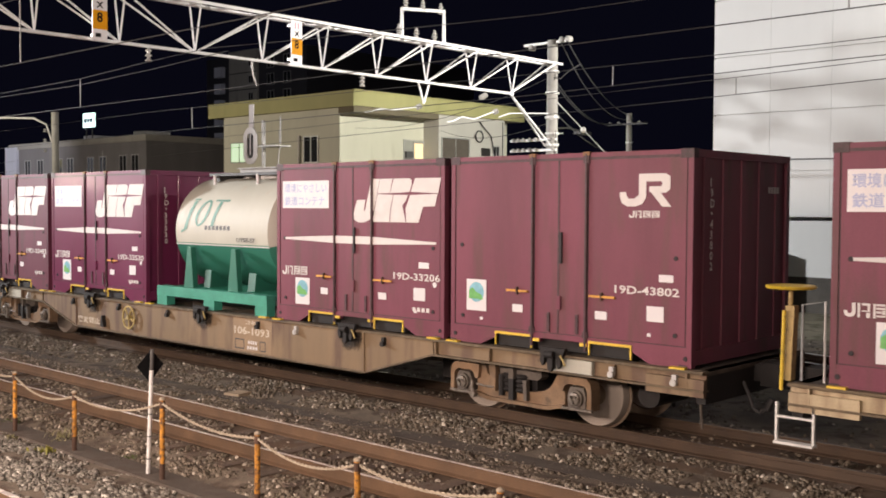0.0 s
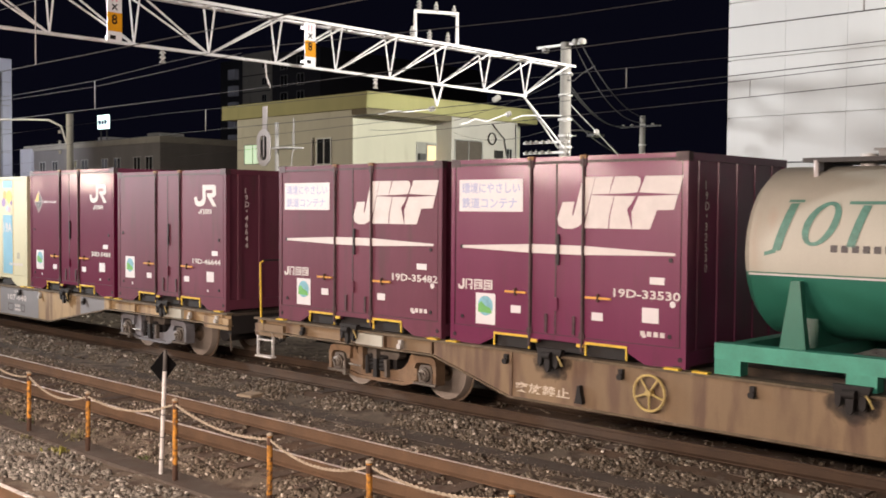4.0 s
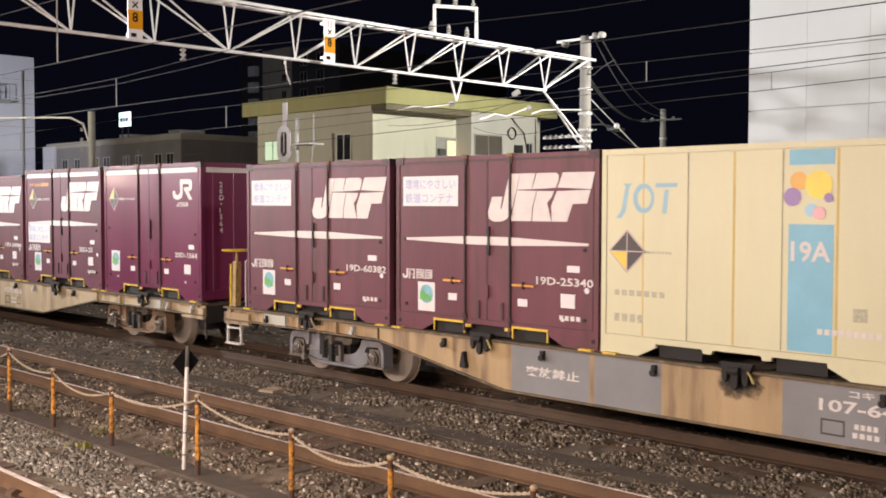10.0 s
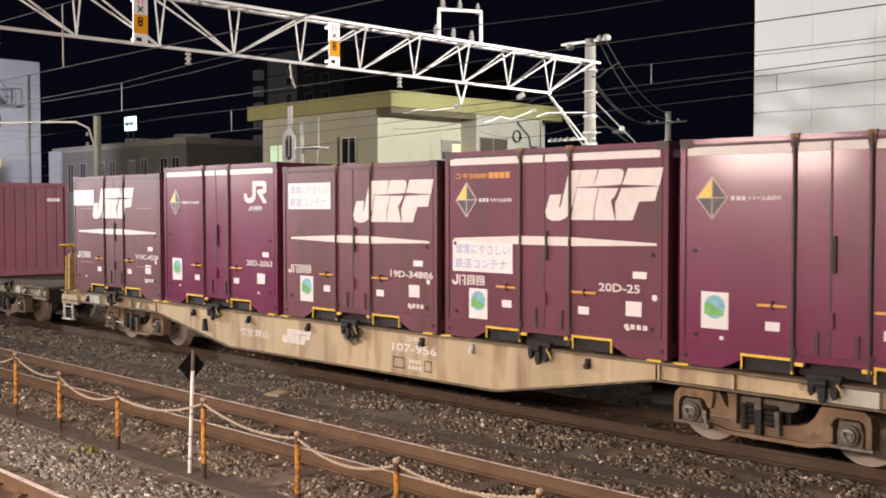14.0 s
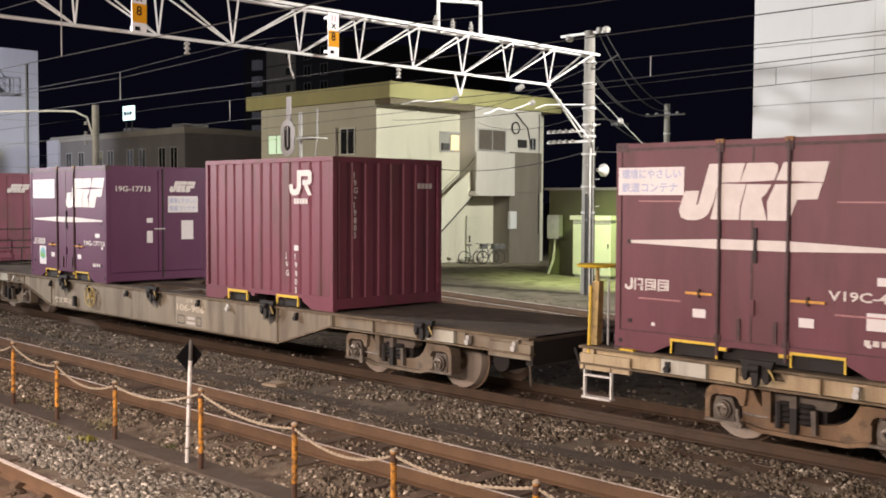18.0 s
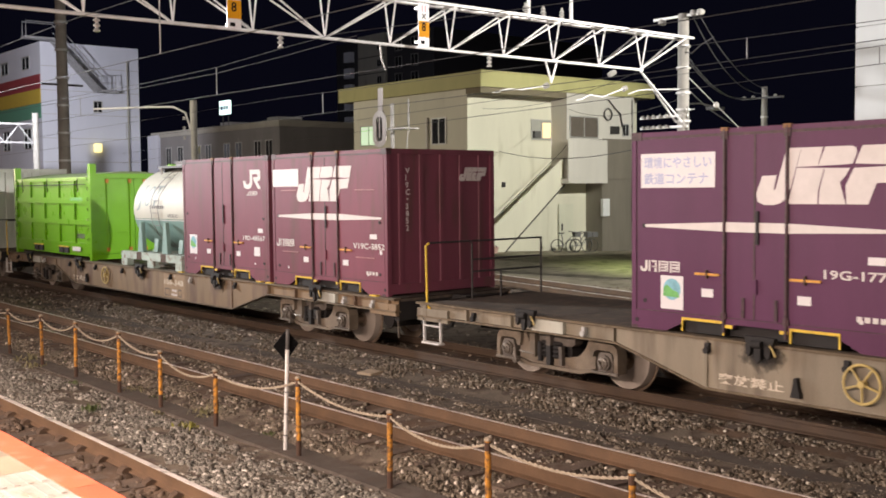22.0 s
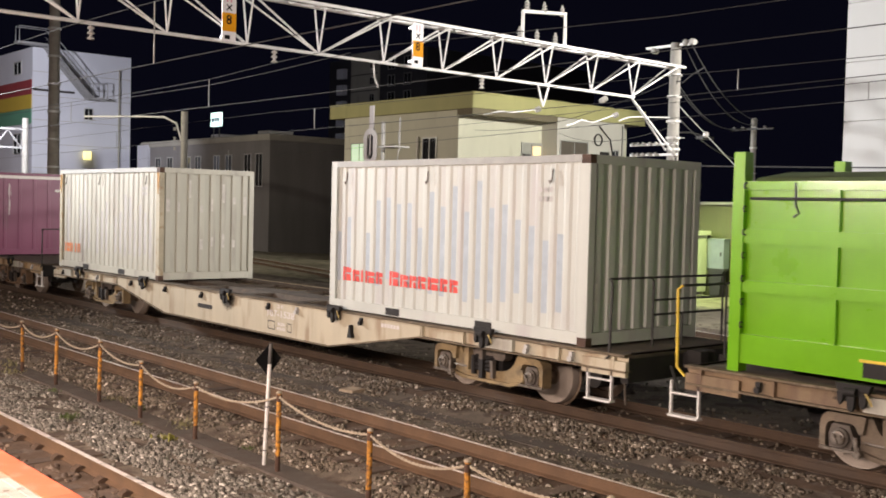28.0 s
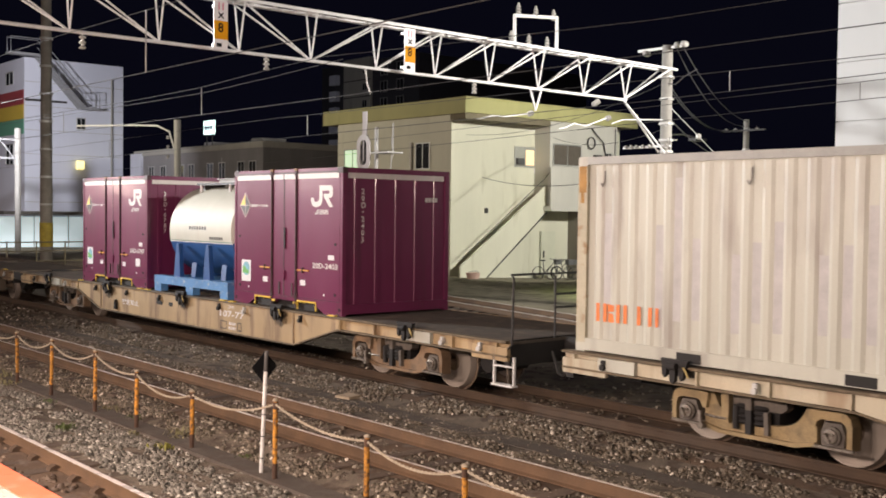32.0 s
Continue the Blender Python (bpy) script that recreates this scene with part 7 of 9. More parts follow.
def lime_bin():
    """A lime-green open-topped bulk container, twenty feet long."""
    ob = thing("bulk_container", "glossy lime-green steel bulk container with ribbed sides", "container")
    a, h, y = 3.029, 2.32, -1.22
    part("core", Geo().box(-a + 0.06, y + 0.08, 0.1, a - 0.06, -y - 0.08, h - 0.12), LIME_PAINT, ob)
    for sx in (-1, 1):
        for sy in (-1, 1):
            x0, x1 = sorted((sx * a, sx * (a - 0.15)))
            y0, y1 = sorted((sy * 1.22, sy * 1.05))
            part("corner_post", Geo().box(x0, y0, 0.0, x1, y1, 2.56), LIME_PAINT, ob)
    for sy in (-1, 1):
        y0, y1 = sorted((sy * 1.2, sy * 1.1))
        for z0, z1 in ((0.1, 0.44), (0.93, 1.07), (1.50, 1.67), (2.12, 2.22)):
            part("side_rail", Geo().box(-a + 0.15, y0, z0, a - 0.15, y1, z1), LIME_PAINT, ob)
        for i in range(4):
            x = -1.74 + i * 1.16
            part("stiffener", Geo().box(x - 0.035, -1.188 if sy < 0 else 1.1, 0.42, x + 0.035, -1.1 if sy < 0 else 1.188, 2.12), LIME_PAINT, ob)
    hinge = mat("hinge_orange", (0.55, 0.22, 0.03), rough=0.6, vary=0.3, scale=9.0, bump=0)
    for y0, y1 in ((-1.04, -0.01), (0.01, 1.04)):
        leaf = part("end_door", Geo().box(a - 0.07, y0, 0.17, a - 0.03, y1, 2.16), LIME_PAINT, ob, "lime-green end door leaf")
        for yy in (y0 + 0.28, y1 - 0.12):
            part("lock_rod", Geo().cyl((a - 0.012, yy, 0.1), (a - 0.012, yy, 2.2), 0.02, 8), LIME_PAINT, leaf)
            for z in (0.28, 2.1):
                part("rod_guide", Geo().box(a - 0.03, yy - 0.04, z - 0.05, a + 0.012, yy + 0.04, z + 0.05), hinge, leaf, "worn orange rod guide")
        part("stiffener", Geo().box(a - 0.03, y0 + 0.02, 0.72, a - 0.018, y1 - 0.02, 0.76), LIME_PAINT, leaf)
    part("end_beam", Geo().box(a - 0.1, -1.05, 0.02, a, 1.05, 0.16), LIME_PAINT, ob)
    part("end_beam", Geo().box(a - 0.1, -1.05, 2.17, a, 1.05, 2.3), LIME_PAINT, ob)
    part("cover", Geo().prism([(-1.1, 2.2), (1.1, 2.2), (0.95, 2.27), (0.3, 2.36), (-0.3, 2.36), (-0.95, 2.27)], "x", -a + 0.16, a - 0.16), mat("cover_sheet", (0.17, 0.24, 0.10), rough=0.7, vary=0.25, scale=2.0, bump=0.3), ob, "dull green cover sheet")
    part("cover_bar", Geo().tube([(-a + 0.25, y - 0.02, 2.02), (a - 0.3, y - 0.02, 2.02)], 0.016, 6), IRON, ob)
    for x in (-2.2, -0.1, 2.2):
        part("buckle", Geo().tube([(x, y - 0.03, 2.2), (x + 0.01, y - 0.035, 1.95), (x + 0.05, y - 0.03, 1.86), (x - 0.02, y - 0.02, 1.82)], 0.013, 6), IRON, ob)
    for i in range(7):
        for x in (a - 0.17, -a + 0.17):
            part("rope_hook", shared("bin_hook", lambda: Geo().tube([(0, 0.03, 0.03), (0, -0.02, 0.03), (0, -0.03, 0.0), (0, -0.02, -0.03), (0, 0.03, -0.03)], 0.009, 6), IRON), IRON, ob, at=pose(x, y - 0.005, 0.55 + i * 0.27))
    part("small_print", bars(1.55, 1.58, 0.85, 0.085, 7, 0.2), MATS["sticker_green"], ob, at=pose(0, y + 0.018, 0))
    for x0 in (-1.35, 0.65):
        pk = part("fork_pocket", Geo().box(x0, y - 0.012, 0.14, x0 + 0.32, y + 0.02, 0.3).box(x0 + 0.4, y - 0.012, 0.14, x0 + 0.72, y + 0.02, 0.3), UNDER, ob, "black fork pocket")
        part("pocket_rim", Geo().box(x0 - 0.04, y - 0.014, 0.3, x0 + 0.76, y + 0.0, 0.33), YELLOW, pk, "orange rim")
    part("small_print", bars(1.75, 0.56, 0.62, 0.13, 6, 0.25), SIGN_BLACK, ob, at=pose(0, y + 0.078, 0))
    part("paper_label", rect(1.7, 0.22, 0.6, 0.12), LABEL, ob, at=pose(0, y - 0.022, 0))
    return ob


GREY_PAINT = mat("grey_container", (0.535, 0.565, 0.525), rough=0.55, vary=0.12, scale=0.9, bump=0.04, dirt=(0.47, 0.465, 0.455), dirt_at=0.6, streak=True)
BEIGE_PAINT = mat("beige_container", (0.495, 0.50, 0.43), rough=0.44, vary=0.12, scale=0.9, bump=0.04, dirt=(0.35, 0.33, 0.29), dirt_at=0.6, streak=True)
RED_PRINT = mat("red_print", (0.72, 0.06, 0.045), rough=0.5, vary=0.15, scale=6.0, bump=0)
ORANGE_PRINT = mat("orange_print", (0.80, 0.22, 0.05), rough=0.5, vary=0.25, scale=6.0, bump=0)


PRIMER_BLUE = mat("primer_blue_grey", (0.40, 0.465, 0.52), rough=0.6, vary=0.15, scale=4.0, bump=0.03)
RAIL_GREY = mat("dull_rail_grey", (0.37, 0.38, 0.36), rough=0.6, vary=0.2, scale=3.0, bump=0.05)
HOOK_GREY = mat("hook_grey", (0.24, 0.22, 0.20), rough=0.6, vary=0.2, scale=9.0, bump=0.05)
FLAKE = mat("flaking_primer", (0.62, 0.61, 0.57), rough=0.7, vary=0.2, scale=8.0, bump=0.1)
OCHRE_RUST = mat("ochre_rust", (0.42, 0.24, 0.08), rough=0.85, vary=0.35, scale=6.0, bump=0.15)
PRIMER = mat("primer_grey", (0.46, 0.45, 0.44), rough=0.6, vary=0.15, scale=4.0, bump=0.03)


def box20(paint, label, letters, patchy=0.95, post=None):
    """A twenty-foot corrugated box container."""
    ob = thing("long_container", label, "container", "twenty-foot containers")
    a, h, y = 3.029, 2.59, -1.22
    part("core", Geo().box(-a + 0.06, y + 0.07, 0.16, a - 0.06, -y - 0.07, h - 0.05), paint, ob)
    part("side_wall", ribbed(2 * a - 0.3, y + 0.05, 0.17, h - 0.09, pitch=0.278, depth=0.017, groove=0.42, slope=0.16), paint, ob)
    for sx in (-1, 1):
        for sy in (-1, 1):
            x0, x1 = sorted((sx * a, sx * (a - 0.16)))
            y0, y1 = sorted((sy * 1.22, sy * 1.1))
            m = post if post and sy < 0 else paint
            p = part("corner_post", Geo().box(x0, y0, 0.12, x1, y1, h - 0.12), m, ob)
            if m is post:
                part("rust_stain", Geo().box(x0 + 0.02, y0 - 0.002, 2.12, x1 - 0.015, y0, h - 0.12).box(x0 + 0.05, y0 - 0.002, 1.98, x0 + 0.11, y0, 2.12), OCHRE_RUST, p, "ochre rust running down the post")
            for z0 in (0.0, h - 0.12):
                part("corner_casting", Geo().box(x0, y0, z0, x1, y1, z0 + 0.12), POST_DARK if sx > 0 and sy < 0 else paint, p, "worn corner casting")
    for sy in (-1, 1):
        y0, y1 = sorted((sy * 1.22, sy * 1.13))
        part("bottom_rail", Geo().box(-a + 0.16, y0, 0.02, a - 0.16, y1, 0.18), paint, ob)
        part("top_rail", Geo().box(-a + 0.16, y0, h - 0.1, a - 0.16, y1, h), RAIL_GREY, ob, "dull grey top rail")
    part("end_wall", end_geo(2 * a, h, n=8, deep=0.05, share=0.55), paint, ob)
    part("end_rail", Geo().box(a - 0.09, -1.1, 0.02, a, 1.1, 0.18), paint, ob)
    part("end_rail", Geo().box(a - 0.09, -1.1, h - 0.12, a, 1.1, h), paint, ob)
    part("roof", Geo().box(-a + 0.1, y + 0.05, h - 0.05, a - 0.1, -y - 0.05, h - 0.02), paint, ob)
    # touched-up stretches of primer in the grooves of the side
    rng, x = random.Random(len(label)), -a + 0.15
    while x < a - 0.5:
        if rng.random() < patchy:
            low, top = rng.uniform(0.34, 0.62), rng.uniform(1.35, 2.3)
            part("primer_patch", rect(x + 0.006, low, 0.115, top - low), PRIMER_BLUE if paint is GREY_PAINT else PRIMER, ob, "blue-grey primer patch", at=pose(0, y + 0.0485, 0))
        x += 0.278
    for k in range(8):
        yc = -1.135 + 2.27 / 8 * (k + 0.5)
        for n in range(rng.choice((1, 2, 2))):
            z0 = rng.uniform(0.45, 0.9) if n else rng.uniform(1.5, 1.95)
            part("primer_patch", Geo().box(a - 0.0205, yc - 0.05, z0, a - 0.0185, yc + rng.uniform(0.0, 0.05), z0 + rng.uniform(0.15, 0.46)), FLAKE, ob, "flaking pale grey primer patch")
    for x in (-1.2, 1.0):
        part("fork_pocket", Geo().box(x - 0.18, y - 0.006, 0.03, x + 0.18, y + 0.05, 0.15), UNDER, ob, "black fork pocket")
    for x in (-2.6, -0.4, 2.3):
        part("lashing_hook", Geo().tube([(x - 0.03, y + 0.0, 2.24), (x + 0.0, y - 0.012, 2.2), (x + 0.03, y - 0.005, 2.26), (x + 0.025, y + 0.01, 2.4)], 0.012, 6), HOOK_GREY, ob)
    part("small_print", bars(2.05, 2.08, 0.3, 0.07, 3), PRIMER, ob, at=pose(0, y + 0.0315, 0))
    part("small_print", bars(2.05, 1.95, 0.3, 0.07, 3), PRIMER, ob, at=pose(0, y + 0.0315, 0))
    x = -a + letters["x"]
    for w, h2, shape in letters["blocks"]:
        z, y2 = letters["z"], y + 0.0315
        g, t = Geo(), min(0.06, w)
        if shape:
            g.flat([(x, z), (x + t, z), (x + t, z + h2), (x, z + h2)], 0)
        if shape and w > 0.12:
            g.flat([(x + t + 0.015, z + h2 * 0.56), (x + w, z + h2 * 0.60), (x + w, z + h2 * 0.92), (x + t + 0.015, z + h2)], 0)
            g.flat([(x + t + 0.03, z), (x + w, z), (x + w - 0.02, z + h2 * 0.46), (x + t + 0.03, z + h2 * 0.5)], 0)
        if g.v:
            part("mark", g, letters["ink"], ob, "plain block of a painted brand mark", at=pose(0, y2, 0))
        x += w + letters["gap"]
    return ob


# ---- wagons ----
PITCH, SLOT, FRONT = 20.70, 3.847, -6.07


def sill_outline(kind):
    """Lower edge of the side sill: deep between the bogies, shallow at the ends."""
    deep, end, z = (4.36, 5.76, 0.37) if kind == "steep" else (3.25, 5.78, 0.33)
    return deep, end, z


def sill_geo(kind):
    """Fish-bellied side plate with a flange along its edges; channel section over the bogies."""
    deep, end, z = sill_outline(kind)
    g = Geo().prism([(end, 0.985), (end, 0.77), (deep, z), (-deep, z), (-end, 0.77), (-end, 0.985)], "y", -1.30, -1.285)
    for sx in (-1, 1):
        x0, x1 = sorted((sx * end, sx * 9.95))
        g.box(x0, -1.255, 0.78, x1, -1.24, 0.97)
        for i in range(5):
            x = sx * (end + 0.05 + i * 0.98)
            g.box(x - 0.012, -1.315, 0.782, x + 0.012, -1.24, 0.968)
        xa, xb = sorted((sx * 9.2, sx * 9.95))
        g.box(xa, -1.31, 0.70, xb, -1.25, 0.9)
    return g


def flange_geo(kind):
    """The flange that runs along the lower edge of the side plate."""
    deep, end, z = sill_outline(kind)
    low = [(-9.95, 0.76), (-end, 0.76), (-deep, z - 0.01), (deep, z - 0.01), (end, 0.76), (9.95, 0.76), (9.95, 0.784), (end, 0.784), (deep, z + 0.016), (-deep, z + 0.016), (-end, 0.784), (-9.95, 0.784)]
    return Geo().prism(low, "y", -1.33, -1.2)


def bogie_side_geo(y):
    """Cast side frame: a thick arch over each axle box, sweeping down to a low belly under the springs."""
    g = Geo()
    for sx in (-1, 1):
        arch = [(0.74, 0.50), (0.77, 0.57), (0.82, 0.60), (1.05, 0.60), (1.10, 0.57), (1.12, 0.52), (1.12, 0.29), (1.185, 0.29), (1.185, 0.56), (1.165, 0.64), (1.11, 0.69), (1.04, 0.705)]
        side = [(0.0, 0.225), (0.50, 0.225), (0.62, 0.25), (0.74, 0.28), *arch, (0.74, 0.705), (0.62, 0.705), (0.58, 0.62), (0.545, 0.56), (0.48, 0.49), (0.40, 0.445), (0.26, 0.415), (0.0, 0.40)]
        g.prism([(sx * x, z) for x, z in side], "y", y - 0.06, y + 0.07)
        rim = [*arch, (0.74, 0.705), (0.66, 0.69), (0.67, 0.60), (0.69, 0.50)]
        g.prism([(sx * x, z) for x, z in rim], "y", y - 0.12, y - 0.06)
        lip = [(0.0, 0.225), (0.50, 0.225), (0.62, 0.25), (0.74, 0.28), (0.74, 0.32), (0.60, 0.295), (0.48, 0.27), (0.0, 0.27)]
        g.prism([(sx * x, z) for x, z in lip], "y", y - 0.12, y - 0.06)
    return g


def axle_box_geo():
    return Geo().prism([(-0.13, -0.12), (0.13, -0.12), (0.145, 0.02), (0.10, 0.14), (-0.10, 0.14), (-0.145, 0.02)], "y", -0.08, 0.1).cyl((0, -0.12, 0), (0, -0.08, 0), 0.11, 16)


def wheel_geo():
    return Geo().lathe([(-0.065, 0.06), (-0.065, 0.14), (-0.02, 0.16), (-0.02, 0.34), (-0.062, 0.36), (-0.062, 0.405), (0.055, 0.43), (0.055, 0.46), (0.07, 0.46), (0.07, 0.35), (0.02, 0.33), (0.02, 0.15), (0.07, 0.13), (0.07, 0.06)], "y", (0, 0, 0), 32)


WHEELSETS = []
WB, BOGIE_X, WHEEL_R = 1.9, 7.1, 0.43


def clamp_geo():
    """Container clamp that hangs on the sill."""
    g = Geo().prism([(-0.2, 0.06), (0.2, 0.06), (0.17, -0.03), (0.1, -0.07), (-0.1, -0.07), (-0.17, -0.03)], "y", -0.04, 0.03)
    for x, low, w in ((-0.13, -0.17, 0.035), (-0.01, -0.24, 0.045), (0.12, -0.19, 0.04)):
        g.prism([(x - w, -0.03), (x + w, -0.03), (x + w * 0.8, low + 0.04), (x, low), (x - w * 0.8, low + 0.04)], "y", -0.06, 0.0)
    return g.cyl((-0.07, -0.075, -0.02), (0.06, -0.075, -0.02), 0.045, 10)


def soft_grease():
    """Thin black grease: dense in the middle, broken up and fading towards its edge."""
    m = mat("grease", (0.028, 0.022, 0.017), rough=0.55, vary=0.4, scale=14.0, bump=0.1)
    t = m.node_tree
    tex, ln, mul = t.nodes.new("ShaderNodeTexCoord"), t.nodes.new("ShaderNodeVectorMath"), t.nodes.new("ShaderNodeMapping")
    mul.inputs["Scale"].default_value = (2.6, 0.0, 3.6)
    ln.operation = "LENGTH"
    t.links.new(tex.outputs["Object"], mul.inputs["Vector"])
    t.links.new(mul.outputs[0], ln.inputs[0])
    nz, add, cut = t.nodes.new("ShaderNodeTexNoise"), t.nodes.new("ShaderNodeMath"), t.nodes.new("ShaderNodeMapRange")
    nz.inputs["Scale"].default_value = 9.0
    nz.inputs["Detail"].default_value = 5
    info = t.nodes.new("ShaderNodeObjectInfo")
    nz.noise_dimensions = "4D"
    ten = t.nodes.new("ShaderNodeMath")
    ten.operation = "MULTIPLY"
    ten.inputs[1].default_value = 20.0
    t.links.new(info.outputs["Random"], ten.inputs[0])
    t.links.new(tex.outputs["Object"], nz.inputs["Vector"])
    t.links.new(ten.outputs[0], nz.inputs["W"])
    t.links.new(ln.outputs["Value"], add.inputs[0])
    t.links.new(nz.outputs[0], add.inputs[1])
    cut.inputs[1].default_value, cut.inputs[2].default_value = 0.62, 1.3
    cut.inputs[3].default_value, cut.inputs[4].default_value = 0.92, 0.0
    t.links.new(add.outputs[0], cut.inputs[0])
    t.links.new(cut.outputs[0], t.nodes["Principled BSDF"].inputs["Alpha"])
    return m


GREASE = soft_grease()
CAP_STEEL = mat("greasy_steel", (0.23, 0.205, 0.175), rough=0.42, metal=0.25, vary=0.35, scale=9.0, bump=0.1, dirt=(0.10, 0.075, 0.05), dirt_at=0.56)
BOX_IRON = mat("axle_box_dirt", (0.13, 0.11, 0.09), rough=0.75, vary=0.4, scale=6.0, bump=0.2)
FLANGE = mat("flange_dirt", (0.15, 0.112, 0.066), rough=0.75, vary=0.45, scale=2.5, bump=0.15, dirt=(0.22, 0.17, 0.115), dirt_at=0.60)
COLUMN_TAN = mat("column_tan", (0.42, 0.30, 0.11), rough=0.6, vary=0.3, scale=5.0, bump=0.05, dirt=(0.2, 0.13, 0.06), dirt_at=0.6)


def end_gear(ob, sx, column):
    """Step, hand rail and brake column at one end of a wagon."""
    st = part("step_ladder", shared("step", lambda: Geo().box(-0.215, -0.02, 0.36, -0.19, 0.02, 0.78).box(0.19, -0.02, 0.36, 0.215, 0.02, 0.78).box(-0.215, -0.06, 0.345, 0.215, 0.06, 0.37).box(-0.19, -0.02, 0.62, 0.19, 0.02, 0.64), WHITE_PAINT), WHITE_PAINT, ob, "white end step", at=pose(sx * 9.88, -1.29, 0))
    if column:
        part("brake_column", shared("brake_column:%d" % sx, lambda: Geo().prism([(sx * 10.04 - 0.06, 1.0), (sx * 10.04 + 0.06, 1.0), (sx * 10.0 + 0.05, 1.8), (sx * 10.0 - 0.05, 1.8)], "y", -1.2, -1.09).cyl((sx * 10.02, -1.14, 1.78), (sx * 10.02, -1.14, 1.98), 0.025, 8), COLUMN_TAN), COLUMN_TAN, ob, "tan brake column")
        part("hand_rail", shared("column_rail:%d" % sx, lambda: Geo().cyl((sx * 10.06, -1.25, 0.9), (sx * 10.04, -1.25, 1.75), 0.02, 8), YELLOW), YELLOW, ob, "thin yellow hand rail")
        part("brake_handwheel", shared("brake_handwheel:%d" % sx, lambda: Geo().lathe([(0, 0.03), (0.0, 0.25), (0.02, 0.27), (0.035, 0.25), (0.035, 0.03)], "z", (sx * 10.02, -1.14, 1.98), 20), YELLOW), YELLOW, ob, "yellow brake hand wheel")
        part("guard", shared("guard:%d" % sx, lambda: Geo().tube([(sx * 9.95, -1.0, 0.95), (sx * 9.95, -1.0, 1.8), (sx * 9.7, -1.0, 1.85), (sx * 9.7, -1.0, 0.95)], 0.014, 6), GALV), GALV, ob)
    else:
        rail_paint = YELLOW if sx < 0 else IRON
        part("hand_rail", shared("hand_rail:%d" % sx, lambda: Geo().tube([(sx * 9.9, -1.28, 0.85), (sx * 10.02, -1.28, 0.95), (sx * 10.04, -1.28, 1.9), (sx * 9.98, -1.26, 1.95)], 0.018, 8), rail_paint), rail_paint, ob, "yellow hand rail" if sx < 0 else "dark hand rail")
        part("cross_rail", shared("cross_rail:%d" % sx, lambda: Geo().tube([(sx * 9.98, -1.26, 1.95), (sx * 9.98, -0.4, 1.95), (sx * 9.98, -0.35, 1.9), (sx * 9.98, -0.35, 1.0)], 0.016, 8), IRON), IRON, ob, "thin steel guard rail")
        for z in (1.44, 1.64, 1.95):
            part("cross_rail", shared("far_rail:%d:%.2f" % (sx, z), lambda: Geo().cyl((sx * 9.98, -0.35, z), (sx * 9.98, 1.26, z), 0.016, 8), IRON), IRON, ob, "thin dark guard rail")
        for y in (0.3, 1.26):
            part("rail_post", shared("rail_post:%d:%.1f" % (sx, y), lambda: Geo().cyl((sx * 9.98, y, 0.95), (sx * 9.98, y, 1.96 if y > 1 else 1.45), 0.018, 8), IRON), IRON, ob)


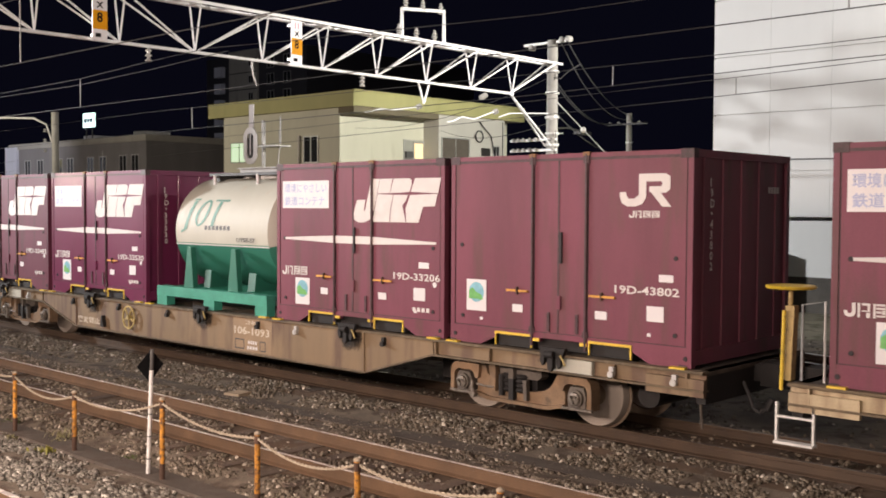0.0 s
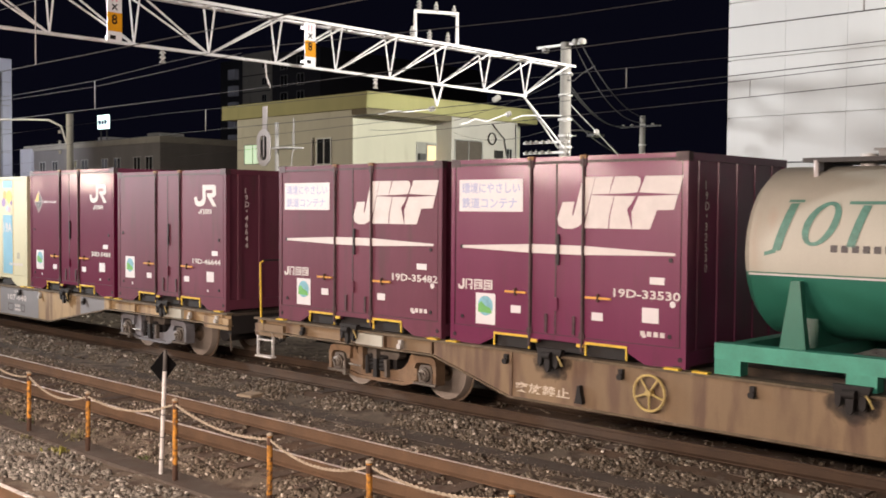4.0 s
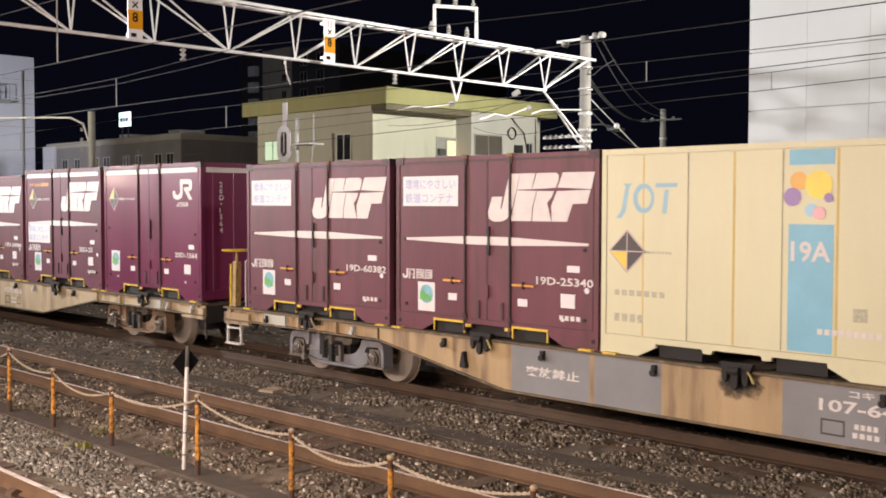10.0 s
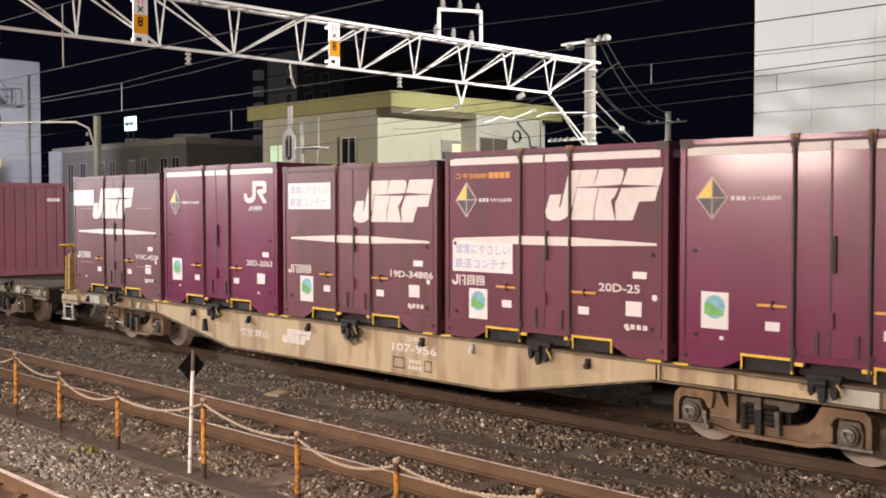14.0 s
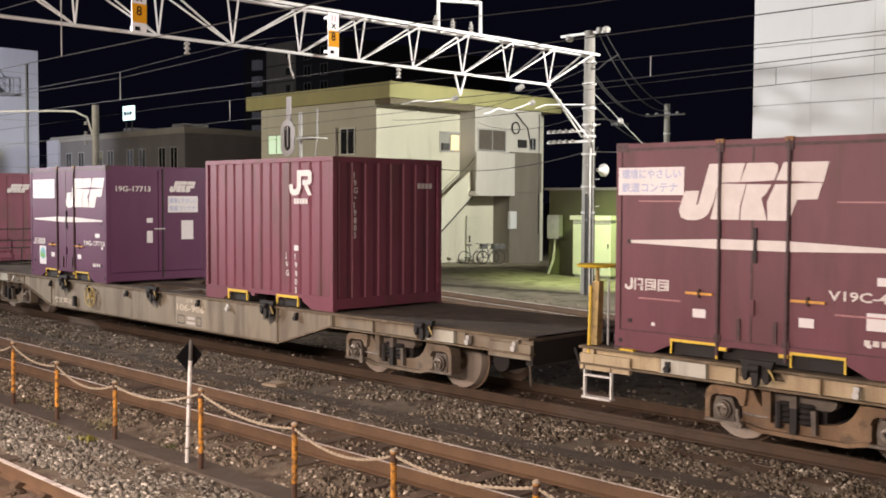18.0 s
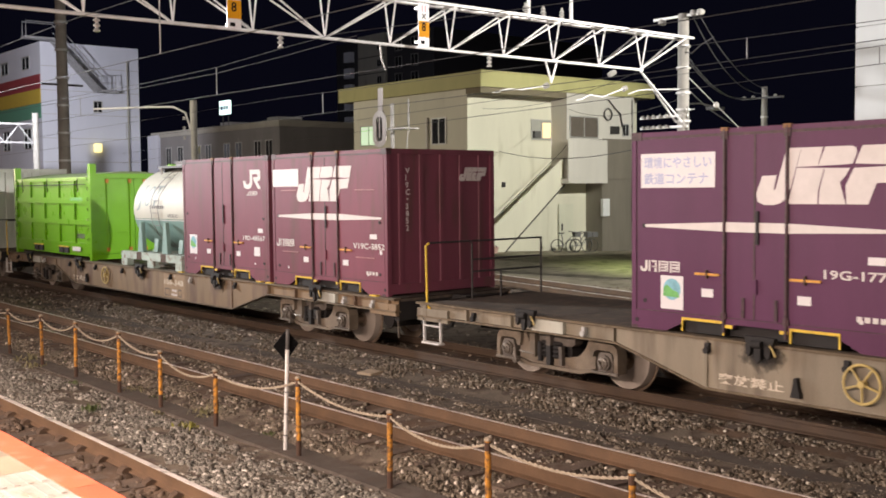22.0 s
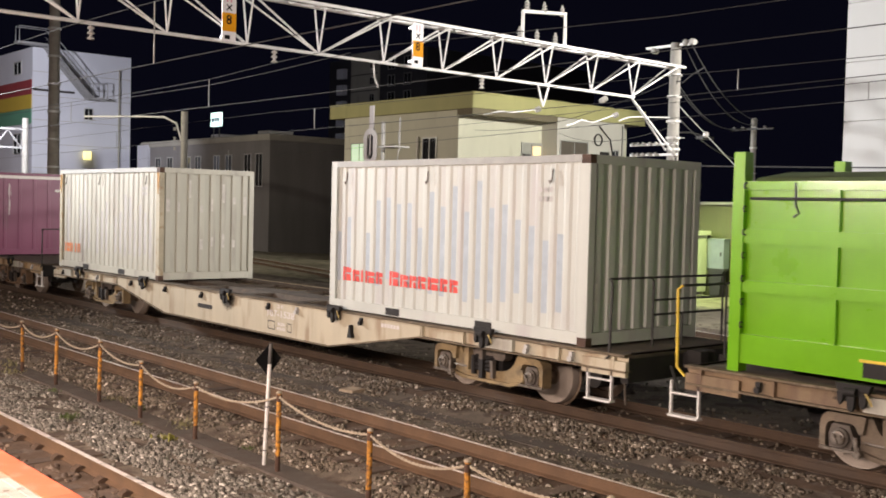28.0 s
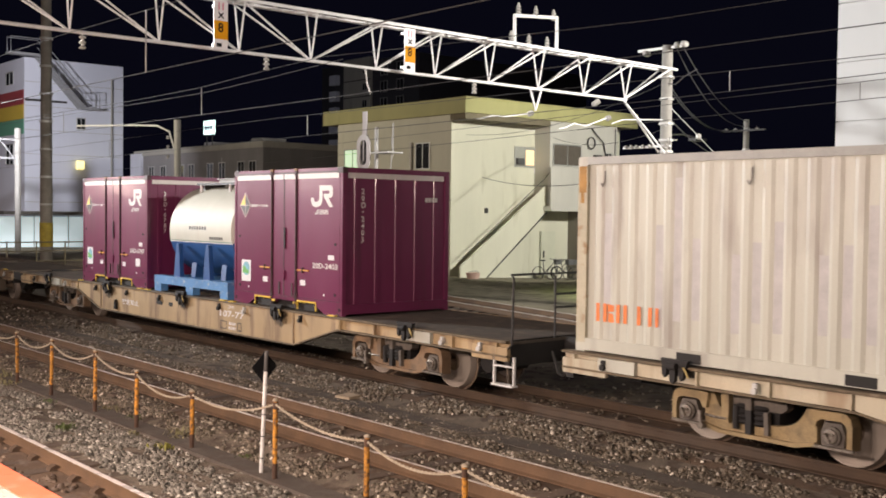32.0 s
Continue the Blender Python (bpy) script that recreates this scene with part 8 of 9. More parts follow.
def wagon(paint, bogie_paint, label, number, patches=(), brake_wheel=False, column=True, ends=(-1,), kind="steep", slot_holes=False, white_mark=False, num_x=0.92, lead=0.0, locks=(0, 1, 2, 3, 4), shoe=None):
    """A flat container wagon; its middle is at x = lead, its front towards +x."""
    mid_at = pose(lead, 0, 0)
    ob = thing("container_wagon", label, "flat wagon", "wagons of the train")
    deep, end, zb = sill_outline(kind)
    part("side_sill", shared("sill:" + kind, lambda: sill_geo(kind), paint), paint, ob, at=mid_at)
    part("sill_flange", shared("flange:" + kind, lambda: flange_geo(kind), FLANGE), FLANGE, ob, "dirty brown lower flange", at=mid_at)
    part("deck_edge", shared("deck_edge", lambda: Geo().box(-9.95, -1.34, 0.966, 9.95, -1.2, 0.998), FLANGE), FLANGE, ob, "dirty brown deck edge", at=mid_at)
    part("side_sill", shared("sill_far:" + kind, lambda: Geo().prism([(9.95, 0.99), (9.95, 0.77), (end, 0.77), (deep, zb), (-deep, zb), (-end, 0.77), (-9.95, 0.77), (-9.95, 0.99)], "y", 1.28, 1.30), paint), paint, ob, at=mid_at)
    deck_mat = mat("wagon_deck", (0.10, 0.08, 0.062), rough=0.85, vary=0.4, scale=1.5, bump=0.3, dirt=(0.15, 0.115, 0.08), dirt_at=0.58)
    for x0, x1 in ((-9.95, -7.0), (-6.98, -5.2), (5.2, 6.98), (7.0, 9.95)):
        part("deck_plate", shared("deck:%.1f" % x0, lambda: Geo().box(x0, -1.2, 0.94, x1, 1.28, 0.985), deck_mat), deck_mat, ob, "dark dirty steel deck plate", at=mid_at)
    part("centre_sill", shared("centre", lambda: Geo().box(-5.2, -0.32, 0.5, 5.2, 0.32, 0.975), deck_mat), deck_mat, ob)
    for y0, y1 in ((-1.284, -0.95), (0.95, 1.28)):
        part("deck_plate", shared("edge:%.1f" % y0, lambda: Geo().box(-5.2, y0, 0.93, 5.2, y1, 0.978), deck_mat), deck_mat, ob)
    for x in (-4.9, -3.85, -1.95, 0.0, 1.95, 3.85, 4.9):
        part("cross_member", shared("cross", lambda: Geo().box(-0.13, -0.95, 0.62, 0.13, 0.95, 0.968), deck_mat), deck_mat, ob, at=pose(x, 0, 0))
    for sx in (-1, 1):
        # black puts the shade of the wagon's end into the beam's colour
        part("end_beam", shared("end_beam", lambda: Geo().box(-0.06, -1.24, 0.62, 0.06, 1.24, 0.985), UNDER), UNDER, ob, at=pose(sx * 9.88 + lead, 0, 0))
        cp = part("coupler", shared("coupler", lambda: Geo().box(0, -0.09, 0.78, 0.18, 0.09, 0.98).prism([(0.12, -0.16), (0.36, -0.19), (0.38, -0.05), (0.28, 0.02), (0.36, 0.12), (0.3, 0.18), (0.12, 0.16)], "z", 0.74, 1.02), UNDER), UNDER, ob, at=pose(sx * 9.94 + lead, 0, -0.02, 0, 0, 0 if sx > 0 else 180))
        part("hose", shared("hose", lambda: Geo().tube([(0.0, -0.35, 0.8), (0.08, -0.37, 0.66), (0.14, -0.37, 0.5), (0.22, -0.36, 0.46), (0.32, -0.35, 0.56)], 0.024, 8).cyl((0.3, -0.36, 0.5), (0.36, -0.34, 0.64), 0.045, 8), IRON), IRON, cp)
        part("lifting_rod", shared("uncouple", lambda: Geo().tube([(-0.1, -1.2, 0.78), (-0.06, -1.2, 0.35)], 0.016, 6), deck_mat), deck_mat, cp)
    for x in (deep - 0.02, -deep + 0.02) if kind == "steep" else ():
        part("sill_rib", shared("sill_rib:" + kind, lambda: Geo().box(-0.02, -1.318, zb, 0.02, -1.30, 0.968), paint), paint, ob, at=pose(x + lead, 0, 0))
    for x in (7.69, 3.85, 0.0, -3.85, -7.69):
        clamp = part("container_clamp", shared("clamp", clamp_geo, UNDER), UNDER, ob, at=pose(x, -1.35, 1.02))
        part("lever", shared("clamp_lever", lambda: Geo().tube([(0.16, -0.07, -0.02), (0.2, -0.08, -0.06), (0.235, -0.07, -0.14)], 0.012, 6), WORN_YELLOW), WORN_YELLOW, clamp, "worn yellow lever")
        tall = 0.3 if abs(x - lead) < deep else 0.1
        part("grease_stain", shared("grease:%.1f" % tall, lambda: Geo().box(-0.42, -0.001, 0.085 - tall if tall < 0.2 else -tall, 0.42, 0.0, 0.085), GREASE), GREASE, ob, "black grease running down from the clamp", at=pose(x, -1.3022 if tall > 0.2 else -1.258, 0.88))
    for x in (9.4, 8.55, 4.6, 2.6, 1.6, -1.1, -2.8, -4.6, -6.6, -8.85):
        m = GALV if x in (9.4, 8.55, 2.6, -6.6) else UNDER
        part("rope_hook", shared("hook", lambda: Geo().box(-0.03, -0.05, -0.07, 0.03, 0.0, 0.03).cyl((0, -0.075, -0.06), (0, -0.02, -0.06), 0.04, 10), m), m, ob, at=pose(x, -1.30, 0.9))
    for k in locks:
        for x in (9.55 - SLOT * k - 0.12, 9.55 - SLOT * k - L12 + 0.12):
            part("corner_lock", shared("corner_lock", lambda: Geo().box(-0.1, -0.045, 0.0, 0.1, 0.03, 0.022), YELLOW), YELLOW, ob, "yellow corner lock", at=pose(x, -1.3, 0.998))
    for x in (7.95, -8.65 if kind == "long" else -7.3):
        part("sill_plate", shared("sill_plate", lambda: Geo().box(-0.3, -1.322, 0.79, 0.3, -1.25, 0.955), BEIGE_PAINT), BEIGE_PAINT, ob, "pale cast plate", at=pose(x, 0, 0))
    # bogies
    for sx in (-1, 1):
        bx = sx * BOGIE_X + lead
        for y in (-0.98, 0.98):
            fr = part("bogie_frame", shared("bogie%d" % (y > 0), lambda: bogie_side_geo(y), bogie_paint), bogie_paint, ob, at=pose(bx, 0, 0))
            if y < 0:
                for ax in (-WB / 2, WB / 2):
                    part("axle_box", shared("axle_box", axle_box_geo, BOX_IRON), BOX_IRON, fr, at=pose(ax, y - 0.02, WHEEL_R))
                    part("axle_cap", shared("axle_cap", lambda: Geo().lathe([(-0.13, 0.03), (-0.155, 0.034), (-0.16, 0.06), (-0.15, 0.08), (-0.12, 0.085)], "y", (0, 0, 0), 18), CAP_STEEL, True), CAP_STEEL, fr, "greasy bright axle cap", at=pose(ax, y - 0.02, WHEEL_R))
                    for k in range(3):
                        a = k * math.tau / 3 + 0.5
                        part("cap_bolt", shared("cap_bolt", lambda: Geo().cyl((0, -0.185, 0), (0, -0.15, 0), 0.018, 6), CAP_STEEL), CAP_STEEL, fr, at=pose(ax + 0.048 * math.cos(a), y - 0.02, WHEEL_R + 0.048 * math.sin(a)))
                    part("keeper_bar", shared("keeper_bar", lambda: Geo().box(-0.19, -0.165, -0.145, 0.27, -0.12, -0.115), CAP_STEEL), CAP_STEEL, fr, "worn pale keeper bar", at=pose(ax if ax > 0 else ax - 0.02, y, WHEEL_R))
                part("link", shared("link_arm", lambda: Geo().tube([(-0.735, -0.18, 0.47), (-0.725, -0.19, 0.38), (-0.70, -0.19, 0.30)], 0.026, 8).cyl((-0.70, -0.225, 0.295), (-0.70, -0.15, 0.295), 0.042, 14), CAP_STEEL), CAP_STEEL, fr, "greasy swing link", at=pose(0, y, 0))
                part("brake_rod", shared("brake_rod", lambda: Geo().tube([(-0.68, -0.15, 0.43), (-0.52, -0.16, 0.42), (-0.38, -0.15, 0.42)], 0.014, 8), CAP_STEEL), CAP_STEEL, fr, at=pose(0, y, 0))
                for x in (-0.20, 0.03):
                    part("bolster_spring", shared("bolster", lambda: Geo().lathe([(0, 0.09), (0.03, 0.12), (0.06, 0.09), (0.09, 0.12), (0.12, 0.09), (0.15, 0.12), (0.18, 0.09), (0.21, 0.12), (0.24, 0.09)], "z", (0, 0, 0), 14), UNDER, True), UNDER, fr, at=pose(x, y - 0.01, 0.38))
                part("bolster_end", shared("bolster_end", lambda: Geo().prism([(-0.34, 0.57), (0.30, 0.57), (0.36, 0.62), (0.36, 0.74), (-0.34, 0.74)], "y", -0.06, 0.1).box(-0.14, -0.13, 0.56, -0.06, -0.06, 0.74), BOX_IRON), BOX_IRON, fr, at=pose(0, y, 0))
                part("guide_post", shared("guide_post", lambda: Geo().prism([(-0.44, 0.39), (-0.35, 0.37), (-0.35, 0.74), (-0.46, 0.74)], "y", -0.15, -0.06), bogie_paint), bogie_paint, fr, at=pose(0, y, 0))
                part("guide_post", shared("guide_post_low", lambda: Geo().prism([(0.12, 0.30), (0.17, 0.30), (0.16, 0.56), (0.10, 0.56)], "y", -0.13, -0.06), BOX_IRON), BOX_IRON, fr, at=pose(0, y, 0))
                part("damper", shared("damper", lambda: Geo().box(-0.13, -0.14, 0.28, -0.05, -0.06, 0.56).cyl((-0.27, -0.11, 0.32), (-0.27, -0.11, 0.6), 0.04, 8), UNDER), UNDER, fr, at=pose(0, y, 0))
        part("bolster_beam", shared("bolster_beam", lambda: Geo().box(-0.22, -0.95, 0.4, 0.22, 0.95, 0.74), UNDER), UNDER, ob, at=pose(bx, 0, 0))
        for ax in (-WB / 2, WB / 2):
            ws = part("wheelset", shared("axle", lambda: Geo().cyl((0, -1.0, 0), (0, 1.0, 0), 0.075, 14), WHEEL), WHEEL, ob, at=pose(bx + ax, 0, WHEEL_R))
            for y, turn in ((-0.58, 0), (0.58, 180)):
                wh = part("wheel", shared("wheel", wheel_geo, WHEEL, True), WHEEL, ws, at=pose(0, y, 0, 0, 0, turn))
                part("tread", shared("tread", lambda: Geo().lathe([(-0.064, 0.37), (-0.066, 0.372), (-0.066, 0.408), (-0.06, 0.411), (0.05, 0.4305)], "y", (0, 0, 0), 32), TREAD, True), TREAD, wh, "bright worn wheel tread")
            WHEELSETS.append((ws, bx + ax))
        turn = pose(bx, 0, 0, 0, 0, 0 if sx > 0 else 180)
        part("brake_beam", shared("brake_beam", lambda: Geo().box(-1.9, -0.5, 0.32, -1.5, 0.5, 0.62), UNDER), UNDER, ob, at=turn)
        part("brake_cylinder", shared("brake_cylinder", lambda: Geo().cyl((1.7, -0.6, 0.5), (1.7, 0.2, 0.5), 0.16, 14).box(1.45, -0.7, 0.6, 2.0, 0.7, 0.72), UNDER), UNDER, ob, at=turn)
    part("air_tank", shared("air_tank", lambda: Geo().lathe([(-0.6, 0.1), (-0.55, 0.2), (0.55, 0.2), (0.6, 0.1)], "x", (0, -0.7, 0.6), 18), UNDER), UNDER, ob, at=pose(-1.0, 0, 0))
    for sx in ends:
        end_gear(ob, sx, column)
    if brake_wheel:
        wx = -2.61 if brake_wheel is True else brake_wheel
        ring = [(0.21 * math.cos(k * math.tau / 24), 0, 0.21 * math.sin(k * math.tau / 24)) for k in range(25)]
        bw = part("side_brake_wheel", shared("brake_rim", lambda: Geo().tube(ring, 0.017, 6), WORN_YELLOW), WORN_YELLOW, ob, "yellow spoked brake wheel", at=pose(wx, -1.37, 0.70))
        for k in range(5):
            part("spoke", shared("brake_spoke", lambda: Geo().cyl((0.03, 0, 0), (0.2, 0, 0), 0.014, 6), WORN_YELLOW), WORN_YELLOW, bw, at=pose(0, 0, 0, 0, 17 + 72 * k, 0))
        part("hub", shared("brake_hub", lambda: Geo().cyl((0, -0.03, 0), (0, 0.06, 0), 0.04, 10), WORN_YELLOW), WORN_YELLOW, bw)
    y = -1.3015
    for x0, x1, m in patches:
        lim = lambda x: zb + 0.016 if abs(x - lead) <= deep else zb + 0.016 + (abs(x - lead) - deep) * (0.77 - zb) / (end - deep)
        mid = [(s * deep + lead, lim(s * deep + lead)) for s in (-1, 1) if x0 < s * deep + lead < x1]
        part("paint_patch", Geo().flat([(x0, lim(x0)), *mid, (x1, lim(x1)), (x1, 0.966), (x0, 0.966)], 0), m, ob, "repainted grey patch", at=pose(0, y + 0.0005, 0))
    if slot_holes:
        g = Geo()
        for x0, x1 in (((-1.3, -0.98), (-0.7, -0.48)) if slot_holes == "two" else ((-1.31, -0.65),)):
            zs = 0.75 if slot_holes == "two" else 0.64
            g.prism([(x0, zs), (x0 + 0.03, zs - 0.045), (x1 - 0.03, zs - 0.045), (x1, zs), (x1 - 0.03, zs + 0.045), (x0 + 0.03, zs + 0.045)], "y", y - 0.002, y + 0.01)
        part("slot_hole", g, UNDER, ob, "dark slot in the sill")
    n = num_x
    if number:
        ink = PRINT_OLD if paint in (BROWN, OLIVE) else PRINT
        if ink is PRINT_OLD:
            part("number_patch", Geo().flat([(n - 0.06, 0.40), (n + 1.0, 0.40), (n + 1.03, 0.95), (n - 0.03, 0.95)], 0), PATCH[paint.name], ob, "paler repainted patch behind the number", at=pose(0, y + 0.0005, 0))
        put_text(ob, number, n, y - 0.001, 0.68, 0.13, ink, 0.96)
        put_text(ob, "コキ", n + 0.32, y - 0.001, 0.85, 0.075, ink, 0.26)
        part("small_print", shared("load", lambda: bars(0.36, 0.44, 0.3, 0.055, 4), PRINT), PRINT, ob, at=pose(n, y - 0.001, 0))
        part("small_print", shared("load2", lambda: bars(0.38, 0.53, 0.26, 0.055, 4), PRINT), PRINT, ob, at=pose(n, y - 0.001, 0))
        box = lambda x0, x1: [[(x0, 0.43), (x1, 0.43), (x1, 0.45), (x0, 0.45)], [(x0, 0.58), (x1, 0.58), (x1, 0.6), (x0, 0.6)], [(x0, 0.45), (x0 + 0.02, 0.45), (x0 + 0.02, 0.58), (x0, 0.58)], [(x1 - 0.02, 0.45), (x1, 0.45), (x1, 0.58), (x1 - 0.02, 0.58)]]
        for x0, x1 in ((0.02, 0.28), (0.7, 0.86)):
            part("label_frame", shared("lframe:%.2f" % x0, lambda: [g := Geo(), [g.flat(q, 0) for q in box(x0, x1)]][0], SIGN_BLACK), SIGN_BLACK, ob, at=pose(n, y - 0.001, 0))
    if shoe:
        part("small_print", bars(5.13, 0.83, 0.5, 0.06, 6, 0.2), PRINT, ob, at=pose(0, y - 0.001, 0))
    else:
        put_text(ob, "突放禁止", -4.46 if brake_wheel else -3.1, y - 0.001, 0.46 if brake_wheel else 0.58, 0.13, PRINT_OLD if brake_wheel else PRINT, 0.88)
    shoe_x = shoe if shoe else -3.4 if kind == "steep" else -4.2
    part("scotch_block", shared("scotch_block:" + kind, lambda: Geo().prism([(-0.06, 0.0), (0.06, 0.0), (0.06, 0.04), (0.035, 0.12), (0.02, 0.22), (-0.015, 0.22), (-0.035, 0.1)], "y", -0.07, 0.0), UNDER), UNDER, ob, "black hanging scotch block", at=pose(shoe_x, y, 0.44 if kind == "steep" else 0.56))
    if white_mark:
        put_mark(ob, "sill", lambda: slant_mark(-1.85, 0.56, 0.8, 0.24), PRINT, pose(0, y - 0.001, 0))
    return ob


TAN = mat("wagon_tan", (0.42, 0.305, 0.165), rough=0.6, vary=0.25, scale=1.2, bump=0.05, dirt=(0.2, 0.13, 0.075), dirt_at=0.55, streak=True)
BROWN = mat("wagon_brown", (0.228, 0.158, 0.088), rough=0.65, vary=0.25, scale=1.2, bump=0.05, dirt=(0.13, 0.08, 0.05), dirt_at=0.55, streak=True)
PALE_SAND = mat("wagon_pale_sand", (0.535, 0.482, 0.355), rough=0.6, vary=0.2, scale=1.2, bump=0.05, dirt=(0.34, 0.26, 0.17), dirt_at=0.58, streak=True)
SAND = mat("wagon_sand", (0.48, 0.39, 0.245), rough=0.6, vary=0.25, scale=1.2, bump=0.05, dirt=(0.28, 0.2, 0.12), dirt_at=0.55, streak=True)
WORN_YELLOW = mat("worn_yellow", (0.55, 0.43, 0.16), rough=0.6, vary=0.3, scale=9.0, bump=0.05)
OLIVE = mat("wagon_olive", (0.25, 0.215, 0.155), rough=0.65, vary=0.25, scale=1.2, bump=0.05, dirt=(0.15, 0.12, 0.085), dirt_at=0.55, streak=True)
PATCH = {"wagon_brown": mat("patch_brown", (0.31, 0.215, 0.125), rough=0.65, vary=0.2, scale=3.0, bump=0.04), "wagon_olive": mat("patch_olive", (0.31, 0.27, 0.20), rough=0.65, vary=0.2, scale=3.0, bump=0.04)}
GREY_BLUE = mat("wagon_grey", (0.22, 0.225, 0.235), rough=0.6, vary=0.12, scale=1.5, bump=0.05)
BOGIE_BROWN = mat("bogie_brown", (0.24, 0.155, 0.088), rough=0.75, vary=0.45, scale=1.6, bump=0.2, dirt=(0.13, 0.09, 0.055), dirt_at=0.60)
BOGIE_GREY = mat("bogie_grey", (0.19, 0.19, 0.205), rough=0.65, vary=0.25, scale=3.0, bump=0.15)
BOGIE_DIRT = mat("bogie_dirt", (0.20, 0.16, 0.115), rough=0.8, vary=0.45, scale=1.6, bump=0.2, dirt=(0.11, 0.09, 0.065), dirt_at=0.60)
BOGIE_OCHRE = mat("bogie_ochre", (0.33, 0.245, 0.125), rough=0.75, vary=0.5, scale=1.4, bump=0.2, dirt=(0.16, 0.12, 0.07), dirt_at=0.60)
LOADS = []


def load(ob, wagon_index, slot=None, front=None, length=L12, dz=0.0, ahead=0.0):
    """Sets a load on a wagon: on one of five slots, or with its front end that far behind the first slot's front."""
    back = (slot * SLOT if front is None else front) - ahead
    LOADS.append((ob, FRONT - PITCH * wagon_index - back - length / 2, 1.0 + dz))


def put_wagon(ob, index):
    slack = {1: 0.05, 2: 0.13, 3: 0.20, 4: 0.06, 5: -0.36, 6: -0.27, 7: -0.3}.get(index, 0.0)
    LOADS.append((ob, FRONT - PITCH * index - 9.55 + slack, 0.0))


put_wagon(wagon(SAND, BOGIE_BROWN, "tan steel flat container wagon", ""), -1)
load(container12("container", "faded", "slant", "19D-36104"), -1, 4)

put_wagon(wagon(BROWN, BOGIE_BROWN, "tan brown steel flat container wagon with dirty sills", "106-1093", column=False, lead=-0.19, brake_wheel=-2.38), 0)
load(container12("container", "faded", "round", "19D-43802"), 0, 0)
load(container12("container", "faded", "slant", "19D-33206"), 0, 1)
load(tank_container(TANK_WHITE, TEAL, FRAME_TEAL, "white and green chemical tank in a green cradle", mat("faded_teal_print", (0.13, 0.30, 0.24), rough=0.6, vary=0.3, scale=15.0, bump=0), number="UT5E-57"), 0, 2, length=3.66)
load(container12("container", "wine", "slant", "19D-33530"), 0, 3)
load(container12("container", "dark", "slant", "19D-35482"), 0, 4, ahead=-0.05)

put_wagon(wagon(TAN, BOGIE_GREY, "tan flat container wagon with grey patches and grey bogies", "107-640", lead=-0.22, patches=[(-3.35, -2.06, GREY_BLUE), (-1.99, -1.01, GREY_BLUE), (0.51, 2.47, GREY_BLUE), (4.4, 5.4, GREY_BLUE)], kind="long"), 1)
load(container12("container", "dark", "round", "19D-46644"), 1, 0, ahead=0.03)
load(container12("container", "gloss", "round", "20D-9484", 2.6, warn=True, shine="glossy fresh maroon"), 1, 1)
load(cream_container(), 1, 2, ahead=-0.04)
load(container12("container", "brown", "slant", "19D-25340"), 1, 3, ahead=0.05)
load(container12("container", "brown", "slant", "19D-60382"), 1, 4, ahead=0.03)

put_wagon(wagon(SAND, BOGIE_BROWN, "tan flat container wagon with a slanted white mark", "107-956", lead=-0.20, kind="long", white_mark=True), 2)
load(container12("container", "wine", "round", "20D-1564", 2.6, stripe=True, warn=True), 2, 0, ahead=0.15)
load(container12("container", "dark", "slant", "20D-25", 2.6, stripe=True, warn="panel_low"), 2, 1, ahead=0.12)
load(container12("container", "brown", "slant", "19D-34886"), 2, 2, ahead=0.08)
load(container12("container", "wine", "round", "20D-2063", 2.6, stripe=True, warn=True), 2, 3, ahead=0.04)
load(container12("container", "brown", "slant", "V19C-4528", 2.5, sticker=False), 2, 4)

put_wagon(wagon(OLIVE, BOGIE_DIRT, "grey olive flat container wagon, partly empty", "106-906", lead=-0.29, locks=(), brake_wheel=True, column=False, num_x=0.81), 3)
load(ribbed_container("faded", "19G-19805"), 3, front=4.05, ahead=0.14)
purple = container12("container", "purple", "slant", "19G-17713")
end_door(purple)
load(purple, 3, front=11.75, ahead=0.26)

put_wagon(wagon(BROWN, BOGIE_DIRT, "brown flat container wagon with dirty sills", "106-348", lead=0.08, locks=(0, 1), brake_wheel=-2.08, column=False, num_x=1.22), 4)
load(container12("container", "faded", "slant", "V19C-3852", 2.5, sticker=False, blank_panel=True), 4, 0, ahead=0.21)
load(container12("container", "faded", "round", "19D-48567"), 4, 1, ahead=0.19)
load(tank_container(TANK_WHITE, PALE_TEAL, FRAME_PALE, "white and pale green chemical tank with a ladder", mat("slate_print", (0.20, 0.27, 0.26), rough=0.5, vary=0.2, bump=0), ladder=True, number="UT5E-53"), 4, front=7.5, length=3.4, ahead=-0.02)
load(lime_bin(), 4, front=12.88, length=6.058, ahead=0.1)

put_wagon(wagon(PALE_SAND, BOGIE_OCHRE, "pale tan flat container wagon, empty between two long boxes", "107-1538", lead=0.37, locks=(), column=False, ends=(1,), kind="long", slot_holes="one", num_x=1.53, shoe=4.32), 5)
P_BLOCKS = [(0.24, 0.24, "p"), (0.2, 0.2, "p"), (0.08, 0.2, "i"), (0.26, 0.2, "m"), (0.18, 0.2, "e"), (0.1, 0.2, ""), (0.24, 0.24, "p"), (0.2, 0.2, "o"), (0.17, 0.2, "l"), (0.2, 0.2, "i"), (0.26, 0.2, "m"), (0.18, 0.2, "e"), (0.2, 0.2, "p")]
load(box20(GREY_PAINT, "pale grey corrugated twenty-foot container with red marks", {"x": 0.36, "z": 0.52, "ink": RED_PRINT, "gap": 0.045, "blocks": P_BLOCKS}), 5, front=0.03, length=6.058, ahead=-0.33)
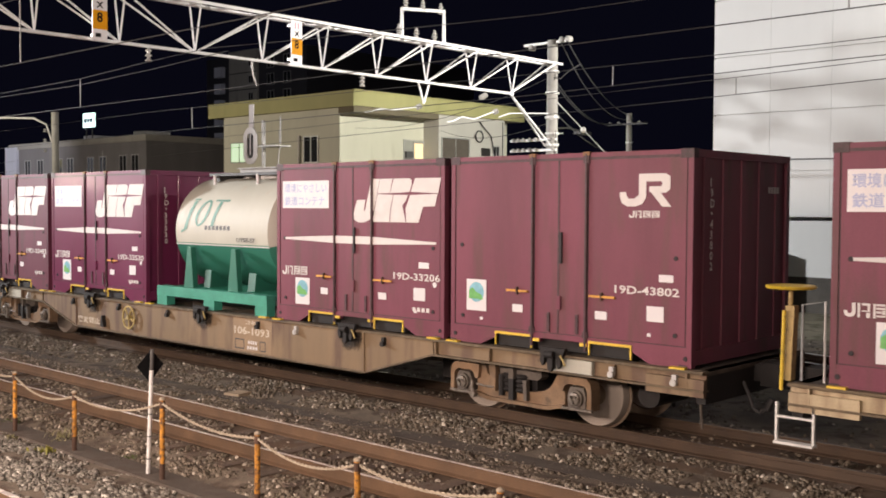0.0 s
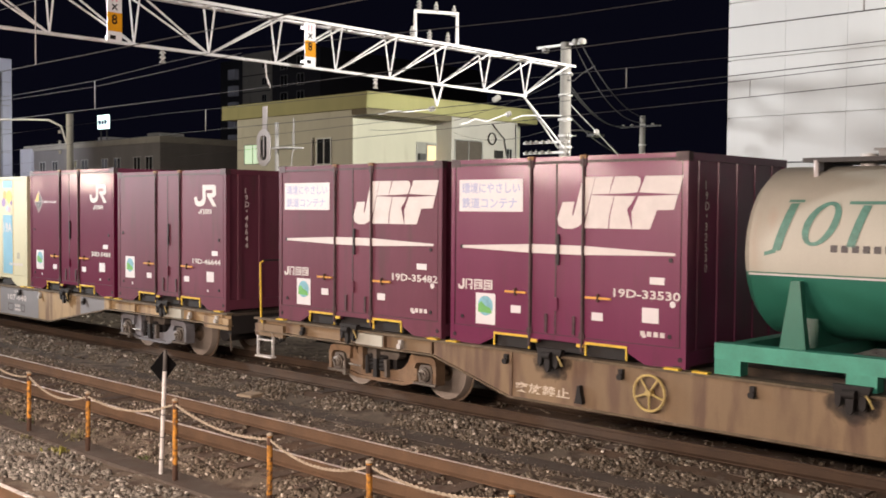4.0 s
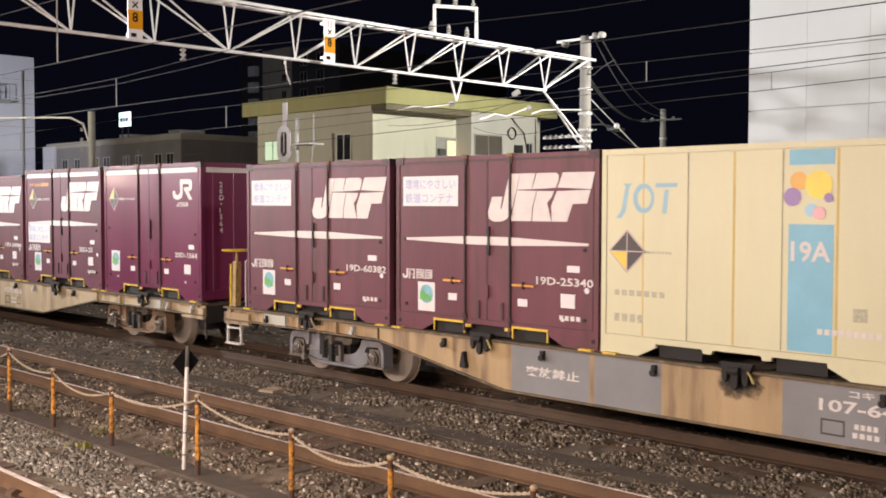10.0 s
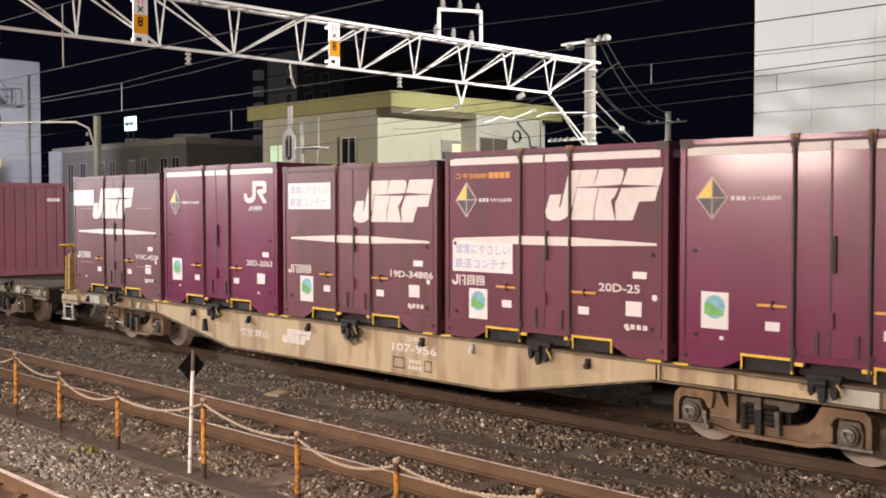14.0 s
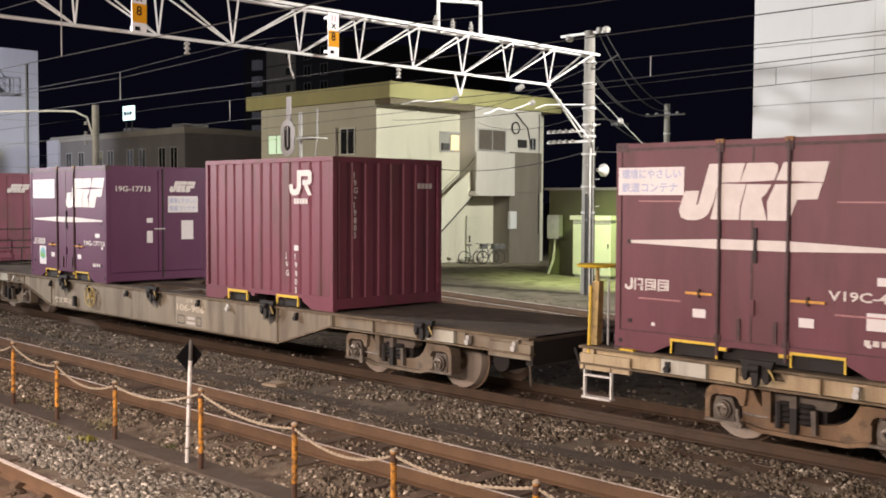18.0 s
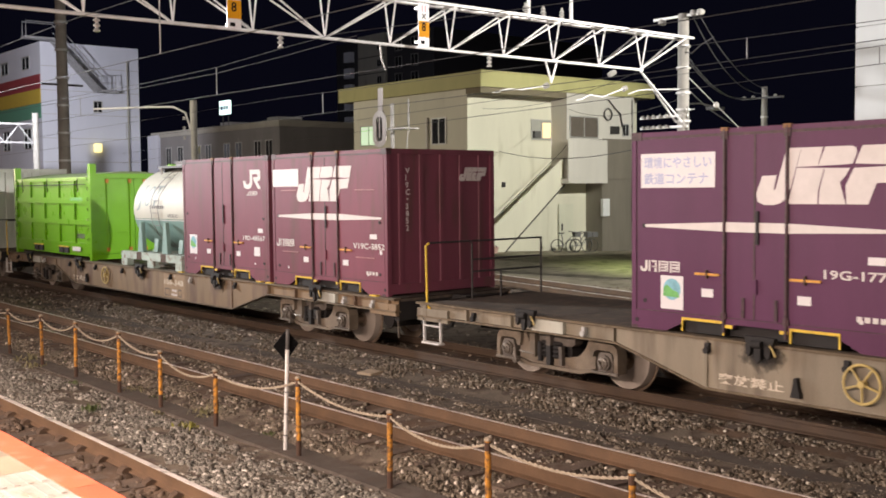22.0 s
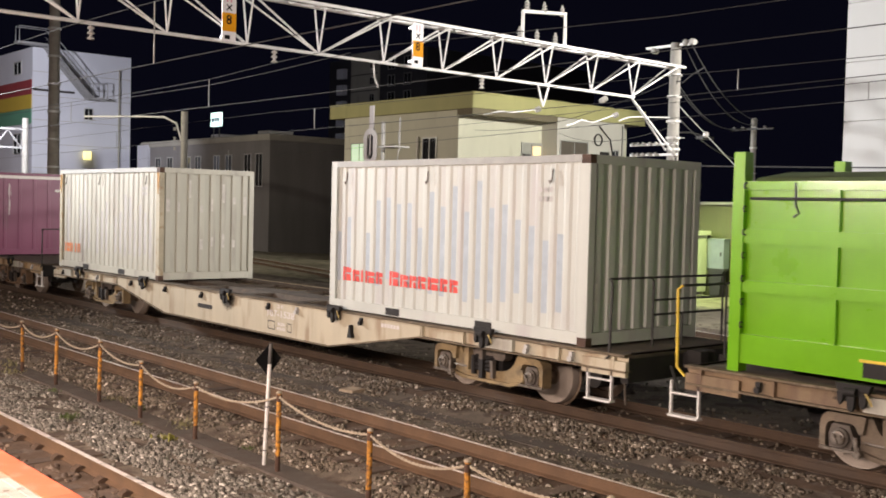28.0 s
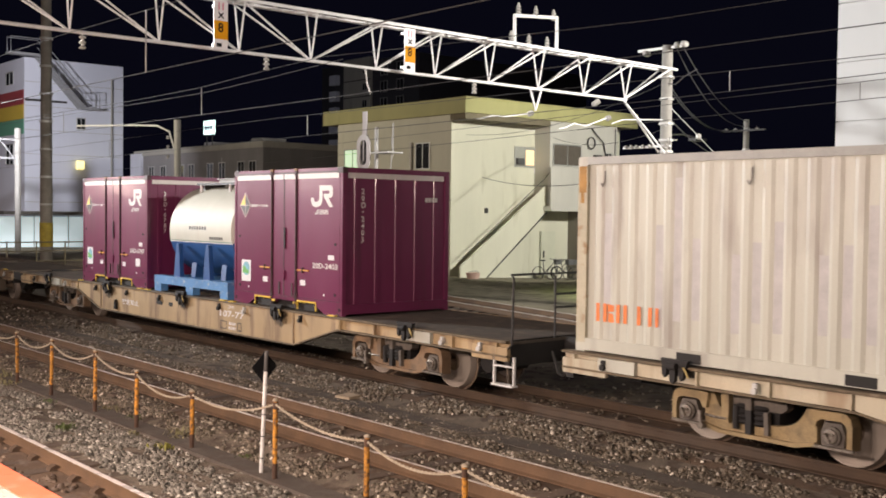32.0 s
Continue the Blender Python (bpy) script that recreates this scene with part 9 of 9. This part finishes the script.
D_BLOCKS = [(0.09, 0.24, "i"), (0.19, 0.24, "o"), (0.09, 0.24, "i"), (0.09, 0.24, "i"), (0.07, 0.24, ""), (0.1, 0.24, "t"), (0.02, 0.24, ""), (0.08, 0.24, "i"), (0.05, 0.24, "i")]
load(box20(BEIGE_PAINT, "beige corrugated twenty-foot container with orange marks", {"x": 0.32, "z": 0.42, "ink": ORANGE_PRINT, "gap": 0.03, "blocks": D_BLOCKS}, patchy=0.7, post=mat("rusty_ochre", (0.50, 0.46, 0.34), rough=0.7, vary=0.25, scale=2.0, dirt=(0.30, 0.18, 0.08), dirt_at=0.64)), 5, front=13.0, length=6.058, ahead=-0.28)

put_wagon(wagon(TAN, BOGIE_BROWN, "tan flat container wagon, empty at both ends", "107-77", locks=(1, 2, 3), column=False, ends=(1,), slot_holes="two", num_x=1.6), 6)
load(container12("container", "wine", "round", "20D-2403", 2.6, stripe=True, warn=True), 6, 1, ahead=-0.22)
load(tank_container(TANK_WHITE, TANK_BLUE, FRAME_BLUE, "white and blue chemical tank in a blue cradle", None), 6, 2, length=3.66, ahead=-0.22)
load(container12("container", "wine", "round", "20D-6787", 2.6, stripe=True, warn=True), 6, 3, ahead=-0.22)

put_wagon(wagon(BROWN, BOGIE_DIRT, "empty brown flat container wagon", ""), 7)


# ---- how the train runs ----
# metres gone at each full second; the train slowly gains speed
GONE = [0.03, 2.72, 5.5, 8.37, 11.33, 14.36, 17.45, 20.61, 23.83, 27.1, 30.44, 33.83, 37.27, 40.76, 44.3, 47.89, 51.53, 55.22, 58.96, 62.75, 66.6, 70.52, 74.52, 78.64, 82.87, 87.17, 91.56, 96.02, 100.55, 105.12, 109.78, 114.54, 119.43]


def run(t):
    """Metres that the train has gone at t seconds, smooth between the full seconds."""
    i = min(int(t), 31)
    a, b = GONE[i], GONE[i + 1]
    before = GONE[i - 1] if i else 2 * a - b + 0.09
    after = GONE[i + 2] if i < 31 else 2 * b - a + 0.09
    u, m0, m1 = t - i, (b - before) / 2, (after - a) / 2
    return (2 * u ** 3 - 3 * u * u + 1) * a + (u ** 3 - 2 * u * u + u) * m0 + (3 * u * u - 2 * u ** 3) * b + (u ** 3 - u * u) * m1


def motions():
    for ob, x, z in LOADS:
        walk(ob, [(t * 0.5, pose(x + run(t * 0.5), 0, z)) for t in range(65)])
    for ob, x in WHEELSETS:
        walk(ob, [(t * 0.1, pose(x, 0, WHEEL_R, 0, math.degrees(run(t * 0.1) / WHEEL_R) % 360, 0)) for t in range(321)])


motions()
